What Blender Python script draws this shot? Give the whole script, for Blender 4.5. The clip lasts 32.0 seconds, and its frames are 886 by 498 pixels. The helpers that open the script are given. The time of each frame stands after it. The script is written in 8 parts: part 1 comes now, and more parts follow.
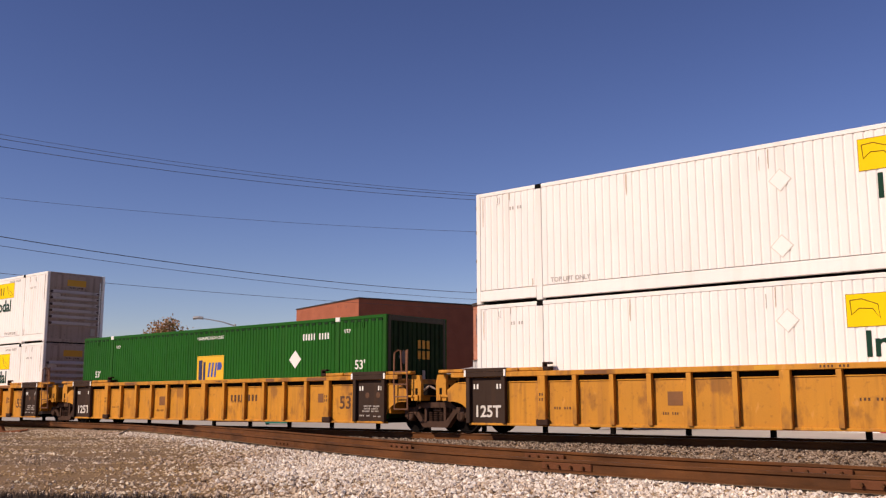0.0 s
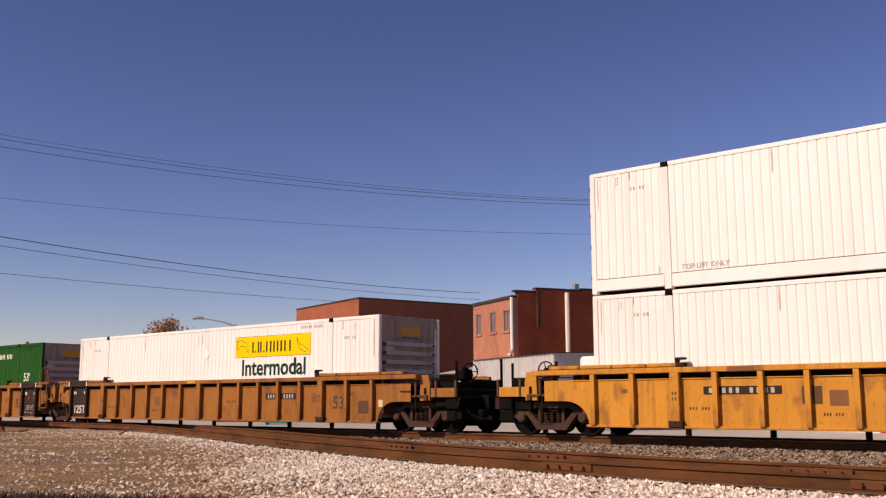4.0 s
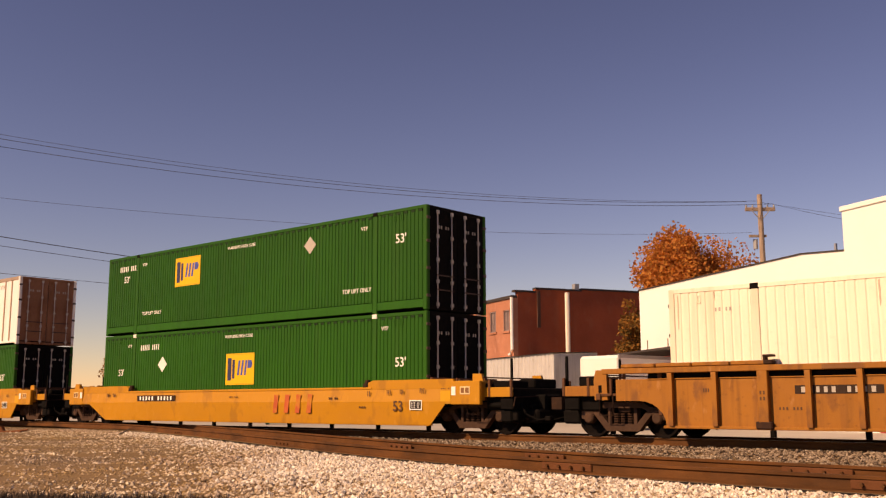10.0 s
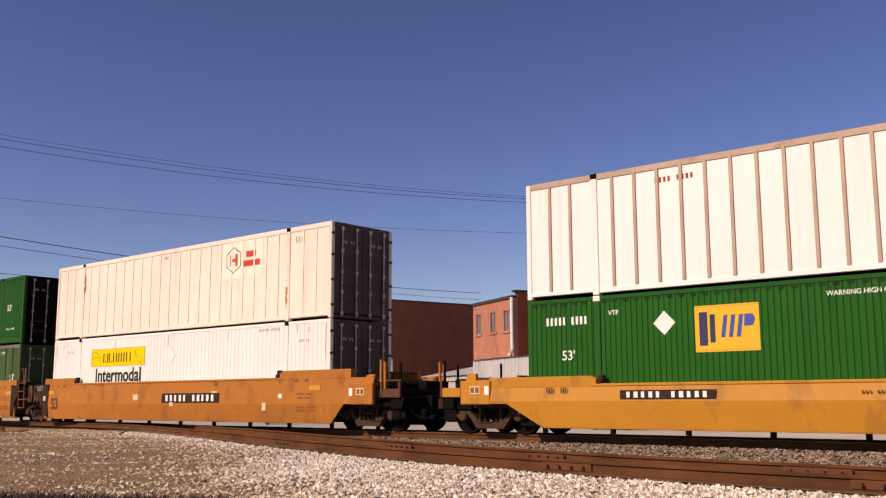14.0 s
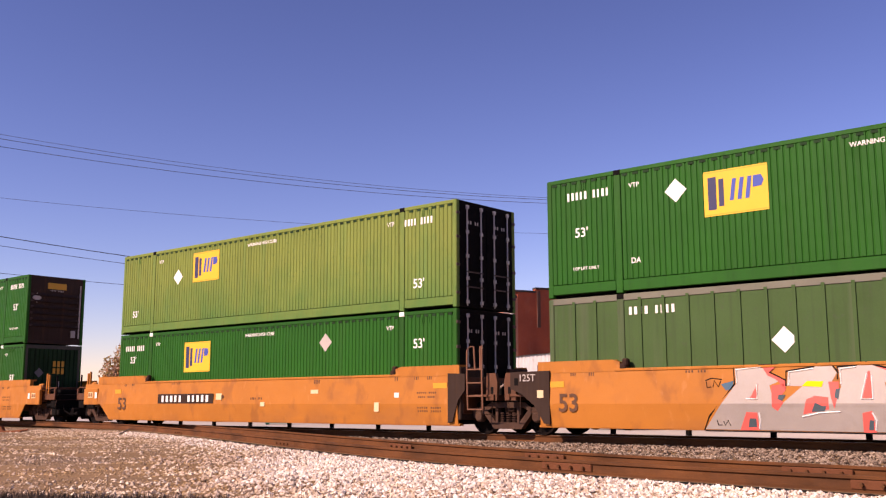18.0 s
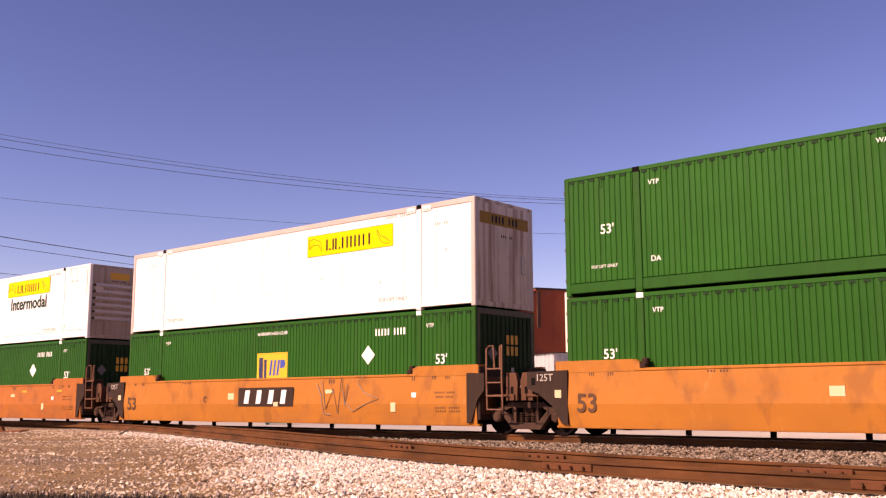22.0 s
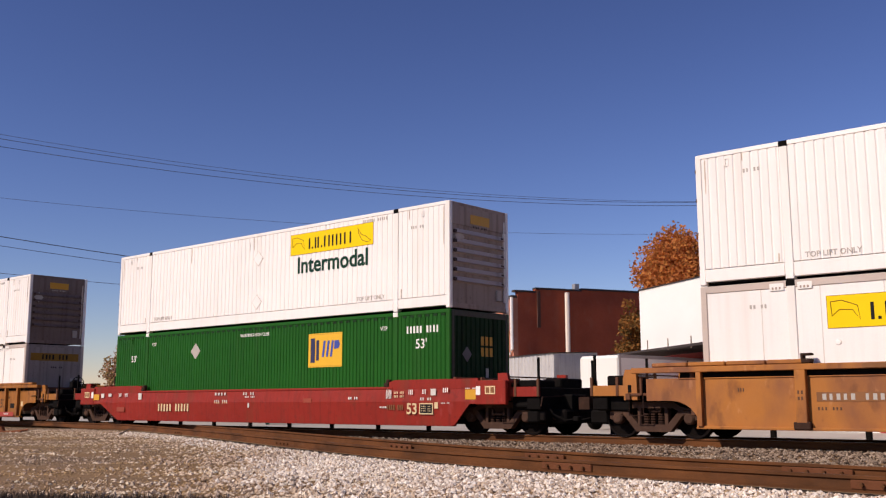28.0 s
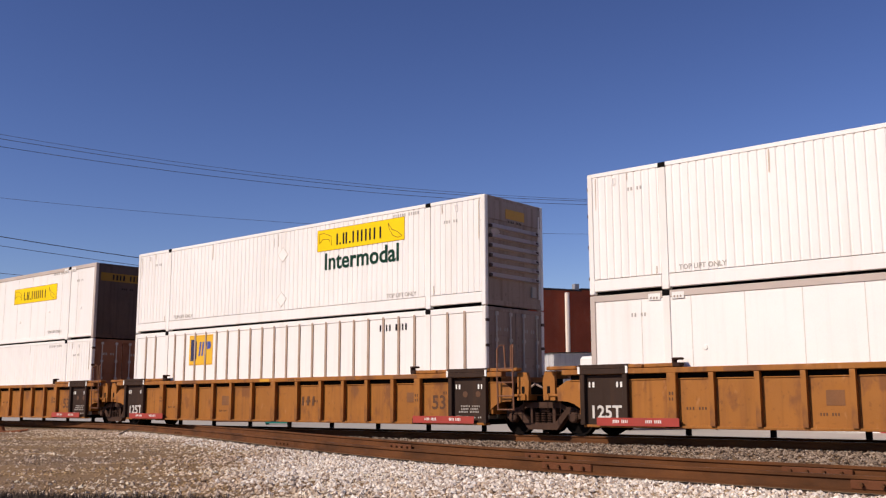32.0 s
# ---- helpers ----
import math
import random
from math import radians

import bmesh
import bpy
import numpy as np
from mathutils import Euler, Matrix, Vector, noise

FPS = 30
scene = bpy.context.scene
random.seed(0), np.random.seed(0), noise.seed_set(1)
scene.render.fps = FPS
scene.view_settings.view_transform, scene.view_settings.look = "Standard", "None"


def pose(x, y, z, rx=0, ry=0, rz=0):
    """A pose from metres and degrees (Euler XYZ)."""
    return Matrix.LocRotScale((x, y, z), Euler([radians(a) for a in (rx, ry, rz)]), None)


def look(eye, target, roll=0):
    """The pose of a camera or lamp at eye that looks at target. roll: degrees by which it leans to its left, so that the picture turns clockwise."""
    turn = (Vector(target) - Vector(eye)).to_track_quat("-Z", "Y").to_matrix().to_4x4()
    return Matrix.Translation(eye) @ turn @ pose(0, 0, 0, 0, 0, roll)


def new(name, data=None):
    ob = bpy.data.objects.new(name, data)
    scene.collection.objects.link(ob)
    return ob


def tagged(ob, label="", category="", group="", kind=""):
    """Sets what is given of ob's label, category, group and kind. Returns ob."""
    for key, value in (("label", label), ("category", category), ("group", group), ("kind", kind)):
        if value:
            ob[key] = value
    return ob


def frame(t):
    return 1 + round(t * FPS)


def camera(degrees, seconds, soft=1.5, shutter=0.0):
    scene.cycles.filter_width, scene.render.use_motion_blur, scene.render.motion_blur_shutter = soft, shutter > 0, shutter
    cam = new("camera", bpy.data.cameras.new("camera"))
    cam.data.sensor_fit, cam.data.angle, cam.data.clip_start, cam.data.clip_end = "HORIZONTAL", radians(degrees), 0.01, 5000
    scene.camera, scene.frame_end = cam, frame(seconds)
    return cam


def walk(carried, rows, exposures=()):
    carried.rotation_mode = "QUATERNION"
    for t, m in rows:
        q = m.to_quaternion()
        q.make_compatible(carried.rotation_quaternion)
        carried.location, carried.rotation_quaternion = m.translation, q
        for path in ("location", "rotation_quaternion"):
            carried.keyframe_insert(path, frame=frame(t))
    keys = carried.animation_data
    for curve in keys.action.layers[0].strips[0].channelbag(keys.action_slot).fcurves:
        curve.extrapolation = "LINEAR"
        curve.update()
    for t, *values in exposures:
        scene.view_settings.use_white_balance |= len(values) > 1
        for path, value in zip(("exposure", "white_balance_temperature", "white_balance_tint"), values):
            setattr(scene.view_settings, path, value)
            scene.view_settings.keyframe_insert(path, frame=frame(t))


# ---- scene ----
cam = camera(48.61, 32.0, soft=1.25)
EYE = Vector((0.0, -20.968, 0.793))
VIEW = look(EYE, EYE + Vector((-0.64506, 0.74831, 0.15468)), -0.12)
walk(cam, [(0.0, VIEW), (32.0, VIEW)], exposures=[
    (0.0, 0.06, 6800, 16), (2.0, 0.16, 8000, 22), (4.0, 0.05, 7150, 21), (7.0, 0.21, 9900, 26), (8.0, 0.34, 10000, 27), (9.0, 0.10, 10700, 22),
    (10.0, 0.20, 10800, 26), (11.0, 0.56, 10300, 25), (12.0, 0.72, 9600, 27), (13.0, 0.20, 8000, 23), (16.0, 0.07, 6700, 16), (17.0, 0.28, 6800, 27), (18.0, 0.68, 7100, 34), (19.0, 0.71, 7550, 36),
    (21.0, 0.68, 7600, 39), (22.0, 0.70, 7950, 40), (23.0, 0.10, 7000, 30), (24.0, 0.08, 6900, 28), (27.0, 0.05, 6350, 15), (29.0, 0.05, 6350, 15), (32.0, 0.05, 6250, 12)])

# ---------------------------------------------------------------- world and sun
SUN_DIR = Vector((-0.40, -0.92, 0.76)).normalized()
world = bpy.data.worlds.new("sky")
scene.world = world
world.use_nodes = True
wn = world.node_tree.nodes
sky = wn.new("ShaderNodeTexSky")
sky.sky_type = "NISHITA"
sky.sun_disc = False
sky.sun_elevation = math.asin(SUN_DIR.z)
sky.sun_rotation = math.atan2(SUN_DIR.x, SUN_DIR.y) % (2 * math.pi)
sky.air_density, sky.dust_density, sky.ozone_density = 1.0, 0.05, 0.5
deep = wn.new("ShaderNodeMix")
deep.data_type, deep.blend_type = "RGBA", "MULTIPLY"
deep.inputs[0].default_value = 1.0
deep.inputs[7].default_value = (0.935, 0.945, 1.47, 1)
world.node_tree.links.new(sky.outputs[0], deep.inputs[6])
scaled, rich = wn.new("ShaderNodeMix"), wn.new("ShaderNodeMix")
for node, share in ((scaled, 1.0), (rich, 0.42)):
    node.data_type, node.blend_type = "RGBA", "MULTIPLY"
    node.inputs[0].default_value = share
scaled.inputs[7].default_value = (0.375, 0.32, 0.15, 1)
world.node_tree.links.new(deep.outputs[2], scaled.inputs[6])
world.node_tree.links.new(deep.outputs[2], rich.inputs[6])
world.node_tree.links.new(scaled.outputs[2], rich.inputs[7])
world.node_tree.links.new(rich.outputs[2], wn["Background"].inputs[0])
wn["Background"].inputs[1].default_value = 0.0535
sun_data = bpy.data.lights.new("sun", "SUN")
sun_data.energy, sun_data.angle, sun_data.color = 4.5, radians(0.53), (1.0, 0.857, 0.70)
sun = new("sun", sun_data)
sun.matrix_world = look(SUN_DIR * 300, (0, 0, 0))

# ---------------------------------------------------------------- materials
MATS = {}


def material(name, col, rough=0.6, metal=0.0, vary=0.15, grain=6.0, fine=60.0, stain=None, stain_amount=0.0,
             stain_stretch=(1, 1, 1), bump=0.0, bump_scale=80.0, spread=0.0, threshold=0.55, world_space=False, spec=0.3, streak=0.55, fleck=0.35, wear=0.0, fade=None):
    """A procedural surface: base colour with coarse and fine variation, stains of their own colour, and relief."""
    if name in MATS:
        return MATS[name]
    m = bpy.data.materials.new(name)
    m.use_nodes = True
    n, ln = m.node_tree.nodes, m.node_tree.links
    b = n["Principled BSDF"]
    b.inputs["Metallic"].default_value = metal
    if spec is not None:
        b.inputs["Specular IOR Level"].default_value = spec
    tc = n.new("ShaderNodeTexCoord")
    src = tc.outputs["Object"]
    if world_space:
        geo = n.new("ShaderNodeNewGeometry")
        src = geo.outputs["Position"]

    def noise_node(scale, detail=4.0, stretch=None):
        t = n.new("ShaderNodeTexNoise")
        t.inputs["Scale"].default_value, t.inputs["Detail"].default_value = scale, detail
        if stretch:
            mp = n.new("ShaderNodeMapping")
            mp.inputs["Scale"].default_value = stretch
            ln.new(src, mp.inputs[0])
            ln.new(mp.outputs[0], t.inputs["Vector"])
        else:
            ln.new(src, t.inputs["Vector"])
        return t.outputs["Fac"]

    def ramp(fac, lo, hi, a=0.0, c=1.0):
        r = n.new("ShaderNodeMapRange")
        r.inputs[1].default_value, r.inputs[2].default_value = lo, hi
        r.inputs[3].default_value, r.inputs[4].default_value = a, c
        ln.new(fac, r.inputs[0])
        return r.outputs[0]

    def mix(fac, a, c):
        x = n.new("ShaderNodeMix")
        x.data_type = "RGBA"
        if isinstance(fac, float):
            x.inputs[0].default_value = fac
        else:
            ln.new(fac, x.inputs[0])
        for k, v in ((6, a), (7, c)):
            if isinstance(v, tuple):
                x.inputs[k].default_value = (*v, 1)
            else:
                ln.new(v, x.inputs[k])
        return x.outputs[2]

    dark = tuple(c * (1 - vary) for c in col)
    light = tuple(min(1.0, c * (1 + vary)) for c in col)
    coarse = mix(ramp(noise_node(grain / 6), 0.3, 0.7), dark, light)
    small = mix(ramp(noise_node(fine), 0.3, 0.7), tuple(c * (1 - vary * 0.7) for c in col), light)
    colour = mix(0.4, coarse, small)
    if fade:
        sep, add = n.new("ShaderNodeSeparateXYZ"), n.new("ShaderNodeMath")
        ln.new(src, sep.inputs[0])
        add.operation = "ADD"
        ln.new(sep.outputs[2], add.inputs[0])
        ln.new(ramp(noise_node(1.1, 5.0), 0.3, 0.7, -0.5, 0.5), add.inputs[1])
        colour = mix(ramp(add.outputs[0], fade[1], fade[2], 1.0, 0.0), colour, fade[0])
    if stain:
        s = ramp(noise_node(grain / 3, 6.0, stain_stretch), threshold, threshold + 0.2, 0.0, stain_amount)
        colour = mix(s, colour, stain)
    if stain and stain_stretch == (2.5, 2.5, 0.15):
        s = ramp(noise_node(1.6, 7.0, (5.0, 5.0, 0.22)), 0.52, 0.72, 0.0, streak)
        colour = mix(s, colour, tuple(c * 0.52 + q * 0.12 for c, q in zip(col, stain)))
        s = ramp(noise_node(9.0, 8.0), 0.60, 0.70, 0.0, fleck)
        colour = mix(s, colour, tuple(c * 0.6 for c in stain))
    if wear:
        s = ramp(noise_node(2.3, 9.0, (1.0, 1.0, 0.55)), 0.56, 0.66, 0.0, wear)
        colour = mix(s, colour, (0.13, 0.047, 0.018))
        s = ramp(noise_node(3.1, 8.0, (1.6, 1.6, 0.7)), 0.63, 0.70, 0.0, wear * 0.6)
        colour = mix(s, colour, tuple(min(1.0, c * 1.25 + 0.08) for c in col))
    if spread:
        oi = n.new("ShaderNodeObjectInfo")
        hsv = n.new("ShaderNodeHueSaturation")
        ln.new(ramp(oi.outputs["Random"], 0, 1, 1 - spread, 1 + spread), hsv.inputs["Value"])
        ln.new(colour, hsv.inputs["Color"])
        colour = hsv.outputs[0]
    ln.new(colour, b.inputs["Base Color"])
    ln.new(ramp(noise_node(grain), 0.3, 0.7, max(0.03, rough - 0.1), min(1.0, rough + 0.1)), b.inputs["Roughness"])
    if bump:
        bp = n.new("ShaderNodeBump")
        bp.inputs["Strength"].default_value, bp.inputs["Distance"].default_value = bump, 0.02
        ln.new(noise_node(bump_scale, 5.0), bp.inputs["Height"])
        ln.new(bp.outputs[0], b.inputs["Normal"])
    MATS[name] = m
    return m


RUST = (0.16, 0.055, 0.022)
DRIP = (2.5, 2.5, 0.15)
M_GREEN = material("green_paint", (0.0095, 0.089, 0.006), 0.55, spec=0.14, vary=0.18, grain=3, stain=(0.022, 0.085, 0.012), stain_amount=0.5, stain_stretch=DRIP, spread=0.12, bump=0.12, bump_scale=3.0, fleck=0.12)
# Darkened copy of the green: shade on the ends put into the colour.
M_GREEN_END = material("dark_green_shade", (0.015, 0.040, 0.015), 0.7, vary=0.25, grain=4, stain=(0.010, 0.014, 0.008), stain_amount=0.7, stain_stretch=DRIP, spec=0.08)
M_GREEN_OLD = material("green_paint_faded", (0.046, 0.092, 0.026), 0.65, spec=0.15, vary=0.2, grain=3, stain=(0.10, 0.12, 0.07), stain_amount=0.6, stain_stretch=DRIP)
M_GREENRAIL = material("worn_green_grey_rail", (0.15, 0.15, 0.11), 0.65, spec=0.12, vary=0.25, grain=5, stain=(0.07, 0.10, 0.05), stain_amount=0.6, stain_stretch=(0.3, 1, 1))
M_GREEN_LIGHT = material("green_paint_bleached", (0.165, 0.215, 0.042), 0.65, spec=0.15, vary=0.15, grain=3, stain=(0.10, 0.20, 0.05), stain_amount=0.5, stain_stretch=DRIP, fade=((0.075, 0.165, 0.035), -0.2, 1.9))
M_WHITE = material("white_paint", (0.85, 0.805, 0.75), 0.45, vary=0.06, grain=3, stain=(0.66, 0.60, 0.51), stain_amount=0.35, stain_stretch=DRIP, spread=0.03, bump=0.10, bump_scale=3.0, streak=0.12, fleck=0.03)
M_WHITE_OLD = material("white_paint_yellowed", (0.85, 0.77, 0.61), 0.5, vary=0.08, grain=3, stain=(0.58, 0.46, 0.32), stain_amount=0.5, stain_stretch=DRIP, streak=0.2, fleck=0.08)
M_CREAM = material("cream_paint_weathered", (0.82, 0.71, 0.59), 0.6, vary=0.10, grain=3, stain=(0.66, 0.48, 0.34), stain_amount=0.5, stain_stretch=DRIP, streak=0.3, fleck=0.12, bump=0.12, bump_scale=3.0)
# Ends of white boxes: shade on the end wall painted in as grey.
M_GREYEND = material("grey_end_shade", (0.36, 0.275, 0.225), 0.6, spec=0.12, vary=0.15, grain=5, stain=(0.14, 0.085, 0.055), stain_amount=0.6, stain_stretch=DRIP)
# Deeper brown for the darkest ends: grime plus painted-in shade.
M_ENDBROWN = material("brown_grime_and_shade", (0.078, 0.046, 0.034), 0.6, vary=0.25, grain=5, stain=(0.045, 0.024, 0.016), stain_amount=0.7, stain_stretch=DRIP)
M_ENDRIM = material("grey_brown_end_frame", (0.062, 0.060, 0.042), 0.65, vary=0.2, grain=6, stain=(0.07, 0.045, 0.03), stain_amount=0.6, stain_stretch=DRIP)
# Taupe step between the two, again with end shade in the colour.
M_ENDTAUPE = material("taupe_grime_and_shade", (0.17, 0.122, 0.10), 0.6, vary=0.22, grain=5, stain=(0.08, 0.05, 0.036), stain_amount=0.6, stain_stretch=DRIP)
M_ENDPALE = material("rust_streaked_pale_end", (0.56, 0.46, 0.38), 0.6, vary=0.2, grain=5, stain=(0.20, 0.10, 0.05), stain_amount=0.75, stain_stretch=DRIP, threshold=0.47)
# Lighter grey for some white plate boxes, also holding end shade.
M_MIDGREY = material("mid_grey_end_shade", (0.27, 0.235, 0.215), 0.6, vary=0.2, grain=5, stain=(0.12, 0.08, 0.06), stain_amount=0.5, stain_stretch=DRIP)
# Paler than the end wall: skylight on the slats put into the colour.
M_SLAT = material("skylit_grimy_slat", (0.54, 0.46, 0.40), 0.5, vary=0.2, grain=6, stain=(0.2, 0.13, 0.09), stain_amount=0.6)
M_RUSTDOOR = material("rusty_door_paint", (0.30, 0.135, 0.075), 0.75, spec=0.1, vary=0.3, grain=5, stain=RUST, stain_amount=0.8, stain_stretch=(1, 1, 0.4), threshold=0.48)
# Emblem yellow dulled to hold the shade of the ends, with dark stains.
M_AMBERSHADE = material("stained_shaded_amber", (0.26, 0.135, 0.012), 0.7, vary=0.3, grain=8, stain=(0.08, 0.05, 0.02), stain_amount=0.6)
M_RAILTAN = material("mauve_grey_rail", (0.50, 0.415, 0.355), 0.6, vary=0.15, grain=5, stain=(0.34, 0.22, 0.15), stain_amount=0.5, stain_stretch=(0.3, 1, 1))
M_PLACARD = material("dull_grey_placard", (0.13, 0.12, 0.12), 0.6, vary=0.2)
M_POST = material("galvanised_post", (0.40, 0.29, 0.21), 0.55, metal=0.2, vary=0.2, stain=RUST, stain_amount=0.6)
M_YELLOW = material("well_yellow", (0.515, 0.220, 0.018), 0.55, vary=0.16, grain=4, stain=(0.26, 0.10, 0.025), stain_amount=0.65, stain_stretch=DRIP, spread=0.05, wear=0.55, bump=0.22, bump_scale=3.5)
M_YELLOW_NEW = material("well_yellow_clean", (0.475, 0.205, 0.015), 0.5, vary=0.10, grain=4, stain=(0.44, 0.18, 0.03), stain_amount=0.45, stain_stretch=(0.35, 0.35, 0.8), wear=0.3, bump=0.22, bump_scale=3.5)
M_YELLOW_DULL = material("well_yellow_weathered", (0.31, 0.116, 0.016), 0.6, vary=0.18, grain=4, stain=(0.19, 0.07, 0.016), stain_amount=0.7, stain_stretch=DRIP, spread=0.05, wear=0.6, bump=0.22, bump_scale=3.5)
M_YELLOW_BROWN = material("well_paint_browned", (0.37, 0.138, 0.024), 0.65, vary=0.2, grain=3, stain=(0.18, 0.068, 0.032), stain_amount=0.85, stain_stretch=(1, 1, 0.5), threshold=0.47, wear=0.55, bump=0.22, bump_scale=3.5)
M_CHORDPATCH = material("yellow_reflector", (0.58, 0.29, 0.02), 0.5, vary=0.12)
M_GRIME = material("brown_grime_run", (0.50, 0.40, 0.31), 0.8, vary=0.3, grain=12)
M_RUSTRUN = material("orange_rust_run", (0.42, 0.20, 0.06), 0.8, vary=0.3, grain=12, stain=(0.55, 0.42, 0.25), stain_amount=0.7)
M_SCRAP = material("orange_rusty_iron", (0.20, 0.07, 0.026), 0.85, vary=0.3, grain=14, stain=(0.15, 0.05, 0.02), stain_amount=0.6)
M_JOINT = material("red_rusted_joint", (0.118, 0.043, 0.018), 0.8, vary=0.35, grain=14, stain=(0.10, 0.04, 0.02), stain_amount=0.6, bump=0.3, spec=0.15)
M_LADDER = material("rusty_ladder_steel", (0.20, 0.095, 0.055), 0.7, spec=0.15, vary=0.3, grain=9, stain=(0.10, 0.045, 0.025), stain_amount=0.6)
# Brighter copy of the truck steel: sun on the side frames painted in.
M_CASTFRAME = material("sunlit_cast_frame", (0.062, 0.034, 0.023), 0.85, spec=0.12, vary=0.35, grain=14, stain=(0.12, 0.062, 0.037), stain_amount=0.5, bump=0.2)
M_GEAR = material("rusty_orange_gear", (0.10, 0.037, 0.014), 0.7, vary=0.3, grain=9, stain=(0.06, 0.028, 0.014), stain_amount=0.7)
M_SEAM = material("panel_seam", (0.66, 0.61, 0.54), 0.6, vary=0.1)
M_ORANGE = material("well_orange", (0.395, 0.141, 0.017), 0.6, spec=0.25, vary=0.14, grain=4, stain=(0.25, 0.10, 0.035), stain_amount=0.55, stain_stretch=(0.35, 0.35, 0.8), wear=0.35, bump=0.22, bump_scale=3.5)
M_ORANGE_WORN = material("well_orange_worn", (0.365, 0.112, 0.017), 0.6, spec=0.25, vary=0.16, grain=4, stain=(0.24, 0.085, 0.03), stain_amount=0.6, stain_stretch=(0.35, 0.35, 0.8), wear=0.4, bump=0.22, bump_scale=3.5)
M_RED = material("well_red", (0.25, 0.019, 0.010), 0.6, spec=0.2, vary=0.16, grain=4, stain=(0.13, 0.03, 0.02), stain_amount=0.5, stain_stretch=DRIP, wear=0.25, bump=0.22, bump_scale=3.5)
M_BLACKPANEL = material("dark_panel_paint", (0.042, 0.026, 0.019), 0.75, spec=0.08, vary=0.25, stain=(0.085, 0.042, 0.022), stain_amount=0.6, stain_stretch=DRIP)
# Rust brown kept low, with underframe shade in the colour.
M_TRUCK = material("rusty_cast_steel", (0.036, 0.0185, 0.0125), 0.85, spec=0.12, vary=0.35, grain=14, stain=(0.10, 0.048, 0.026), stain_amount=0.5, bump=0.2)
# Black for dark parts, taken lower so the colour also carries deep shade.
M_DARK = material("grimy_shade_black", (0.007, 0.006, 0.0055), 0.9, vary=0.3, grain=10, stain=(0.018, 0.011, 0.008), stain_amount=0.5, spec=0.06)
# Near-black wheels: the shadow behind the side frames is in their colour.
M_WHEEL = material("shaded_wheel_steel", (0.007, 0.005, 0.0045), 0.8, vary=0.3, grain=16, stain=(0.022, 0.011, 0.007), stain_amount=0.5, spec=0.06)
M_RAIL = material("rusty_rail", (0.118, 0.045, 0.0145), 0.8, vary=0.35, grain=7, stain=(0.048, 0.021, 0.009), stain_amount=0.75, stain_stretch=(0.3, 1, 1), threshold=0.47, bump=0.3, spec=0.15)
M_RAILTOP = material("worn_rail_head", (0.34, 0.29, 0.26), 0.35, metal=0.7, vary=0.15)
M_TIE = material("weathered_tie", (0.075, 0.052, 0.037), 0.9, vary=0.35, grain=20, bump=0.3, spread=0.2)
M_NAVY = material("navy_ink", (0.028, 0.030, 0.085), 0.5, vary=0.1)
M_BLUE = material("blue_ink", (0.045, 0.075, 0.33), 0.5, vary=0.1)
M_LOGO = material("amber_decal", (0.74, 0.42, 0.022), 0.5, vary=0.06)
M_JBYELLOW = material("yellow_decal", (0.85, 0.58, 0.004), 0.6, spec=0.08, vary=0.06)
M_INK = material("black_ink", (0.015, 0.013, 0.012), 0.6, spec=0.1, vary=0.15)
M_OCHRE = material("brown_line_ink", (0.30, 0.17, 0.01), 0.6, vary=0.1)
M_GREENINK = material("dark_green_ink", (0.008, 0.040, 0.024), 0.6, spec=0.1, vary=0.15)
M_REDINK = material("red_ink", (0.55, 0.05, 0.03), 0.5, vary=0.2)
M_REDSTRIP = material("worn_red_strip", (0.34, 0.045, 0.03), 0.55, vary=0.2, grain=8, stain=(0.14, 0.05, 0.03), stain_amount=0.5)
M_REDFADE = material("faded_red_ink", (0.27, 0.048, 0.024), 0.6, vary=0.25)
M_WHITEINK = material("white_ink", (0.78, 0.76, 0.70), 0.5, vary=0.08)
M_PALEINK = material("worn_white_ink", (0.60, 0.56, 0.50), 0.6, vary=0.15)
M_GREYINK = material("pale_grey_ink", (0.42, 0.38, 0.33), 0.6, vary=0.1)
M_BRICK = material("red_brick_wall", (0.31, 0.095, 0.048), 0.9, vary=0.22, grain=6, fine=14, stain=(0.13, 0.055, 0.04), stain_amount=0.5, bump=0.3, bump_scale=14)
M_BRICK_B = material("dark_red_brick", (0.33, 0.070, 0.030), 0.85, vary=0.2, grain=4, fine=14, stain=(0.36, 0.13, 0.075), stain_amount=0.4, stain_stretch=(1, 1, 0.5), bump=0.25, bump_scale=14)
M_BRICK_FRONT = material("orange_brick_wall", (0.40, 0.16, 0.095), 0.85, vary=0.15, grain=5, fine=14, stain=(0.50, 0.25, 0.17), stain_amount=0.6, bump=0.25, bump_scale=14)
M_STUCCO = material("white_painted_masonry", (0.80, 0.775, 0.72), 0.8, vary=0.05, grain=3, bump=0.15, bump_scale=30)
M_REDWALL = material("red_painted_wall", (0.33, 0.055, 0.045), 0.7, vary=0.15, grain=4)
M_ROOF = material("dark_roofing", (0.045, 0.035, 0.032), 0.9, vary=0.25)
M_TIN = material("galvanised_sheet", (0.52, 0.50, 0.47), 0.5, metal=0.15, vary=0.12, grain=6, stain=(0.35, 0.30, 0.26), stain_amount=0.5, stain_stretch=DRIP)
M_GREYROOF = material("grey_sheet_roof", (0.34, 0.33, 0.33), 0.6, vary=0.12, grain=4)
M_BROWNWALL = material("brown_shed_wall", (0.10, 0.045, 0.03), 0.85, vary=0.2)
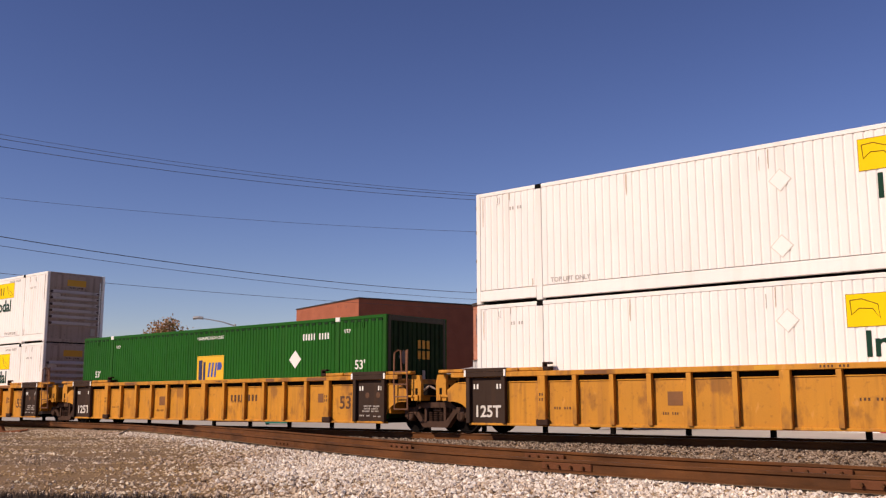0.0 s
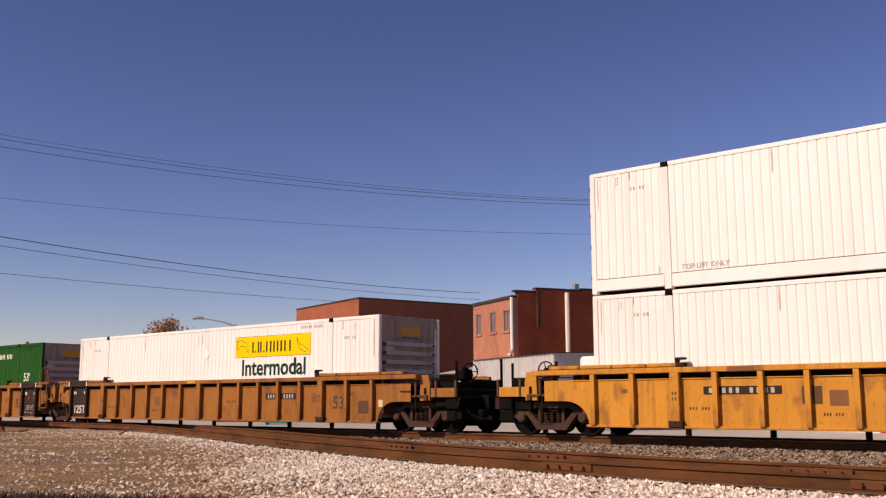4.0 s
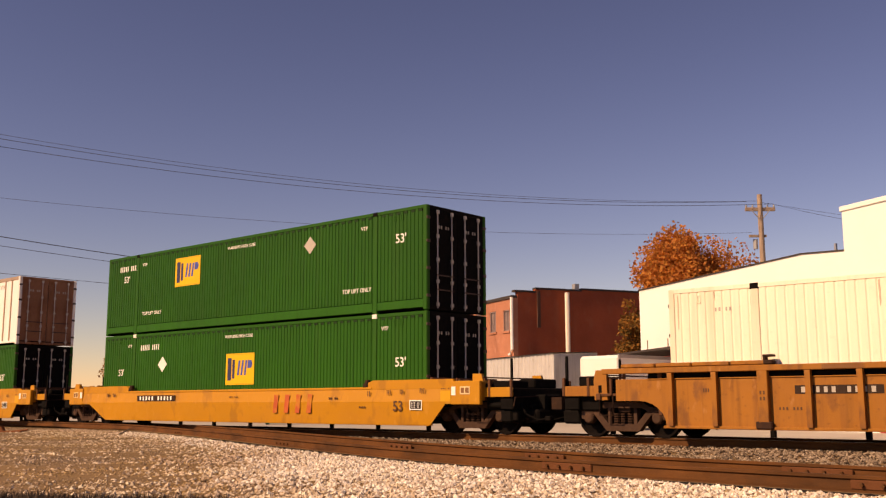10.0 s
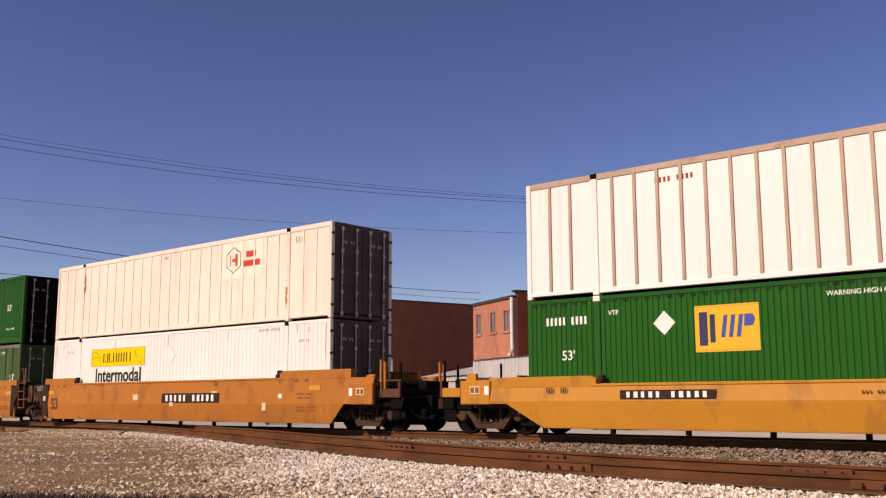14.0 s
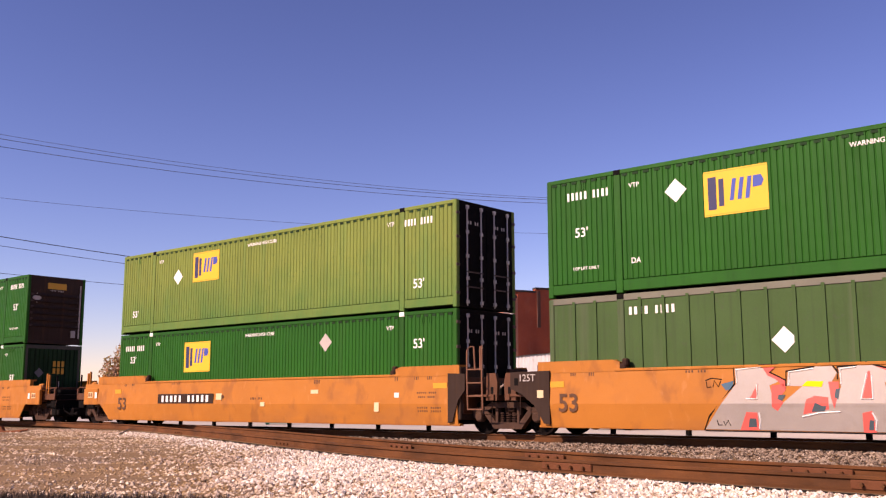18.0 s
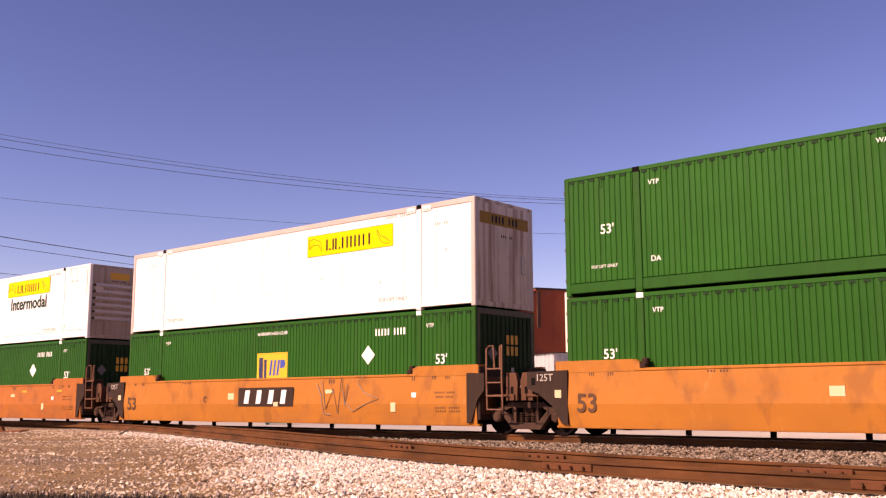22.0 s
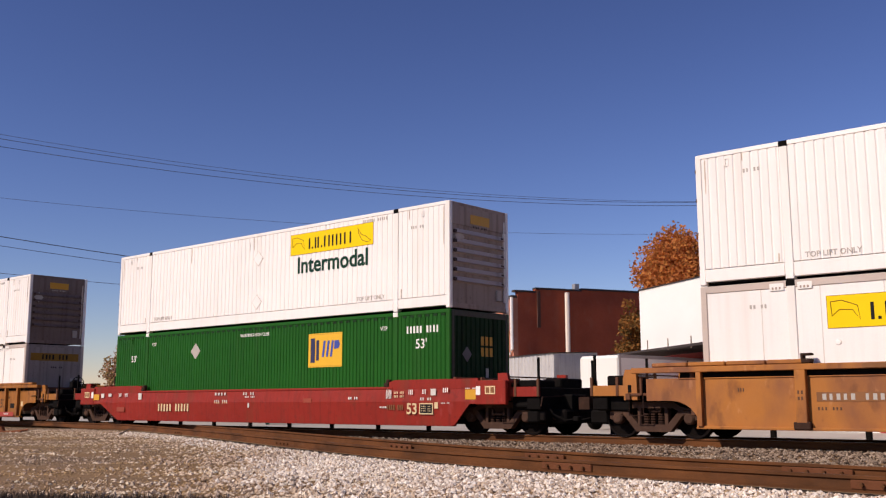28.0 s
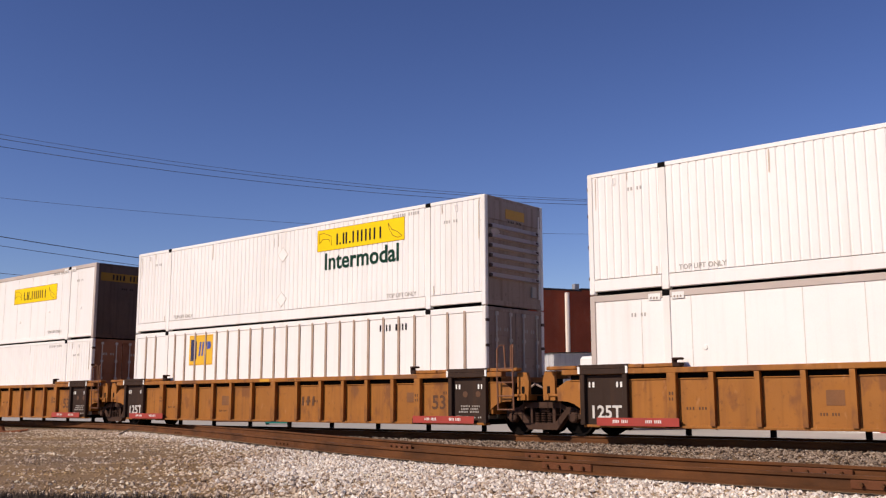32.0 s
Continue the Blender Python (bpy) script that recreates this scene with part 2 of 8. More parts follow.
M_REDBAY = material("dull_red_bay", (0.17, 0.05, 0.034), 0.85, vary=0.2, grain=5, stain=(0.10, 0.04, 0.03), stain_amount=0.5)
M_WINDOW = material("grimy_window_glass", (0.20, 0.145, 0.135), 0.35, vary=0.2, grain=12)
M_WINFRAME = material("window_frame_paint", (0.27, 0.19, 0.175), 0.6, vary=0.15)
M_CONCRETE = material("pale_concrete", (0.42, 0.385, 0.335), 0.9, vary=0.12, grain=2, fine=20, stain=(0.34, 0.30, 0.26), stain_amount=0.5, world_space=True)
M_POLE = material("weathered_pole_wood", (0.33, 0.24, 0.18), 0.9, vary=0.3, grain=12, stain_stretch=DRIP, bump=0.2)
M_WIRE = material("wire_black", (0.06, 0.055, 0.055), 0.6)
M_ROD = material("galvanised_rod", (0.50, 0.46, 0.41), 0.45, vary=0.15, grain=12, stain=(0.35, 0.22, 0.14), stain_amount=0.5)
M_STEEL = material("grey_steel", (0.40, 0.39, 0.38), 0.45, metal=0.5, vary=0.1)
M_BARK = material("tree_bark", (0.075, 0.055, 0.042), 0.95, vary=0.3, bump=0.4)


def island_material(name, cols, rough=0.9, patches=None, patch_scale=0.5, thin=0.0):
    """Colours spread over the loose pieces of one mesh, and patches of another tone over the ground."""
    m = bpy.data.materials.new(name)
    m.use_nodes = True
    n, ln = m.node_tree.nodes, m.node_tree.links
    geo = n.new("ShaderNodeNewGeometry")

    def spread(cs):
        cr = n.new("ShaderNodeValToRGB")
        while len(cr.color_ramp.elements) < len(cs):
            cr.color_ramp.elements.new(0.5)
        for i, c in enumerate(cs):
            cr.color_ramp.elements[i].position = i / (len(cs) - 1)
            cr.color_ramp.elements[i].color = (*c, 1)
        ln.new(geo.outputs["Random Per Island"], cr.inputs[0])
        return cr.outputs[0]
    colour = spread(cols)
    if patches:
        t = n.new("ShaderNodeTexNoise")
        t.inputs["Scale"].default_value, t.inputs["Detail"].default_value = patch_scale, 5.0
        ln.new(geo.outputs["Position"], t.inputs["Vector"])
        r = n.new("ShaderNodeMapRange")
        r.inputs[1].default_value, r.inputs[2].default_value = 0.44, 0.60
        ln.new(t.outputs["Fac"], r.inputs[0])
        x = n.new("ShaderNodeMix")
        x.data_type = "RGBA"
        ln.new(r.outputs[0], x.inputs[0])
        ln.new(colour, x.inputs[6])
        ln.new(spread(patches), x.inputs[7])
        colour = x.outputs[2]
    ln.new(colour, n["Principled BSDF"].inputs["Base Color"])
    n["Principled BSDF"].inputs["Roughness"].default_value = rough
    n["Principled BSDF"].inputs["Specular IOR Level"].default_value = 0.2
    if thin:
        tr, sh = n.new("ShaderNodeBsdfTranslucent"), n.new("ShaderNodeMixShader")
        sh.inputs[0].default_value = thin
        ln.new(colour, tr.inputs[0])
        ln.new(n["Principled BSDF"].outputs[0], sh.inputs[1])
        ln.new(tr.outputs[0], sh.inputs[2])
        ln.new(sh.outputs[0], n["Material Output"].inputs[0])
    return m


M_LEAF = island_material("autumn_leaves", [(0.44, 0.150, 0.045), (0.62, 0.245, 0.06), (0.50, 0.175, 0.055), (0.66, 0.29, 0.07), (0.38, 0.125, 0.05)], thin=0.4)
M_LEAF_GREEN = island_material("turning_leaves", [(0.10, 0.10, 0.022), (0.30, 0.16, 0.075), (0.17, 0.17, 0.03), (0.34, 0.15, 0.07), (0.06, 0.06, 0.02), (0.24, 0.20, 0.035)], thin=0.3)
M_LEAF_OLIVE = island_material("yellow_olive_leaves", [(0.26, 0.27, 0.05), (0.40, 0.33, 0.08), (0.18, 0.20, 0.04), (0.46, 0.36, 0.12), (0.12, 0.12, 0.03), (0.36, 0.22, 0.08)], thin=0.35)
M_LEAF_DULL = island_material("brownish_leaves", [(0.20, 0.085, 0.025), (0.36, 0.15, 0.035), (0.14, 0.10, 0.03), (0.42, 0.17, 0.04), (0.10, 0.065, 0.025)], thin=0.3)
M_LEAF_RUSSET = island_material("russet_leaves", [(0.50, 0.24, 0.09), (0.36, 0.20, 0.10), (0.58, 0.30, 0.12), (0.30, 0.17, 0.07), (0.48, 0.30, 0.17)], thin=0.35)
M_LEAF_PALE = island_material("thin_tan_leaves", [(0.54, 0.33, 0.22), (0.38, 0.22, 0.14), (0.30, 0.25, 0.07), (0.60, 0.38, 0.25), (0.24, 0.17, 0.08), (0.46, 0.26, 0.13)], thin=0.3)
M_STONE = island_material("pale_gravel", [(0.217, 0.138, 0.083), (0.791, 0.651, 0.484), (0.542, 0.408, 0.284), (0.791, 0.705, 0.545), (0.325, 0.217, 0.136), (0.722, 0.575, 0.420), (0.136, 0.083, 0.053)],
                          patches=[(0.289, 0.196, 0.132), (0.596, 0.467, 0.348), (0.172, 0.108, 0.068), (0.704, 0.550, 0.401), (0.433, 0.309, 0.212), (0.108, 0.067, 0.042)], patch_scale=0.35)
M_WHITESTONE = island_material("white_gravel", [(0.865, 0.781, 0.670), (0.670, 0.567, 0.465), (0.883, 0.818, 0.725), (0.428, 0.344, 0.270), (0.818, 0.725, 0.614), (0.558, 0.465, 0.381), (0.279, 0.205, 0.158)])
M_BALLAST = island_material("grey_ballast", [(0.085, 0.058, 0.040), (0.31, 0.235, 0.165), (0.16, 0.112, 0.077), (0.40, 0.31, 0.225), (0.11, 0.073, 0.050), (0.04, 0.028, 0.02)])
M_GRIT = island_material("tan_grit", [(0.33, 0.210, 0.092), (0.41, 0.272, 0.135), (0.235, 0.148, 0.068), (0.50, 0.352, 0.195), (0.28, 0.175, 0.080), (0.12, 0.075, 0.038)],
                         patches=[(0.24, 0.170, 0.112), (0.13, 0.088, 0.057), (0.32, 0.234, 0.160), (0.46, 0.355, 0.255), (0.18, 0.123, 0.081)], patch_scale=0.30)


# ---------------------------------------------------------------- mesh tools
class Geo:
    """Collects faces for one mesh."""

    def __init__(self):
        self.v, self.f = [], []

    def add(self, verts, faces):
        k = len(self.v)
        self.v += [tuple(p) for p in verts]
        self.f += [tuple(i + k for i in f) for f in faces]
        return self

    def convex(self, verts, faces):
        vs = [Vector(p) for p in verts]
        mid = sum(vs, Vector()) / len(vs)
        good = []
        for f in faces:
            a, b, c = vs[f[0]], vs[f[1]], vs[f[2]]
            good.append(f if (b - a).cross(c - b).dot((a + b + c) / 3 - mid) >= 0 else tuple(reversed(f)))
        return self.add(verts, good)

    def box(self, x0, x1, y0, y1, z0, z1, b=0.0):
        lo, hi = (min(x0, x1), min(y0, y1), min(z0, z1)), (max(x0, x1), max(y0, y1), max(z0, z1))
        if b <= 0:
            vs = [(hi[0] if i & 1 else lo[0], hi[1] if i & 2 else lo[1], hi[2] if i & 4 else lo[2]) for i in range(8)]
            return self.convex(vs, [(0, 1, 3, 2), (4, 5, 7, 6), (0, 1, 5, 4), (2, 3, 7, 6), (0, 2, 6, 4), (1, 3, 7, 5)])
        b = min(b, *(0.45 * (hi[i] - lo[i]) for i in range(3)))
        vs, idx = [], {}
        for i in range(8):
            s = (i & 1, (i >> 1) & 1, (i >> 2) & 1)
            for a in range(3):
                p = []
                for k in range(3):
                    e = hi[k] if s[k] else lo[k]
                    if k != a:
                        e += -b if s[k] else b
                    p.append(e)
                idx[(i, a)] = len(vs)
                vs.append(tuple(p))
        fs = []
        for a in range(3):
            o = [k for k in range(3) if k != a]
            for side in (0, 1):
                q = []
                for s0, s1 in ((0, 0), (1, 0), (1, 1), (0, 1)):
                    q.append(idx[((side << a) | (s0 << o[0]) | (s1 << o[1]), a)])
                fs.append(tuple(q))
            for s0 in (0, 1):
                for s1 in (0, 1):
                    i0 = (s0 << o[0]) | (s1 << o[1])
                    i1 = i0 | (1 << a)
                    fs.append((idx[(i0, o[0])], idx[(i1, o[0])], idx[(i1, o[1])], idx[(i0, o[1])]))
        for i in range(8):
            fs.append((idx[(i, 0)], idx[(i, 1)], idx[(i, 2)]))
        return self.convex(vs, fs)

    def prism(self, poly, y0, y1):
        """A polygon in x and z, run along y."""
        n = len(poly)
        area = sum(poly[i][0] * poly[(i + 1) % n][1] - poly[(i + 1) % n][0] * poly[i][1] for i in range(n))
        if area < 0:
            poly = poly[::-1]
        vs = [(x, min(y0, y1), z) for x, z in poly] + [(x, max(y0, y1), z) for x, z in poly]
        fs = [tuple(range(n)), tuple(range(2 * n - 1, n - 1, -1))]
        fs += [(i, i + n, (i + 1) % n + n, (i + 1) % n) for i in range(n)]
        return self.add(vs, fs)

    def tube(self, pts, r, n=8, r1=None):
        pts = [Vector(p) for p in pts]
        rings = []
        for i, p in enumerate(pts):
            d = (pts[min(i + 1, len(pts) - 1)] - pts[max(i - 1, 0)]).normalized()
            side = d.cross(Vector((0, 0, 1)) if abs(d.z) < 0.9 else Vector((1, 0, 0))).normalized()
            up = side.cross(d)
            rad = r if r1 is None else r + (r1 - r) * i / (len(pts) - 1)
            rings.append([p + (side * math.cos(2 * math.pi * k / n) + up * math.sin(2 * math.pi * k / n)) * rad for k in range(n)])
        vs = [q for ring in rings for q in ring]
        fs = []
        for i in range(len(pts) - 1):
            for k in range(n):
                fs.append((i * n + k, i * n + (k + 1) % n, (i + 1) * n + (k + 1) % n, (i + 1) * n + k))
        fs += [tuple(range(n - 1, -1, -1)), tuple(range(len(vs) - n, len(vs)))]
        return self.add(vs, fs)

    def lathe(self, profile, c, n=24):
        """Radius and y pairs turned about the y axis through c."""
        vs = [(c[0] + r * math.cos(2 * math.pi * k / n), c[1] + y, c[2] + r * math.sin(2 * math.pi * k / n)) for r, y in profile for k in range(n)]
        fs = [(i * n + k, i * n + (k + 1) % n, (i + 1) * n + (k + 1) % n, (i + 1) * n + k) for i in range(len(profile) - 1) for k in range(n)]
        return self.add(vs, fs)

    def mesh(self, name, mat):
        me = bpy.data.meshes.new(name)
        me.from_pydata(self.v, [], self.f)
        me.materials.append(mat)
        me.update()
        return me


CACHE = {}


def part(name, geo, mat, parent, label="", at=None, key=None):
    """One mesh object under a thing or a part. geo: a Geo, a mesh, or a function that makes a Geo (with key, built once)."""
    if key is not None and (key, mat.name) in CACHE:
        me = CACHE[(key, mat.name)]
    else:
        g = geo() if callable(geo) else geo
        me = g.mesh(name, mat) if isinstance(g, Geo) else g
        if key is not None:
            CACHE[(key, mat.name)] = me
    ob = new(name, me)
    ob.parent = parent
    if at is not None:
        ob.matrix_basis = at
    if label:
        ob["label"] = label
    return ob


def thing(name, label, category, group="", kind="", at=None):
    ob = new(name)
    tagged(ob, label, category, group, kind)
    if at is not None:
        ob.matrix_basis = at
    return ob


def text_mesh(body, size, mat, slant=0.0, weight=0.006):
    """Raised lettering that faces -y, centred on its own origin."""
    key = ("text", body, size, mat.name, slant, weight)
    if key not in CACHE:
        cu = bpy.data.curves.new("lettering", "FONT")
        cu.body, cu.size, cu.align_x, cu.align_y = body, size, "CENTER", "CENTER"
        cu.extrude, cu.shear, cu.resolution_u, cu.offset = 0.0012, slant, 3, size * weight
        ob = bpy.data.objects.new("lettering", cu)
        scene.collection.objects.link(ob)
        me = bpy.data.meshes.new_from_object(ob.evaluated_get(bpy.context.evaluated_depsgraph_get()))
        bpy.data.objects.remove(ob)
        me.materials.clear()
        me.materials.append(mat)
        me.transform(Matrix.Rotation(radians(90), 4, "X"))
        CACHE[key] = me
    return CACHE[key]


def bars(w, h, n, rng):
    """Writing that cannot be read: n upright bars in a row, centred."""
    g = Geo()
    step = w / n
    for i in range(n):
        if n > 4 and i == n // 2:
            continue
        x = -w / 2 + i * step
        g.box(x + 0.16 * step, x + step * rng.uniform(0.58, 0.72), -0.002, 0.002, -h / 2, h / 2)
    return g


TURN = Matrix.Rotation(math.pi, 4, "Z")
# ---------------------------------------------------------------- containers
CL, CW, CH = 8.077, 1.295, 2.900


def corrugation(x0, x1, pitch=0.2, depth=0.014):
    """Points (x, depth) along a trapezoidal sheet."""
    out, n = [], max(1, round((x1 - x0) / pitch))
    p = (x1 - x0) / n
    for i in range(n):
        a = x0 + i * p
        out += [(a, 0.0), (a + 0.66 * p, 0.0), (a + 0.78 * p, depth), (a + 0.86 * p, depth)]
    return out + [(x1, 0.0)]


def corr_sheet(x0, x1, z0, z1, y, pitch=0.2, depth=0.014):
    g, pts = Geo(), corrugation(x0, x1, pitch, depth)
    for (xa, da), (xb, db) in zip(pts, pts[1:]):
        g.add([(xa, y + da, z0), (xb, y + db, z0), (xb, y + db, z1), (xa, y + da, z1)], [(0, 1, 2, 3)])
    return g


def side_corr(zb, pitch, depth):
    g = Geo()
    slit = 0.012 if zb < 0.32 else 0.0
    for a, b in ((-CL + 0.15, -6.19 - slit), (-6.0 + slit, 6.0 - slit), (6.19 + slit, CL - 0.15)):
        s = corr_sheet(a, b, zb + 0.022, CH - 0.1, -CW + 0.012, pitch, depth)
        g.add(s.v, s.f)
        g.box(a - 0.02, b + 0.02, -CW + 0.06, -CW + 0.07, zb - 0.02, zb + 0.06)
    return g


def side_rail(zb):
    """The bottom rail, cut away under the two end bays."""
    g = Geo().box(-6.0, 6.0, -CW, -CW + 0.1, 0.045, zb, 0.012)
    for k in (-1, 1):
        g.box(k * 6.19, k * (CL - 0.13), -CW, -CW + 0.1, 0.072, zb, 0.012)
    return g


def vent(w=0.09, h=0.17):
    """A small louvred air vent, proud of the side."""
    g = Geo().box(-w / 2, w / 2, -0.012, 0.01, h - 0.02, h).box(-w / 2, w / 2, -0.012, 0.01, 0.0, 0.02)
    return g.box(-w / 2, -w / 2 + 0.018, -0.012, 0.01, 0.0, h).box(w / 2 - 0.018, w / 2, -0.012, 0.01, 0.0, h).box(-w / 2, w / 2, -0.006, 0.01, h * 0.45, h * 0.55)


def side_flat(zb, inset=0.02):
    return Geo().box(-CL + 0.12, CL - 0.12, -CW + inset, -CW + inset + 0.03, zb, CH - 0.1)


def lock_rod(x):
    def make():
        g = Geo()
        g.tube([(0, 0, 0.06), (0, 0, CH - 0.12)], 0.02, 8)
        for z in (0.12, 0.75, 1.35, 2.0, CH - 0.22):
            g.box(-0.045, 0.045, -0.035, 0.015, z, z + 0.09)
        return g
    return make


def end_wall(style, box, mat, sign, rng, band=False):
    """The wall that closes the container at x = sign * CL."""
    at = Matrix.Translation((sign * CL, 0, 0)) @ (Matrix.Rotation(radians(90) * sign, 4, "Z"))
    # local: x runs across, -y faces outwards
    if style == "slat":
        def front():
            g = Geo().box(-1.17, 1.17, 0.03, 0.06, 0.15, CH - 0.1)
            g.box(-1.17, 1.17, 0.0, 0.03, 2.28, CH - 0.1)
            return g
        w = part("front_wall", front, mat, box, at=at, key="front_slat")
        for i in range(6):
            part("slat", lambda: Geo().add([(-1.05, 0.03, 0.0), (1.05, 0.03, 0.0), (1.05, -0.06, 0.03), (-1.05, -0.06, 0.03), (-1.02, 0.028, 0.15), (1.02, 0.028, 0.15)], [(0, 1, 2, 3), (3, 2, 5, 4), (2, 1, 5), (0, 3, 4)]), M_SLAT if mat is M_GREYEND else mat, w,
                 at=pose(0, 0, 0.72 + i * 0.26), key="front_slat_piece")
        # Placard in a duller amber: end shade put into its yellow.
        part("placard", Geo().box(-0.42, 0.42, -0.006, 0.0, 2.36, 2.62), M_CHORDPATCH, w, "amber placard", key="front_placard")
        part("edge_strip", Geo().box(1.06, 1.10, -0.02, 0.03, 0.3, 2.6), M_WHITE if mat is M_GREYEND else M_SLAT, w, key="front_strip")
        part("diamond_plate", lambda: Geo().prism([(-1.08, 1.95), (-0.88, 2.16), (-0.68, 1.95), (-0.88, 1.74)], -0.012, 0.03), M_SLAT if mat is M_GREYEND else M_GREYINK, w, "grey diamond placard", key="slat_dia")
        part("document_box", lambda: Geo().box(0.72, 0.92, -0.03, 0.03, 0.32, 0.62, 0.01), M_GREYINK, w, "pale document box", key="slat_doc")
        tagged(part("stencil", lambda: bars(0.62, 0.06, 9, random.Random(4)), M_INK if mat is M_GREYEND else M_GREYINK, w, at=pose(0, 0.0, 2.29), key="slat_line"), kind="stuff")
        for i in range(6):
            for q in (-1.08, 0.98):
                part("slat_end", lambda: Geo().box(-0.05, 0.05, -0.045, 0.03, 0.0, 0.09, 0.01), M_ENDBROWN, w, at=pose(q, 0, 0.74 + i * 0.26), key="slat_end")
    elif style == "corr":
        def front():
            return corr_sheet(-1.17, 1.17, 0.15, CH - 0.1, 0.0, 0.195, 0.045)
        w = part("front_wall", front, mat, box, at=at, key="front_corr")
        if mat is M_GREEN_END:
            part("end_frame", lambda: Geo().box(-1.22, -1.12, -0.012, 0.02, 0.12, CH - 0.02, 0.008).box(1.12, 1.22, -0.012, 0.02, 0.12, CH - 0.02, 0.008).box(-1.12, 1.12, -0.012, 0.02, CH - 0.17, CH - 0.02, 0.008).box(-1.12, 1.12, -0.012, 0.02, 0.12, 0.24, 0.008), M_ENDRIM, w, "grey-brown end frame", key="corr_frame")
        part("placard", Geo().prism([(-0.80, 1.72), (-0.60, 1.93), (-0.40, 1.72), (-0.60, 1.51)], -0.01, -0.004), M_PLACARD, w, "grey diamond placard", key="front_dia")
        for q in (0.0, 0.19, 0.38):
            for z in (1.68, 1.98):
                part("stencil", lambda: Geo().box(0.0, 0.12, -0.01, -0.004, 0.0, 0.24), M_CHORDPATCH, w, at=pose(q, 0, z), key="front_mark")
        part("stencil", lambda: Geo().box(0.2, 0.32, -0.01, -0.004, 1.1, 1.36), M_GREYINK, w, key="front_digit")
    elif style == "plain":
        w = part("front_wall", lambda: Geo().box(-1.17, 1.17, 0.01, 0.05, 0.15, CH - 0.1, 0.01), mat, box, at=at, key="front_plain")
        part("placard", Geo().box(-1.08, 1.06, 0.0, 0.006, 2.22, 2.54), M_AMBERSHADE, w, "amber stripe placard", key="plain_placard")
        tagged(part("stencil", lambda: bars(1.2, 0.2, 8, random.Random(8)), M_INK, w, at=pose(0, -0.002, 2.38), key="plain_bars"), kind="stuff")
        tagged(part("stencil", lambda: bars(0.55, 0.07, 6, random.Random(9)), M_INK, w, at=pose(0.1, 0.008, 1.95), key="plain_line"), kind="stuff")
        part("document_box", lambda: Geo().box(0.72, 0.9, -0.02, 0.01, 1.0, 1.5, 0.01), M_GREYINK, w, "pale document box", key="plain_doc")
    else:
        for k in (-1, 1):
            def leaf():
                g = Geo().box(-0.58, 0.58, 0.012, 0.05, 0.14, CH - 0.12, 0.008)
                for z in (0.5, 1.05, 1.6, 2.15):
                    g.box(-0.52, 0.52, 0.0, 0.012, z, z + 0.25, 0.006)
                return g
            d = part("door", leaf, mat, box, at=at @ Matrix.Translation((k * 0.59, 0, 0)), key="door_leaf")
            for x in (-0.30, 0.30):
                part("lock_rod", lock_rod(x), M_ROD, d, "bright steel locking rod", at=pose(x, -0.035, 0), key="lock_rod")
            for z in (0.35, 1.1, 1.85, 2.5):
                part("hinge", lambda: Geo().box(-0.02, 0.122, -0.015, 0.05, 0, 0.08, 0.01), M_ENDBROWN, d, at=pose(k * 0.585, -0.0, z) @ Matrix.Diagonal((k, 1, 1, 1)), key="hinge")
            part("gasket", lambda: Geo().box(-0.6, 0.6, -0.002, 0.014, 0.12, 0.16), M_DARK, d, key="door_gasket")
            for z in (0.55, 0.95):
                part("handle", lambda: Geo().box(-0.36, 0.36, -0.065, -0.045, 0, 0.035), M_ENDBROWN, d, "grimy door handle", at=pose(0, 0, z), key="door_handle")
            if band:
                part("placard", lambda: Geo().box(-0.5, 0.5, -0.004, 0.012, 1.72, 2.06), M_AMBERSHADE, d, "stained amber band with end shade in its colour", key="door_band")
            tagged(part("stencil", lambda: bars(0.5, 0.09, 5, random.Random(6)), M_GREYINK, d, at=pose(0, -0.004, 2.32), key="door_mark"), kind="stuff")


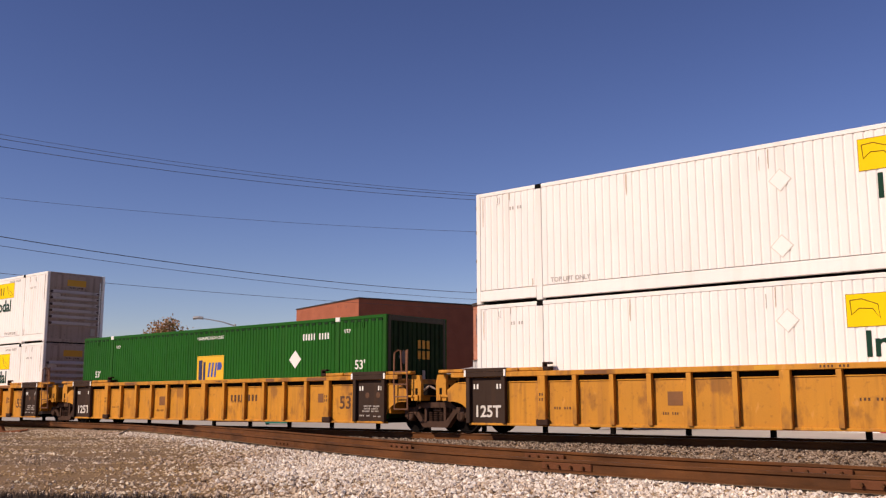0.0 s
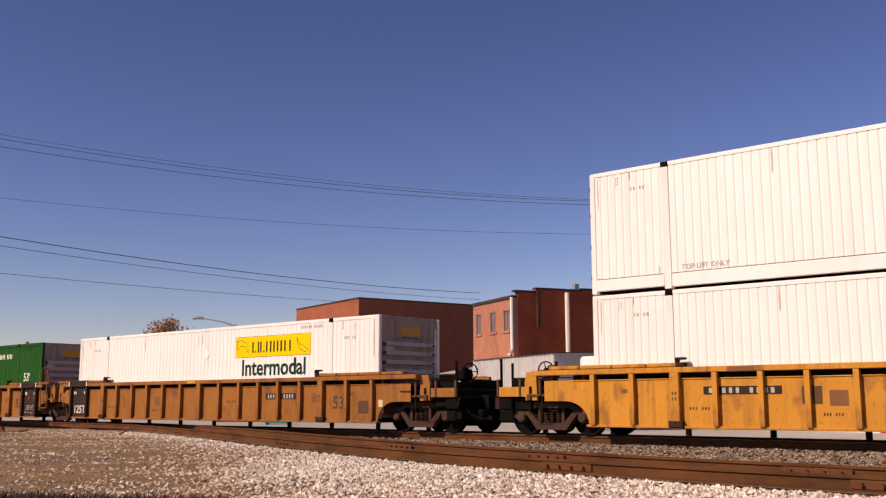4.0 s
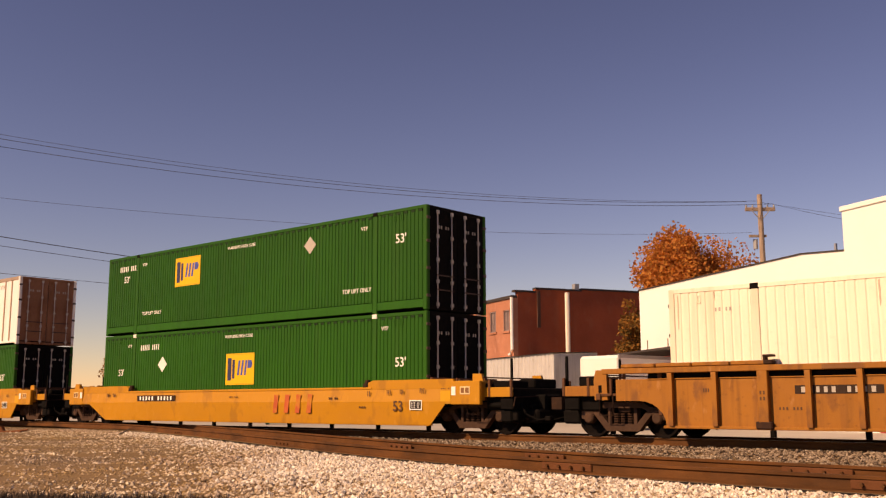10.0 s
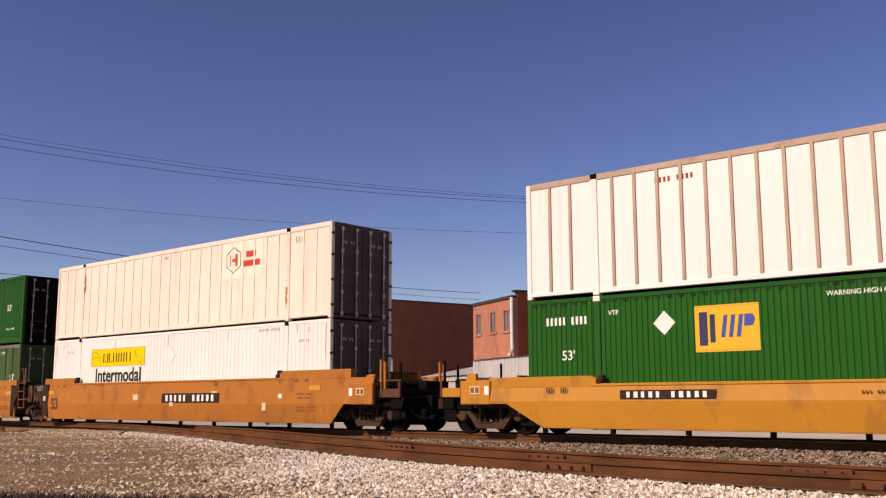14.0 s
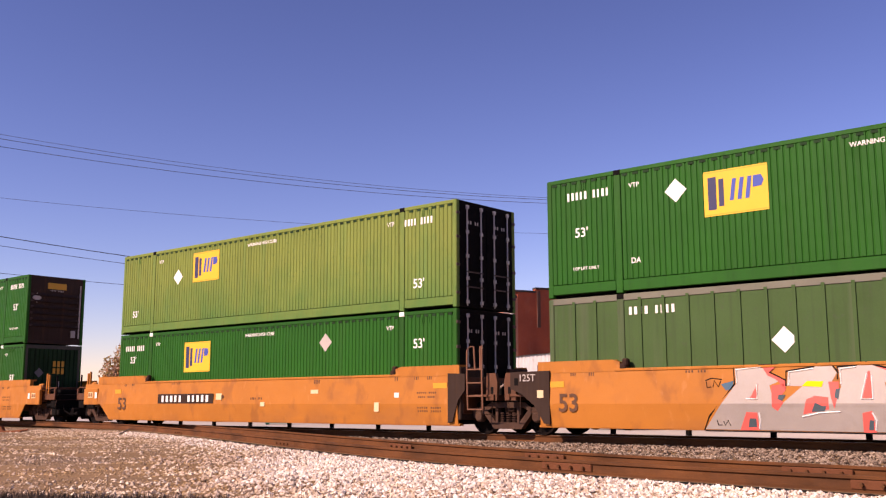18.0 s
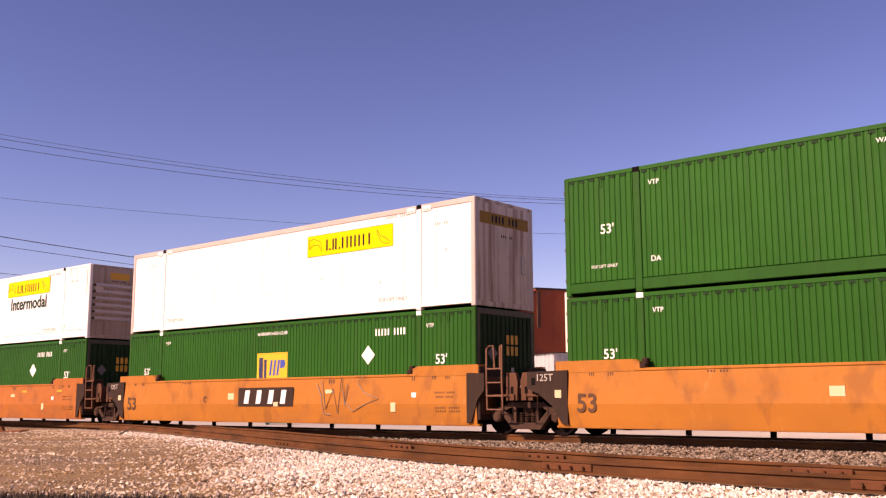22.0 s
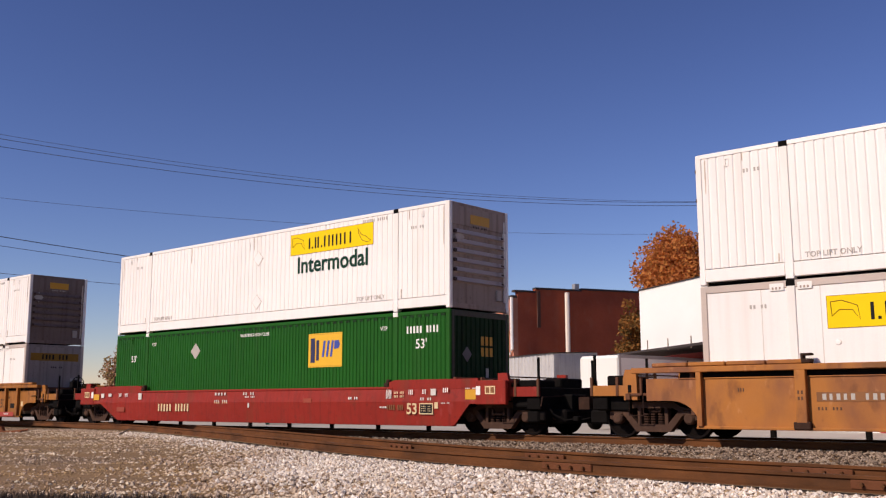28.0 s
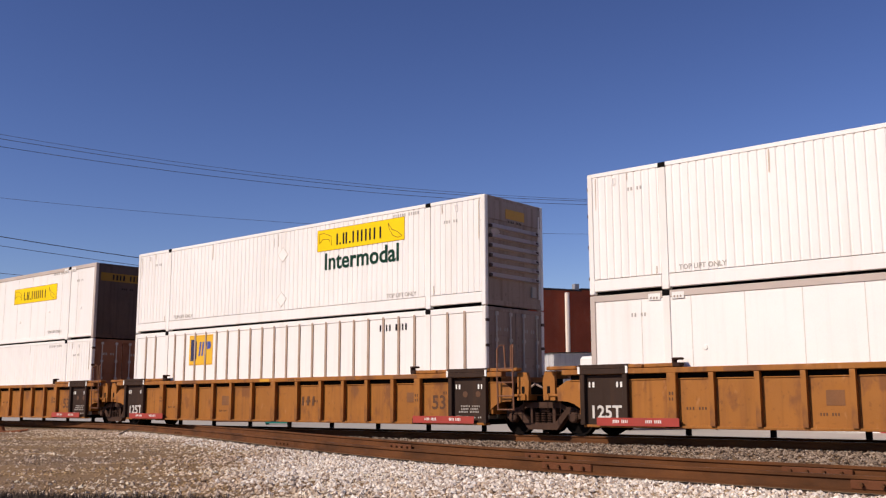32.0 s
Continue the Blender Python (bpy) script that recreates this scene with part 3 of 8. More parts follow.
def container(name, label, style, mat, decals, end="doors", end_mat=None, rail=None, post=None, seed=0, cast=None):
    """A 53-foot box. Its origin is the middle of its base."""
    rng = random.Random(seed)
    box = thing(name, label, "container", "containers on the train")
    end_mat, rail = end_mat or mat, rail or mat
    zb = 0.34 if style == "corr_deep" else 0.30 if style == "corr" else 0.17
    tall = 0.1 if style.startswith("corr") else 0.15
    for turn, side in ((Matrix.Identity(4), "near"), (TURN, "far")):
        if style.startswith("corr"):
            part("side_wall", lambda: side_corr(zb, 0.2 if zb > 0.32 else 0.14, 0.013 if zb > 0.32 else 0.017), mat, box, at=turn, key=("side_corr", zb))
        else:
            part("side_wall", lambda: side_flat(zb), mat, box, at=turn, key=("side_flat", zb))
            if style.startswith("ribbed"):
                for i in range(26):
                    x = -CL + 0.12 + (i + 1) * (2 * CL - 0.24) / 27
                    if abs(abs(x) - 6.1) < 0.2:
                        continue
                    part("rib", lambda: Geo().prism([(-0.038, 0.17), (0.038, 0.17), (0.038, CH - 0.1), (-0.038, CH - 0.1)], -0.011 if style == "ribbed_low" else -0.022, 0.02), post or mat, box,
                         at=turn @ pose(x, -CW + 0.015, 0), key=("rib", style))
            else:
                for i in range(12):
                    x = -CL + 0.12 + (i + 1) * (2 * CL - 0.24) / 13
                    if abs(abs(x) - 6.1) < 0.25:
                        continue
                    part("seam", lambda: Geo().box(-0.008, 0.008, -0.003, 0.004, 0.2, CH - 0.12), M_SEAM, box, at=turn @ pose(x, -CW + 0.018, 0), key="seam")
                    if side == "near" and i % 2:
                        part("vent_cap", lambda: Geo().lathe([(0.0, -0.02), (0.05, -0.015), (0.06, 0.0)], (0, 0, 0), 12), mat, box,
                             at=pose(x + 0.3, -CW + 0.02, rng.choice((0.9, 1.2, 1.6))), key="vent_cap")
        part("top_rail", lambda: Geo().box(-CL + 0.1, CL - 0.1, -CW, -CW + 0.09, CH - tall, CH, 0.01), rail, box, at=turn, key=("top_rail", tall))
        part("bottom_rail", lambda: side_rail(zb), mat, box, at=turn, key=("bottom_rail", zb))
        if style == "corr":
            # Thin dark blocks on the sheet imitate the broken shadow below the rail.
            def shadow_dashes():
                g = Geo()
                for i in range(57):
                    x = -CL + 0.16 + i * 0.28
                    if abs(abs(x + 0.07) - 6.095) > 0.2:
                        g.box(x, x + 0.14, -CW + 0.003, -CW + 0.03, CH - 0.165, CH - 0.105)
                return g
            tagged(part("rail_notch", shadow_dashes, M_GREEN_END, box, "dark dashes painted as shadow under the top rail", at=turn, key="rail_shadow_dashes"), kind="stuff")
        if side == "near" and style.startswith("corr"):
            for x in (6.88, 7.14, -7.05) if style == "corr" else (7.1, -7.35):
                part("vent", vent, mat, box, at=pose(x, -CW + 0.012, 2.56), key="side_vent")
        for x in (-6.095, 6.095):
            part("lift_post", lambda: Geo().box(-0.09, 0.09, -CW - 0.004, -CW + 0.08, 0.05, CH - 0.08, 0.012), mat, box, at=turn @ pose(x, 0, 0), key="lift_post")
            part("lift_casting", lambda: Geo().box(-0.10, 0.10, -CW - 0.008, -CW + 0.17, CH - 0.13, CH + 0.004, 0.015), cast or M_DARK, box,
                 "pale lifting casting" if cast else "dark lifting casting", at=turn @ pose(x, 0, 0), key="lift_casting")
            part("stack_casting", lambda: Geo().box(-0.09, 0.09, -CW - 0.007, -CW + 0.16, 0.0, 0.12, 0.015), mat, box, at=turn @ pose(x, 0, 0), key="stack_casting")
            if style == "smooth" and side == "near":
                for q in (-0.44, 0.14):
                    lb = part("lift_label", lambda: Geo().box(0, 0.3, -CW - 0.006, -CW + 0.01, CH - 0.2, CH - 0.05, 0.003), M_WHITEINK, box, "white lifting label", at=pose(x + q, 0, 0), key="lift_label")
                    tagged(part("stencil", lambda: bars(0.22, 0.05, 3, random.Random(12)), M_GREYEND, lb, at=pose(0.15, -CW - 0.007, CH - 0.15), key="lift_label_bars"), kind="stuff")
        for x in (-1, 1):
            part("corner_post", lambda: Geo().box(-0.075, 0.075, -CW - 0.003, -CW + 0.13, 0.0, CH, 0.02), rail if style == "smooth" else mat, box, at=turn @ pose(x * (CL - 0.075), 0, 0), key="corner_post")
    part("roof", lambda: corr_sheet(-CL + 0.1, CL - 0.1, -CW + 0.08, CW - 0.08, 0, 0.4, 0.02), mat, box, at=Matrix.Translation((0, 0, CH - 0.012)) @ Matrix.Rotation(radians(-90), 4, "X"), key="roof")
    part("floor", lambda: Geo().box(-CL + 0.1, CL - 0.1, -CW + 0.1, CW - 0.1, 0.05, 0.14), M_DARK, box, key="floor")
    for sx in (-1, 1):
        part("end_sill", lambda: Geo().box(-0.06, 0.06, -CW + 0.12, CW - 0.12, 0.02, 0.15, 0.01), end_mat, box, at=pose(sx * (CL - 0.07), 0, 0), key="end_sill")
        part("end_header", lambda: Geo().box(-0.06, 0.06, -CW + 0.12, CW - 0.12, CH - 0.12, CH - 0.005, 0.01), end_mat, box, at=pose(sx * (CL - 0.07), 0, 0), key="end_header")
    end_wall(end, box, end_mat, 1, rng, style == "smooth")
    end_wall("corr" if end == "doors" else "doors", box, end_mat, -1, rng)
    fy = -CW + (0.009 if style.startswith("corr") else 0.015)
    for kind, *a in decals:
        if kind == "emp":
            x, z, w, h = a
            lg = part("logo", lambda: Geo().box(-0.5, 0.5, -0.003, 0.003, -0.5, 0.5), M_LOGO, box, "amber square with dark blue shapes", at=pose(x, fy, z) @ Matrix.Diagonal((w, 1, h, 1)), key="emp_square")
            part("logo_bar", lambda: Geo().box(-0.43, -0.30, -0.008, -0.003, -0.36, 0.36), M_NAVY, lg, key="emp_bar")
            part("logo_bar", lambda: Geo().box(-0.26, -0.18, -0.008, -0.003, -0.30, 0.30), M_NAVY, lg, key="emp_bar_thin")
            for q in (-0.09, 0.03, 0.15):
                part("logo_stroke", lambda: Geo().prism([(0.0, -0.2), (0.06, -0.2), (0.11, 0.27), (0.05, 0.27)], -0.008, -0.003), M_BLUE, lg, at=pose(q, 0, 0), key="emp_stroke")
            part("logo_block", lambda: Geo().prism([(0.27, 0.02), (0.40, 0.03), (0.44, 0.15), (0.40, 0.27), (0.28, 0.27)], -0.008, -0.003), M_BLUE, lg, key="emp_block")
            for q in (0.4675, -0.4675):
                part("logo_line", lambda: Geo().box(-0.49, 0.49, -0.005, -0.003, -0.008, 0.008), M_CHORDPATCH, lg, at=pose(0, 0, q), key="emp_line")
        elif kind == "jb":
            x, z = a
            lg = part("logo_panel", lambda: Geo().box(-1.8, 1.8, -0.003, 0.003, -0.325, 0.325), M_JBYELLOW, box, "yellow panel with dark bars", at=pose(x, fy, z), key="jb_panel")
            for q in ((-1.8, 1.8, 0.315, 0.325), (-1.8, 1.8, -0.325, -0.315), (-1.8, -1.79, -0.325, 0.325), (1.79, 1.8, -0.325, 0.325)):
                part("logo_line", lambda: Geo().box(q[0], q[1], -0.006, -0.003, q[2], q[3]), M_OCHRE, lg, key=("jb_edge", q))
            for k in (-1, 1):
                pts = [(-1.72, 0.2), (-1.5, 0.22), (-1.2, 0.1), (-1.16, -0.18), (-1.3, 0.02), (-1.55, 0.04), (-1.7, -0.08), (-1.72, 0.2)] if k < 0 else [(1.16, 0.22), (1.3, 0.02), (1.5, -0.06), (1.7, -0.2), (1.55, -0.24), (1.34, -0.16), (1.2, 0.05), (1.16, 0.22)]
                part("logo_scroll", lambda: Geo().tube([(u, -0.004, w) for u, w in pts], 0.011, 4), M_OCHRE, lg, "thin brown scroll line", key=("jb_scroll", k))
            for q in (-0.93, -0.66, -0.54, -0.25, -0.06, 0.10, 0.27, 0.44, 0.62, 0.855):
                part("logo_bar", lambda: Geo().box(-0.033, 0.033, -0.007, -0.003, -0.17, 0.17), M_INK, lg, at=pose(q, 0, -0.02), key="jb_bar")
            for q in (-0.80, -0.39):
                part("logo_dot", lambda: Geo().box(-0.03, 0.03, -0.007, -0.003, -0.19, -0.13), M_INK, lg, at=pose(q, 0, 0), key="jb_dot")
        elif kind == "word":
            body, x, z, size, ink = a
            part("lettering", text_mesh(body, size, ink, weight=0.022 if size > 0.6 else 0.012), ink, box, "printed lettering", at=pose(x, fy - 0.003, z))
            if size < 0.3:
                box.children[-1]["kind"] = "stuff"
        elif kind == "bars":
            x, z, w, h, n, ink = a
            tagged(part("stencil", bars(w, h, n, rng), ink, box, "illegible stencilled marks", at=pose(x, fy, z)), kind="stuff")
        elif kind == "diamond":
            x, z, ink = a
            part("placard_holder", lambda: Geo().prism([(-0.27, 0), (0, 0.27), (0.27, 0), (0, -0.27)], -0.005, 0.003), ink, box, "diamond placard", at=pose(x, fy, z), key="side_dia")
        elif kind == "rust":
            x, z0, z1 = a
            pts = [(x - 0.03, z0), (x + 0.02, z0 + 0.1)]
            for i in range(8):
                pts.append((x + 0.03 + rng.uniform(-0.02, 0.05), z0 + 0.1 + (z1 - z0 - 0.15) * (i + 1) / 8))
            for i in range(8):
                pts.append((x - 0.02 - rng.uniform(-0.01, 0.05), z1 - (z1 - z0) * (i + 0.5) / 9))
            part("rust_streak", Geo().prism(pts, -CW - 0.008, -CW - 0.004), M_RUSTRUN, box, "orange rust streak")
        elif kind == "grime":
            x, z0, z1, w = a
            pts = [(x - w * 0.3, z0), (x + w * 0.3, z0 + 0.03)] + [(x + w * rng.uniform(0.3, 0.6), z0 + (z1 - z0) * (i + 1) / 5) for i in range(5)] + [(x - w * rng.uniform(0.3, 0.6), z1 - (z1 - z0) * (i + 0.3) / 5) for i in range(5)]
            part("grime_run", Geo().prism(pts, fy - 0.003, fy + 0.002), M_GRIME, box, "thin run of grime")
        elif kind == "holder":
            x, z = a
            h = part("placard_holder", lambda: Geo().prism([(-0.25, 0), (0, 0.25), (0.25, 0), (0, -0.25)], -0.004, 0.003), M_SEAM, box, "white diamond placard holder", at=pose(x, fy, z), key="holder_rim")
            part("placard", lambda: Geo().prism([(-0.22, 0), (0, 0.22), (0.22, 0), (0, -0.22)], -0.007, -0.004), M_WHITE, h, key="holder_face")
        elif kind == "hub":
            x, z = a
            lg = part("logo_panel", lambda: Geo().prism([(-0.66, -0.9), (0.66, -0.9), (0.66, 0.55), (0.0, 0.85), (-0.66, 0.55)], -0.004, 0.003), M_WHITEINK, box, "white house-shaped emblem", at=pose(x, fy, z), key="hub_panel")
            part("logo_bar", lambda: Geo().box(-0.36, -0.16, -0.008, -0.004, -0.85, 0.1).box(0.16, 0.36, -0.008, -0.004, -0.85, 0.1).box(-0.16, 0.16, -0.008, -0.004, -0.5, -0.38), M_REDINK, lg, key="hub_bar")
            part("logo_words", lambda: Geo().box(1.2, 1.4, -0.004, 0.0, 0.12, 0.5).box(1.48, 1.78, -0.004, 0.0, 0.12, 0.4).box(1.86, 2.14, -0.004, 0.0, 0.12, 0.5).box(0.95, 1.2, -0.004, 0.0, -0.24, 0.06).box(1.26, 1.48, -0.004, 0.0, -0.24, 0.0).box(1.54, 1.8, -0.004, 0.0, -0.24, 0.0).box(1.86, 2.08, -0.004, 0.0, -0.24, 0.0).box(2.14, 2.38, -0.004, 0.0, -0.34, 0.0), M_WHITEINK, lg, "pale lettering blocks", key="hub_words")
        elif kind == "hex":
            x, z = a
            lg = part("logo_patch", lambda: Geo().box(-0.6, 1.5, -0.002, 0.003, -0.62, 0.62), M_WHITE_OLD, box, "pale patch with a red emblem", at=pose(x, fy, z), key="hex_patch")
            part("logo_ring", lambda: Geo().tube([(0.42 * math.cos(math.pi / 6 + i * math.pi / 3), -0.004, 0.42 * math.sin(math.pi / 6 + i * math.pi / 3)) for i in range(7)], 0.015, 4), M_INK, lg, key="hex_ring")
            part("logo_bar", lambda: Geo().box(-0.2, -0.08, -0.007, -0.002, -0.2, 0.2).box(0.08, 0.2, -0.007, -0.002, -0.2, 0.2).box(-0.08, 0.08, -0.007, -0.002, -0.05, 0.05).box(0.65, 1.15, -0.007, -0.002, 0.04, 0.24).box(0.5, 1.35, -0.007, -0.002, -0.26, -0.06), M_REDINK, lg, key="hex_bar")
    return box


def jb_decals(x=3.42, z=2.33, words=True):
    d = [("jb", x, z), ("word", "TOP LIFT ONLY", 5.1, 0.46, 0.16, M_GREYINK), ("word", "TOP LIFT ONLY", -5.2, 0.46, 0.16, M_GREYINK),
         ("bars", 5.27, 2.70, 1.0, 0.09, 12, M_GREYINK), ("holder", 0.0, 0.69), ("holder", 0.03, 2.08), ("bars", 6.9, 2.3, 0.5, 0.08, 6, M_GREYINK), ("bars", -6.8, 2.4, 0.4, 0.08, 5, M_GREYINK),
         ("bars", -0.4, 2.5, 0.03, 0.3, 1, M_GREYINK)]
    d += [("grime", -7.0 + i * 1.7, 2.72 - (i * 37 % 5) * 0.09 - 0.1, 2.79, 0.02 + (i * 13 % 3) * 0.008) for i in range(0, 9, 2)] + [("grime", 6.3, 0.36, 0.62, 0.03), ("grime", -6.3, 0.36, 0.55, 0.03), ("grime", -7.85, 2.0, 2.78, 0.025), ("grime", 7.86, 1.7, 2.78, 0.025)]
    if words:
        d.append(("word", "Intermodal", x + 0.06, z - 0.68, 0.70, M_GREENINK))
    return d


def emp_decals(logo, dia, num, f53=(6.95, 1.53), f53b=(-6.9, 1.53), toplift=False, dia_ink=None):
    d = [("emp", logo[0], logo[1], 1.45, 1.0), ("diamond", dia[0], dia[1], dia_ink or M_WHITEINK), ("word", "WARNING HIGH CUBE", -0.05, 2.57, 0.14, M_WHITEINK),
         ("bars", num[0], num[1], 1.2, 0.19, 10, M_WHITEINK), ("word", "53'", f53[0], f53[1], 0.36, M_WHITEINK), ("word", "53'", f53b[0], f53b[1], 0.32, M_WHITEINK),
         ("word", "VTP", 6.5 if 4 < num[0] < 6 or num[0] == -5.1 else 5.65, 2.48, 0.16, M_WHITEINK), ("word", "VTP", -6.4 if -6 < num[0] < -4 else -5.65, 2.48, 0.16, M_WHITEINK)]
    if toplift == "ends":
        d += [("word", "TOP LIFT ONLY", 7.0, 0.66, 0.115, M_WHITEINK), ("word", "TOP LIFT ONLY", -7.0, 0.66, 0.105, M_WHITEINK), ("word", "DA", 5.6, 0.72, 0.2, M_WHITEINK), ("word", "DA", -5.65, 0.72, 0.18, M_WHITEINK)]
    elif toplift:
        d += [("word", "TOP LIFT ONLY", 5.35, 0.7, 0.17, M_WHITEINK), ("word", "TOP LIFT ONLY", -5.1, 0.7, 0.17, M_WHITEINK)]
    return d
# ---------------------------------------------------------------- well cars
WHEEL_R = 0.43
WHEELSETS = []


def wheelset_mesh():
    g = Geo()
    g.lathe([(0.085, -0.95), (0.085, 0.95)], (0, 0, 0), 12)
    for k in (-1, 1):
        pr = [(0.085, 0.10), (0.15, 0.10), (0.17, 0.05), (0.36, 0.03), (0.385, 0.065), (WHEEL_R, 0.065), (WHEEL_R + 0.005, -0.04), (WHEEL_R + 0.028, -0.06), (WHEEL_R + 0.02, -0.075), (0.385, -0.07), (0.36, -0.01), (0.17, -0.02), (0.085, -0.05)]
        g.lathe([(r, k * y) for r, y in pr], (0, k * 0.76, 0), 28)
        g.lathe([(0.0, k * 0.99), (0.07, k * 0.99), (0.085, k * 0.95), (0.10, k * 0.9)], (0, 0, 0), 12)
        for i in range(3):
            a = i * 2 * math.pi / 3
            g.tube([(0.05 * math.cos(a), k * 0.985, 0.05 * math.sin(a)), (0.05 * math.cos(a), k * 1.0, 0.05 * math.sin(a))], 0.012, 6)
    return g


def side_frame():
    g = Geo()
    g.prism([(-1.10, 0.42), (-1.10, 0.58), (-0.98, 0.66), (-0.72, 0.68), (-0.52, 0.80), (0.52, 0.80), (0.72, 0.68), (0.98, 0.66), (1.10, 0.58), (1.10, 0.42), (0.98, 0.38), (0.80, 0.44), (0.70, 0.56), (0.50, 0.66), (-0.50, 0.66), (-0.70, 0.56), (-0.80, 0.44), (-0.98, 0.38)], -0.08, 0.08)
    g.prism([(-0.80, 0.58), (-0.66, 0.62), (-0.36, 0.30), (0.36, 0.30), (0.66, 0.62), (0.80, 0.58), (0.42, 0.14), (-0.42, 0.14)], -0.09, 0.09)
    g.box(-0.38, -0.29, -0.085, 0.085, 0.28, 0.68, 0.01).box(0.29, 0.38, -0.085, 0.085, 0.28, 0.68, 0.01)
    for x in (-0.89, 0.89):
        g.lathe([(0.0, -0.13), (0.09, -0.13), (0.125, -0.10), (0.13, 0.05)], (x, 0, WHEEL_R), 14)
        g.box(x - 0.15, x + 0.15, -0.1, 0.08, WHEEL_R + 0.06, WHEEL_R + 0.2, 0.03)
    return g


def spring_nest():
    g = Geo()
    for x in (-0.18, 0.0, 0.18):
        for k in range(5):
            z = 0.29 + k * 0.055
            g.tube([(x, 0, z), (x, 0, z + 0.035)], 0.08, 10)
    return g


def truck(car, x):
    """A two-axle truck under a car, turning wheels included."""
    t = part("truck", lambda: Geo().box(-0.16, 0.16, -1.0, 1.0, 0.56, 0.76, 0.02).box(-0.35, 0.35, -0.3, 0.3, 0.74, 0.80, 0.01), M_TRUCK, car, "rusty cast-steel truck", at=pose(x, 0, 0), key="truck_bolster")
    for k in (-1, 1):
        part("side_frame", side_frame, M_CASTFRAME, t, at=pose(0, k * 1.0, 0), key="side_frame")
        tagged(part("spring", spring_nest, M_TRUCK, t, at=pose(0, k * 1.0, 0), key="spring"), kind="stuff")
        for w in (-0.42, 0.42):
            part("brake_shoe", lambda: Geo().box(-0.05, 0.05, -0.06, 0.06, 0.3, 0.56, 0.01), M_DARK, t, at=pose(w, k * 0.74, 0), key="brake_shoe")
    for w in (-0.89, 0.89):
        ws = part("wheelset", wheelset_mesh, M_WHEEL, t, at=pose(w, 0, WHEEL_R), key="wheelset")
        WHEELSETS.append((ws, car, w))
    return t


def coupler(car, sx, mat, reach):
    """Centre sill, coupler and hoses beyond a car's end."""
    part("draft_sill", lambda: Geo().box(8.2, 10.9, -0.34, 0.34, 0.62, 0.92, 0.02), mat, car, at=Matrix.Diagonal((sx, 1, 1, 1)) if sx > 0 else TURN, key="draft_sill")
    def knuckle():
        g = Geo().box(10.9, 11.3, -0.11, 0.11, 0.68, 0.86, 0.02)
        g.prism([(11.3, 0.62), (11.62, 0.62), (11.62, 0.92), (11.3, 0.92)], -0.2, -0.02).prism([(11.3, 0.66), (11.5, 0.66), (11.5, 0.90), (11.3, 0.90)], 0.0, 0.16)
        return g
    part("coupler", knuckle, M_TRUCK, car, "rusty knuckle coupler", at=Matrix.Identity(4) if sx > 0 else TURN, key="coupler")
    # Oversized black block, added to keep the coupling gap dark.
    part("draft_casting", lambda: Geo().box(10.3, 11.25, -0.32, 0.32, 0.46, 0.99, 0.04).box(10.6, 11.05, -0.62, 0.62, 0.52, 0.74, 0.03).box(10.7, 10.95, -1.15, -0.75, 0.34, 0.62, 0.03), M_DARK, car, "black draft gear block, added to darken the coupling", at=Matrix.Identity(4) if sx > 0 else TURN, key="draft_casting")
    part("brake_hose", lambda: Geo().tube([(10.9, -0.3, 0.6), (11.15, -0.32, 0.42), (11.4, -0.2, 0.36), (11.6, -0.05, 0.42)], 0.025, 6), M_DARK, car, at=Matrix.Identity(4) if sx > 0 else TURN, key="brake_hose")


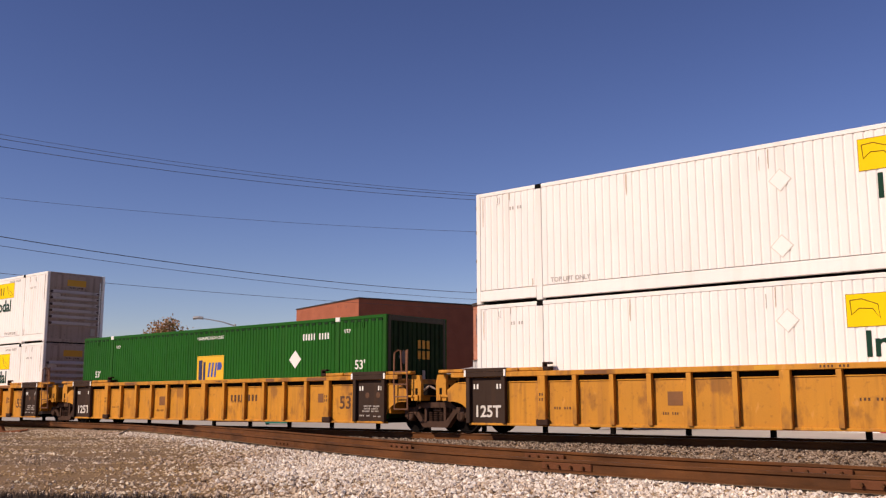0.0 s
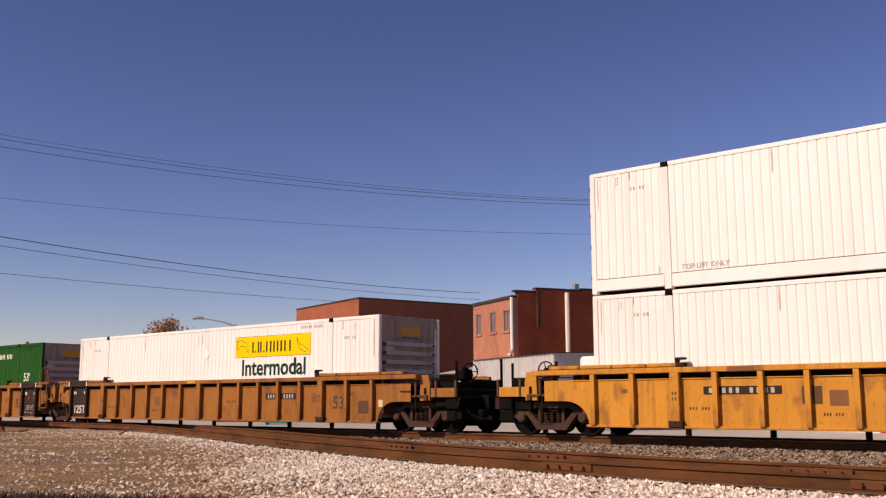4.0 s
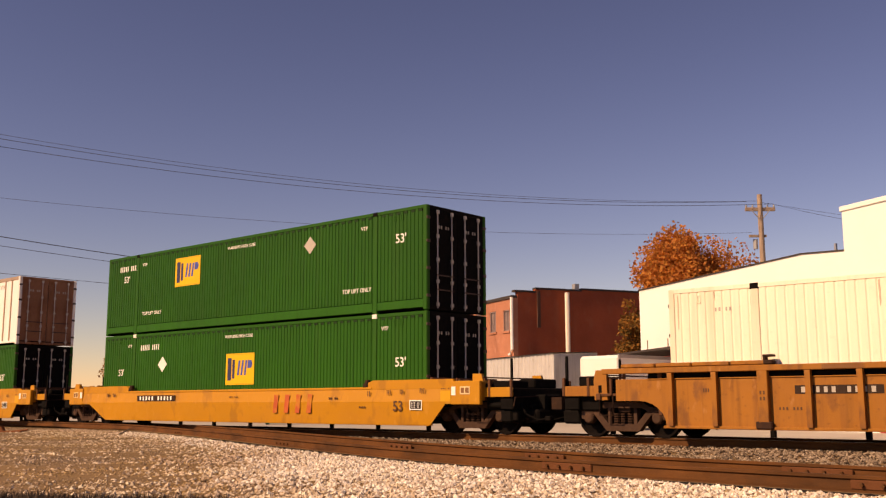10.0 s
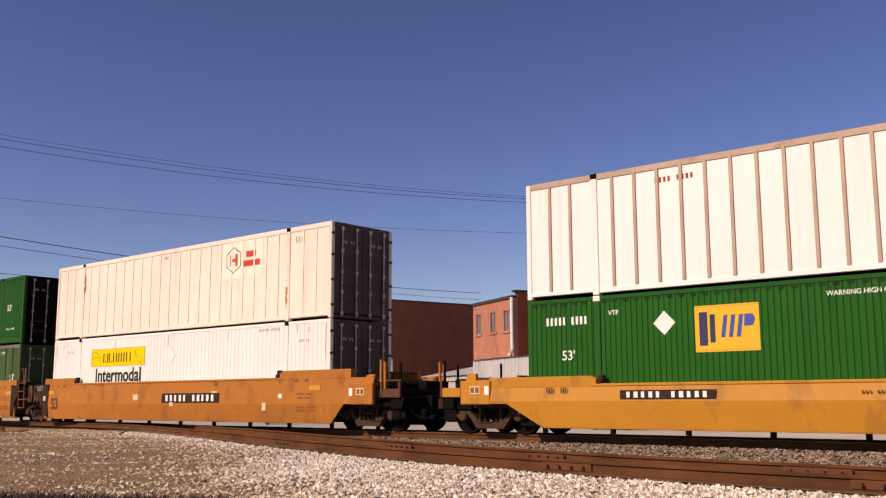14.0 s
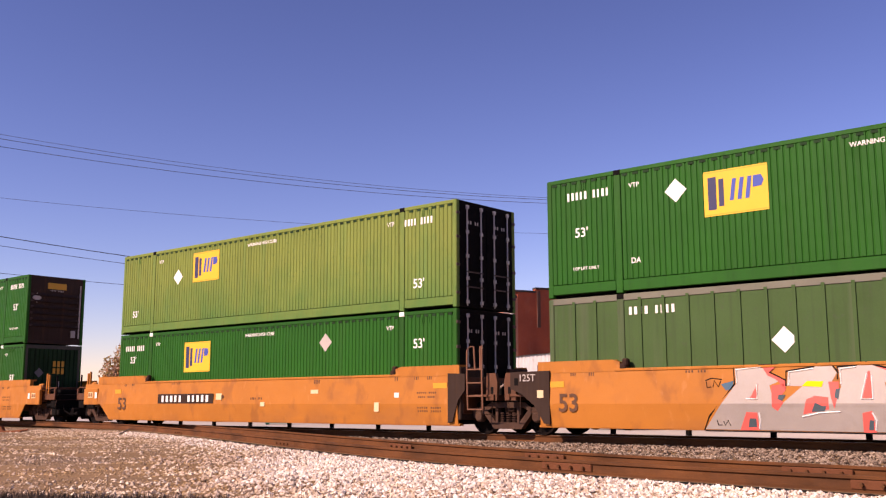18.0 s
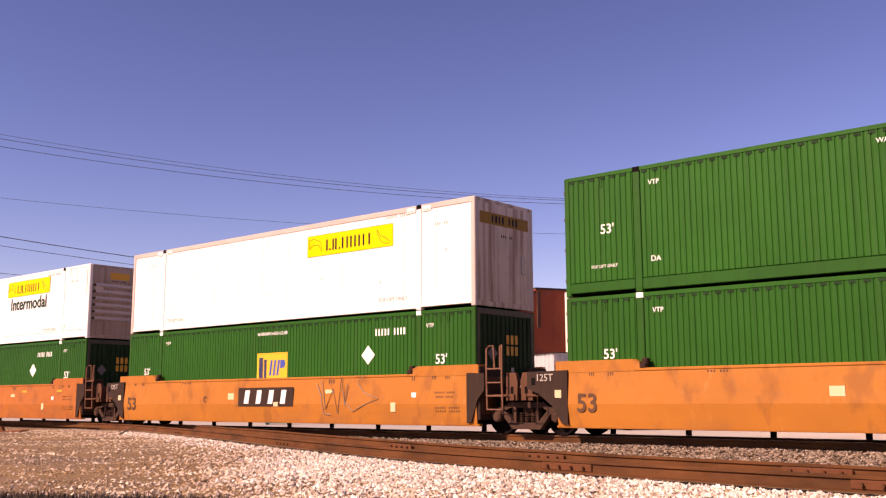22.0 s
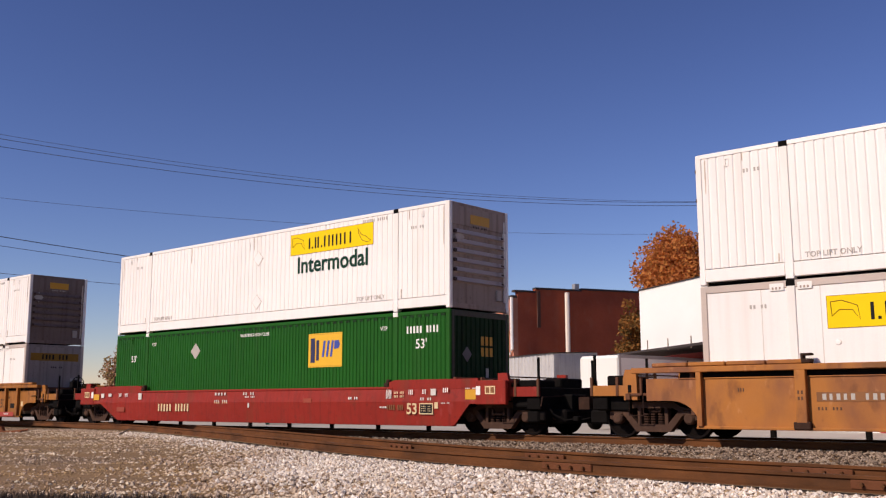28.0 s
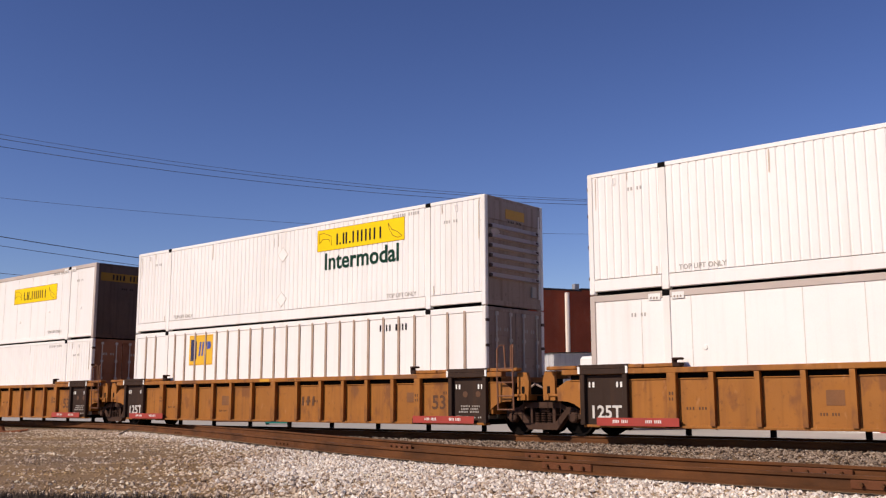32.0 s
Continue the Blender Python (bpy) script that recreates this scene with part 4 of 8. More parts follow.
def end_gear(car, sx, mat, kind):
    """Platform, steps, rails and brake gear over the truck at one end. kind: 'car', 'brake' (car end with the hand brake) or 'joint'."""
    base = Matrix.Identity(4) if sx > 0 else TURN
    rusty = mat if kind == "joint" else M_GEAR
    xe = 9.35 if kind == "joint" else 9.95
    top = 2.15 if kind == "joint" else 1.42
    part("end_bulkhead", lambda: Geo().box(8.26, 8.36, -1.4, 1.4, 0.5, 1.45, 0.015), rusty, car, at=base, key="end_bulkhead")
    part("end_platform", lambda: Geo().box(8.36, xe, -1.38, 1.38, 0.93, 0.99, 0.01).box(xe - 0.12, xe, -1.4, 1.4, 0.84, 0.99, 0.01), rusty, car, at=base, key=("end_platform", xe))
    part("body_bolster", lambda: Geo().box(9.3, 9.7, -1.2, 1.2, 0.80, 0.93, 0.02), M_DARK, car, at=base, key="body_bolster") if kind != "joint" else None
    part("bolster_web", lambda: Geo().box(8.4, 8.9, -0.5, 0.5, 0.78, 1.3, 0.02), M_DARK, car, at=base, key="bolster_web")
    for k in (-1, 1):
        if kind != "joint":
            part("stanchion", lambda: Geo().box(-0.03, 0.03, -0.03, 0.03, 0.95, top, 0.008).box(0.0, 0.35, -0.02, 0.02, 1.32, 1.36).box(0.32, 0.38, -0.03, 0.03, 0.95, top - 0.05, 0.008), rusty, car, at=base @ pose(xe - 0.75, k * 1.38, 0), key="stanchion")
            part("side_handhold", lambda: Geo().tube([(0, 0, 0), (0, -0.05, 0.02), (0.34, -0.05, 0.02), (0.34, 0, 0)], 0.014, 5), rusty, car, at=base @ pose(xe - 0.9, k * 1.40, 1.08), key="side_handhold")
        part("step", lambda: Geo().tube([(-0.18, 0, 0.5), (-0.18, 0, 0.0), (0.18, 0, 0.0), (0.18, 0, 0.5)], 0.014, 5), M_TRUCK, car, at=base @ pose(xe - 0.25, k * 1.36, 0.5), key="step")
        part("pivot_plate", lambda: Geo().prism([(-0.20, 0.84), (0.14, 0.84), (0.16, 1.3), (0.1, 1.52), (-0.18, 1.52)], -0.05, 0.05), mat, car, at=base @ pose(xe - 0.08, k * 1.3, 0), key="pivot_plate")
        part("pivot_hole", lambda: Geo().box(-0.08, 0.06, -0.056, 0.056, 0.98, 1.2, 0.03), M_DARK, car, at=base @ pose(xe - 0.08, k * 1.3, 0), key="pivot_hole")
    if kind == "joint":
        lad = part("ladder", lambda: Geo().tube([(8.60, -1.50, 0.60), (8.60, -1.53, 1.4), (8.60, -1.52, 2.12), (8.65, -1.46, 2.2), (8.74, -1.42, 2.2), (8.76, -1.40, 1.6)], 0.024, 6).tube([(9.08, -1.50, 0.60), (9.08, -1.53, 1.4), (9.08, -1.52, 2.12), (9.03, -1.46, 2.2), (8.95, -1.42, 2.2), (8.93, -1.40, 1.6)], 0.024, 6), M_LADDER, car, "tall rusty ladder beside the joint", at=base, key="ladder")
        for z in (0.62, 0.95, 1.28, 1.62):
            part("rung", lambda: Geo().tube([(8.60, -1.52, 0), (9.08, -1.52, 0)], 0.019, 6), M_LADDER, lad, at=pose(0, 0, z), key="rung")
        part("air_hose", lambda: Geo().tube([(8.9, -0.7, 1.1), (9.2, -0.75, 1.25), (9.45, -0.7, 1.12), (9.6, -0.6, 1.3)], 0.03, 6), M_GREYEND, car, "pale air hose", at=base, key="air_hose")
        part("joint_block", lambda: Geo().box(9.2, 9.66, -0.42, 0.42, 0.78, 1.1, 0.03).box(9.3, 9.6, -0.9, 0.9, 0.8, 0.95, 0.02), M_DARK, car, at=base, key="joint_block")
    else:
        coupler(car, sx, rusty, 11.65)
        part("end_underframe", lambda: Geo().box(8.4, 10.55, -1.08, 1.08, 0.80, 0.928, 0.01).box(10.5, 10.9, -1.26, 1.26, 0.62, 0.93, 0.02), M_DARK, car, "black end sill and underframe", at=base, key="end_underframe")
        # Black blocks put where the space under the walkway is shaded.
        part("walkway_support", lambda: Geo().box(8.45, 9.25, -1.0, 1.0, 0.99, 1.28, 0.02).box(9.25, 9.9, -0.85, 0.85, 0.99, 1.14, 0.02).box(9.4, 9.7, -1.2, -0.9, 0.99, 1.22, 0.02), M_DARK, car, "black blocks for the dark space under the walkway", at=base, key="walkway_support")
        # Invented black mass that fills the bright gap between cars with darkness.
        part("platform_gear", lambda: Geo().box(9.98, 10.86, -1.16, 1.16, 0.60, 1.16, 0.03).box(10.05, 10.7, -1.0, -0.3, 1.16, 1.34, 0.03).box(10.1, 10.6, 0.1, 1.1, 1.16, 1.40, 0.03).box(10.45, 10.8, -1.2, -0.7, 0.30, 0.60, 0.04).box(10.8, 11.3, -0.75, 0.75, 0.28, 0.62, 0.05).tube([(10.1, -1.19, 0.72), (10.8, -1.19, 0.72)], 0.06, 8), M_DARK, car, "black mass added to darken the coupling end", at=base, key="platform_gear")
        part("glad_hand", lambda: Geo().tube([(10.9, -0.95, 0.75), (11.1, -0.98, 0.5), (11.35, -0.85, 0.36), (11.6, -0.7, 0.40)], 0.03, 6).box(11.5, 11.66, -0.78, -0.62, 0.34, 0.46, 0.02), M_DARK, car, "black air hose", at=base, key="glad_hand")
        part("brake_cylinder", lambda: Geo().tube([(8.75, -1.12, 1.2), (9.3, -1.12, 1.2)], 0.13, 10).tube([(9.3, -1.12, 1.2), (9.62, -1.12, 1.2)], 0.03, 6), rusty, car, at=base, key="brake_cylinder")
        part("uncoupling_lever", lambda: Geo().tube([(10.95, -1.3, 0.7), (10.98, -1.28, 0.92), (10.98, -0.3, 0.95), (11.2, -0.12, 0.95)], 0.018, 6), M_TRUCK, car, at=base, key="uncoupling_lever")
        part("hanging_chain", lambda: Geo().tube([(10.85, -0.85, 0.62), (10.95, -0.8, 0.4), (11.1, -0.6, 0.34), (11.2, -0.3, 0.5)], 0.02, 5).tube([(10.7, -1.1, 0.62), (10.72, -1.05, 0.3), (10.8, -0.9, 0.28)], 0.016, 5), M_TRUCK, car, at=base, key="hanging_chain")
        for k in (-1, 1):
            part("tall_post", lambda: Geo().box(-0.028, 0.028, -0.028, 0.028, 0.93, 1.88, 0.006), M_DARK, car, "tall thin black post", at=base @ pose(10.84, k * 1.22, 0), key="tall_post")
        for k in (-1, 1):
            part("end_fascia", lambda: Geo().box(9.72, 10.92, -0.02, 0.02, 0.93, 1.17, 0.008), mat, car, at=base @ pose(0, k * 1.3, 0), key="end_fascia")
            for x in (10.2, 10.88):
                part("end_post", lambda: Geo().box(-0.035, 0.035, -0.035, 0.035, 0.93, 1.36, 0.008), rusty, car, at=base @ pose(x, k * 1.3, 0), key="end_post")
        part("crossover_rail", lambda: Geo().tube([(10.0, -1.3, 0.98), (10.0, -1.3, 1.42), (10.0, 1.3, 1.42), (10.0, 1.3, 0.98)], 0.02, 6), rusty, car, at=base, key="crossover_rail")
        part("end_deck", lambda: Geo().box(9.95, 10.75, -0.9, 0.9, 0.9, 0.95, 0.008), M_DARK, car, "dark grating platform", at=base, key="end_deck")
        part("air_pipe", lambda: Geo().tube([(8.6, -1.05, 1.1), (9.3, -1.1, 1.12), (9.9, -1.0, 1.05), (10.6, -0.6, 0.95)], 0.03, 6), M_DARK, car, at=base, key="air_pipe")
        if kind == "brake":
            part("brake_stand", lambda: Geo().box(10.24, 10.40, -0.36, -0.14, 0.95, 1.74, 0.03).box(10.2, 10.45, -0.45, -0.05, 1.4, 1.68, 0.03), M_DARK, car, "black brake stand", at=base, key="brake_stand")
            w = Geo()
            w.tube([(0.22 * math.cos(i * math.pi / 9), 0, 0.22 * math.sin(i * math.pi / 9)) for i in range(19)], 0.02, 6)
            for i in range(5):
                w.tube([(0, 0.03, 0), (0.22 * math.cos(i * 1.2566), 0, 0.22 * math.sin(i * 1.2566))], 0.012, 5)
            part("brake_wheel", w, M_DARK, car, "black hand-brake wheel", at=base @ pose(10.5, -0.25, 1.62, 0, 0, 60))
            part("reservoir", lambda: Geo().tube([(10.2, -0.9, 1.15), (10.2, 0.2, 1.15)], 0.17, 12), M_DARK, car, at=base, key="reservoir")


def arch(x, xe, z0, z1, n=6):
    """The rounded cut in a side over the truck, from the bottom up to the end."""
    pts = [(x, z0)]
    for i in range(1, n + 1):
        a = math.pi / 2 * i / n
        pts.append((x + 0.65 * (1 - math.cos(a)), z0 + (z1 - z0) * math.sin(a)))
    return pts + [(xe, z1)]


RIBS = [1.06, 2.1, 3.05, 4.0, 5.0, 6.98, 8.0]


def ribbed_well(name, label, mat, ends, marks, seed, panels=(False, False), red=False, ribs=None):
    """A well car with upright ribs on its sides. ends: kind of the left and the right end."""
    rng = random.Random(seed)
    car = thing(name, label, "well car", "cars of the train")
    xl, xr = (9.35 if e == "joint" else 9.75 for e in ends)

    def sheet():
        def half(e, kind):
            if kind == "joint":
                return arch(8.16, 8.95, 0.27, 0.82) + [(8.98, 1.12), (8.72, 1.28), (8.62, 1.30)]
            return arch(8.16, e - 0.35, 0.27, 0.82) + [(e - 0.35, 1.30)]
        right = half(xr, ends[1])
        left = [(-x, z) for x, z in half(xl, ends[0])]
        return Geo().prism(right + left[::-1], -1.42, -1.40)

    def chord():
        a, b = (8.75 if e == "joint" else 9.7 for e in ends)
        return Geo().box(-a, b, -1.55, -1.36, 1.42, 1.54, 0.012).box(-min(a, 8.6), min(b, 8.6), -1.442, -1.40, 1.275, 1.305, 0.01)
    for side, y in (("near", 1), ("far", -1)):
        flip = Matrix.Diagonal((1, y, 1, 1))
        part("side_sheet", sheet, mat, car, at=flip, key=("rib_sheet", ends[0] == "joint", ends[1] == "joint"))
        part("top_chord", chord, mat, car, at=flip, key=("rib_chord", xl, xr))
        # Black plate that stands in for the shadow cast by the chord.
        part("slot_backing", lambda: Geo().box(-8.6, 8.6, -1.375, -1.365, 1.2, 1.45), M_DARK, car, "black strip painted as the shadow under the top chord", at=flip, key="slot_backing")
        part("bottom_sill", lambda: Geo().box(-8.2, 8.2, -1.49, -1.30, 0.23, 0.29, 0.01), mat, car, at=flip, key="rib_sill")
        for x in [s * r for s, has in ((-1, panels[0]), (1, panels[1])) for r in (ribs or RIBS) if not (has and r > 6)]:
            part("rib", lambda: Geo().prism([(-0.055, 0.29), (0.055, 0.29), (0.055, 1.42), (-0.055, 1.42)], -1.535, -1.42), mat, car, at=flip @ pose(x, 0, 0), key="well_rib")
        for x in (-5.92, 0.0, 5.92):
            part("side_post", lambda: Geo().box(-0.11, 0.11, -1.55, -1.42, 0.25, 1.43, 0.012), mat, car, at=flip @ pose(x, 0, 0), key="side_post")
            if x:
                part("post_foot", lambda: Geo().box(-0.17, 0.17, -1.56, -1.44, 0.245, 0.4, 0.02), M_TRUCK, car, at=flip @ pose(x, 0, 0), key="post_foot")
        for s in (-1, 1):
            def cover():
                g = Geo()
                for i in range(4):
                    g.box(5.75 + i * 0.87, 5.75 + i * 0.87 + 0.84, -1.53, -1.30, 1.545, 1.635, 0.02)
                return g
            part("guide_cover", cover, mat, car, at=flip if s > 0 else flip @ Matrix.Diagonal((-1, 1, 1, 1)), key="guide_cover")
            part("lock_bracket", lambda: Geo().box(-0.10, 0.10, -1.55, -1.36, 1.545, 1.64, 0.02).box(-0.11, -0.05, -1.54, -1.38, 1.62, 1.74, 0.015).box(-0.12, 0.11, -1.53, -1.38, 1.70, 1.75, 0.015), M_TRUCK, car, "rusty lock bracket", at=flip @ pose(s * 5.78, 0, 0), key="lock_bracket")
    part("well_floor", lambda: Geo().box(-8.2, 8.2, -1.34, 1.34, 0.25, 0.30).box(-8.1, -7.6, -1.3, 1.3, 0.3, 0.34).box(7.6, 8.1, -1.3, 1.3, 0.3, 0.34).box(-6.4, -5.8, -1.3, 1.3, 0.3, 0.34).box(5.8, 6.4, -1.3, 1.3, 0.3, 0.34), M_DARK, car, key="well_floor")
    for sx, has in ((-1, panels[0]), (1, panels[1])):
        if has:
            x = sx * 7.63
            p = part("end_panel", lambda: Geo().box(-0.56, 0.56, -1.445, -1.43, 0.28, 1.43).box(-0.62, -0.5, -1.54, -1.43, 0.28, 1.43, 0.008).box(0.5, 0.62, -1.54, -1.43, 0.28, 1.43, 0.008).box(-0.66, 0.66, -1.555, -1.37, 1.425, 1.545, 0.008).box(-0.66, 0.66, -1.54, -1.29, 1.548, 1.645, 0.008), M_BLACKPANEL, car,
                     "dark painted end panel", at=pose(x, -0.008, 0), key="end_panel")
            for q in (-0.66, 0.6):
                part("reflector", lambda: Geo().box(0, 0.06, -1.566, -1.555, 1.44, 1.60), M_WHITEINK, p, "white reflector", at=pose(q, 0, 0), key="reflector")
            if sx < 0:
                part("lettering", text_mesh("125T", 0.40, M_PALEINK, weight=0.022), M_PALEINK, p, "white lettering", at=pose(0, -1.448, 0.56))
            else:
                for q, z, w, n in ((0.05, 0.70, 0.62, 12), (0.02, 0.63, 0.56, 11), (0.0, 0.56, 0.66, 13), (-0.22, 0.44, 0.42, 6), (0.26, 0.42, 0.30, 5)):
                    tagged(part("stencil", bars(w, 0.042, n, rng), M_GREYINK, p, at=pose(q, -1.447, z)), kind="stuff")
                for q in (-0.12, 0.30):
                    part("round_label", lambda: Geo().lathe([(0.0, -0.003), (0.075, -0.003), (0.08, 0.0)], (0, 0, 0), 16), M_RUSTINK, p, "faded round label", at=pose(q, -1.446, 1.0), key="round_label")
            tagged(part("stencil", lambda: bars(0.2, 0.12, 2, random.Random(1)), M_WHITEINK, p, at=pose(-0.35, -1.447, 1.19), key="panel_num"), kind="stuff")
            tagged(part("stencil", lambda: bars(0.2, 0.12, 2, random.Random(1)), M_WHITEINK, p, at=pose(0.38, -1.447, 1.19), key="panel_num"), kind="stuff")
    if red:
        for x0, x1 in ((-7.8, -5.75), (5.8, 7.88)):
            part("red_placard", Geo().box(x0, x1, -1.572, -1.566, 0.27, 0.45), M_REDSTRIP, car, "red warning strip")
            for q in (0.3, 0.7):
                tagged(part("stencil", bars(0.4, 0.07, 9, rng), M_WHITEINK, car, at=pose(x0 + (x1 - x0) * q, -1.575, 0.37)), kind="stuff")
    for kind, *a in marks:
        decal(car, kind, a, -1.423, rng)
    for x, w, z in ((1.65, 0.55, 0.84), (-2.6, 0.4, 0.55), (-5.4, 0.5, 0.66)):
        tagged(part("stencil", bars(w, 0.06, 7, rng), M_RUSTINK, car, at=pose(x, -1.423, z)), kind="stuff")
    for x, z in ((5.92, 0.98), (5.92, 0.86), (-5.92, 0.98), (-5.92, 0.86)):
        tagged(part("stencil", bars(0.14, 0.07, 2, rng), M_RUSTINK, car, at=pose(x, -1.553, z)), kind="stuff")
    for x, z in ((6.8, 1.04), (7.15, 1.04), (-7.2, 1.04)):
        if not panels[1 if x > 0 else 0] or abs(x) < 6.9:
            tagged(part("stencil", bars(0.16, 0.08, 3, rng), M_RUSTINK, car, at=pose(x, -1.423, z)), kind="stuff")
    part("label", Geo().box(-2.66, -2.3, -1.426, -1.42, 0.72, 1.02), M_FADED, car, "faded brown label")
    part("label", Geo().box(5.45, 5.72, -1.426, -1.42, 0.80, 1.06), M_FADED, car, "faded brown label")
    for x, w, ink in ((-0.4, 0.45, M_CHORDPATCH), (5.5, 0.85, M_FADED), (3.4, 0.4, M_FADED), (-4.4, 0.6, M_FADED)):
        part("chord_patch", Geo().box(x - w / 2, x + w / 2, -1.553, -1.548, 1.435, 1.525), ink, car, "worn repainted patch")
    tagged(part("stencil", bars(0.6, 0.05, 8, rng), M_RUSTINK, car, at=pose(1.0, -1.553, 1.48)), kind="stuff")
    part("reflector", Geo().box(8.2, 8.36, -1.428, -1.42, 0.68, 0.87), M_PALEPATCH, car, "pale reflective patch") if ends[1] != "joint" else None
    end_gear(car, -1, mat, ends[0])
    end_gear(car, 1, mat, ends[1])
    return car


M_RUSTINK = material("brown_stencil", (0.10, 0.045, 0.02), 0.7, vary=0.2)
M_REDPALE = material("pale_red_paint", (0.46, 0.085, 0.03), 0.7, vary=0.3, grain=6, stain=(0.50, 0.22, 0.02), stain_amount=0.8, threshold=0.45)
M_FADED = material("faded_brown_patch", (0.20, 0.085, 0.03), 0.7, vary=0.25, grain=8)
M_PALEPATCH = material("pale_reflector", (0.66, 0.50, 0.28), 0.5, vary=0.12)


def graffiti(car, lean):
    """Sprayed silver letter-like masses with red edges, white lights and a dark outline, laid on the folded side."""
    zf = 0.76

    def skin(z, d):
        return lean(z) - d

    def shape(name, poly, d, ink, label=""):
        g = Geo()
        for upper in (True, False):
            side = []
            for (xa, za), (xb, zb) in zip(poly, poly[1:] + poly[:1]):
                if (za >= zf) == upper:
                    side.append((xa, za))
                if (za >= zf) != (zb >= zf):
                    side.append((xa + (xb - xa) * (zf - za) / (zb - za), zf))
            if len(side) > 2:
                g.add([(x, skin(z, d), z) for x, z in side], [tuple(range(len(side)))])
        return part(name, g, ink, car, label)

    def line(name, pts, r, ink, label=""):
        part(name, Geo().tube([(x, skin(z, 0.006), z) for x, z in pts], r, 4), ink, car, label)

    def silver(*pts):
        shape("graffiti_fill", pts, 0.003, M_GREYSPRAY, "silver sprayed fill")

    def red_edge(*pts):
        shape("graffiti_wedge", pts, 0.006, M_REDSPRAY, "red sprayed edge")

    def gap(*pts):
        shape("graffiti_gap", pts, 0.009, M_TEALSPRAY, "dark teal sprayed gap")

    def blue(*pts):
        shape("graffiti_patch", pts, 0.005, M_BLUESPRAY, "blue sprayed patch")

    def yellow(*pts):
        shape("graffiti_patch", pts, 0.009, M_JBYELLOW, "yellow sprayed patch")

    def light(*pts):
        line("graffiti_light", pts, 0.017, M_WHITEINK, "white sprayed edge")

    def outline(*pts):
        line("graffiti_outline", pts, 0.016, M_INK, "dark sprayed outline")

    def scribble(*pts):
        line("graffiti_tag", pts, 0.010, M_INK, "illegible sprayed tag")

    silver((-4.03, 0.23), (-3.68, 0.7), (2.14, 0.71), (2.2, 0.56), (2.61, 0.52), (2.6, 0.22))
    silver((-3.68, 0.7), (-3.3, 1.16), (-3.32, 1.48), (-2.75, 1.52), (-2.62, 1.32), (-2.3, 1.24), (-2.59, 1.12), (-2.48, 0.7))
    silver((-2.41, 0.7), (-1.92, 1.1), (-2.23, 1.11), (-2.2, 1.39), (-1.68, 1.46), (-1.65, 1.52), (-1.34, 1.49), (-1.24, 1.35), (-1.34, 1.18), (-1.34, 0.88), (-1.27, 0.7))
    silver((-1.34, 0.7), (-1.17, 1.08), (-1.21, 1.45), (-0.88, 1.47), (-0.68, 1.52), (-0.52, 1.46), (-0.17, 1.36), (-0.1, 1.19), (-0.36, 1.15), (-0.25, 0.7))
    silver((-0.23, 0.7), (0.27, 1.09), (-0.04, 1.09), (-0.01, 1.33), (0.46, 1.42), (0.46, 1.51), (0.76, 1.48), (0.94, 1.32), (1.0, 1.2), (0.73, 1.18), (0.9, 0.7))
    silver((0.9, 0.7), (1.29, 1.08), (1.06, 1.2), (1.12, 1.41), (1.59, 1.5), (1.82, 1.49), (1.82, 1.35), (2.07, 1.25), (2.15, 1.1), (1.84, 1.05), (2.0, 0.71))
    silver((2.23, 0.6), (2.4, 1.14), (2.58, 1.49), (3.04, 1.49), (3.22, 1.3), (3.21, 1.15), (2.81, 1.16), (2.59, 0.83), (2.61, 0.6))
    red_edge((2.61, 0.6), (2.59, 0.83), (2.81, 1.16), (3.21, 1.15), (3.23, 0.95), (2.92, 0.96), (2.69, 0.69), (2.69, 0.52), (2.75, 0.47), (2.74, 0.2), (2.59, 0.22), (2.6, 0.56))
    red_edge((3.04, 1.49), (3.14, 1.48), (3.25, 1.3), (3.25, 1.15), (3.19, 1.15), (3.19, 1.3))
    red_edge((1.84, 1.05), (1.96, 1.13), (1.82, 1.36), (2.07, 1.3), (2.18, 0.96), (1.95, 0.89), (2.2, 0.56), (2.17, 0.45), (1.98, 0.71))
    red_edge((-2.55, 1.12), (-2.3, 1.15), (-2.25, 1.04), (-2.41, 0.84), (-2.3, 0.79), (-2.44, 0.61), (-2.55, 0.69))
    red_edge((-2.75, 1.52), (-2.41, 1.52), (-2.59, 1.37), (-2.27, 1.22), (-2.25, 1.04), (-2.45, 1.24), (-2.62, 1.32))
    red_edge((-1.41, 1.18), (-1.21, 1.18), (-1.21, 1.03), (-1.31, 0.66), (-1.37, 0.88))
    red_edge((-0.25, 0.7), (-0.33, 1.14), (-0.1, 1.21), (-0.03, 1.09), (-0.07, 0.98), (-0.2, 0.81))
    red_edge((-0.52, 1.46), (-0.2, 1.38), (-0.07, 1.29), (-0.1, 1.19), (-0.23, 1.34))
    red_edge((0.73, 1.18), (1.03, 1.2), (1.06, 1.06), (0.94, 0.97), (1.0, 0.9), (0.87, 0.7))
    red_edge((0.91, 1.43), (1.03, 1.4), (1.05, 1.2), (0.94, 1.29))
    red_edge((-3.02, 0.85), (-2.83, 1.17), (-2.85, 0.85))
    red_edge((-3.26, 0.22), (-3.1, 0.59), (-2.87, 0.58), (-2.85, 0.23))
    red_edge((-1.93, 0.55), (-1.85, 0.84), (-1.68, 0.91), (-1.42, 0.88), (-1.42, 0.65))
    red_edge((-0.79, 0.86), (-0.66, 1.37), (-0.62, 1.37), (-0.58, 0.86))
    red_edge((-0.81, 0.2), (-0.8, 0.58), (-0.62, 0.62), (-0.57, 0.22))
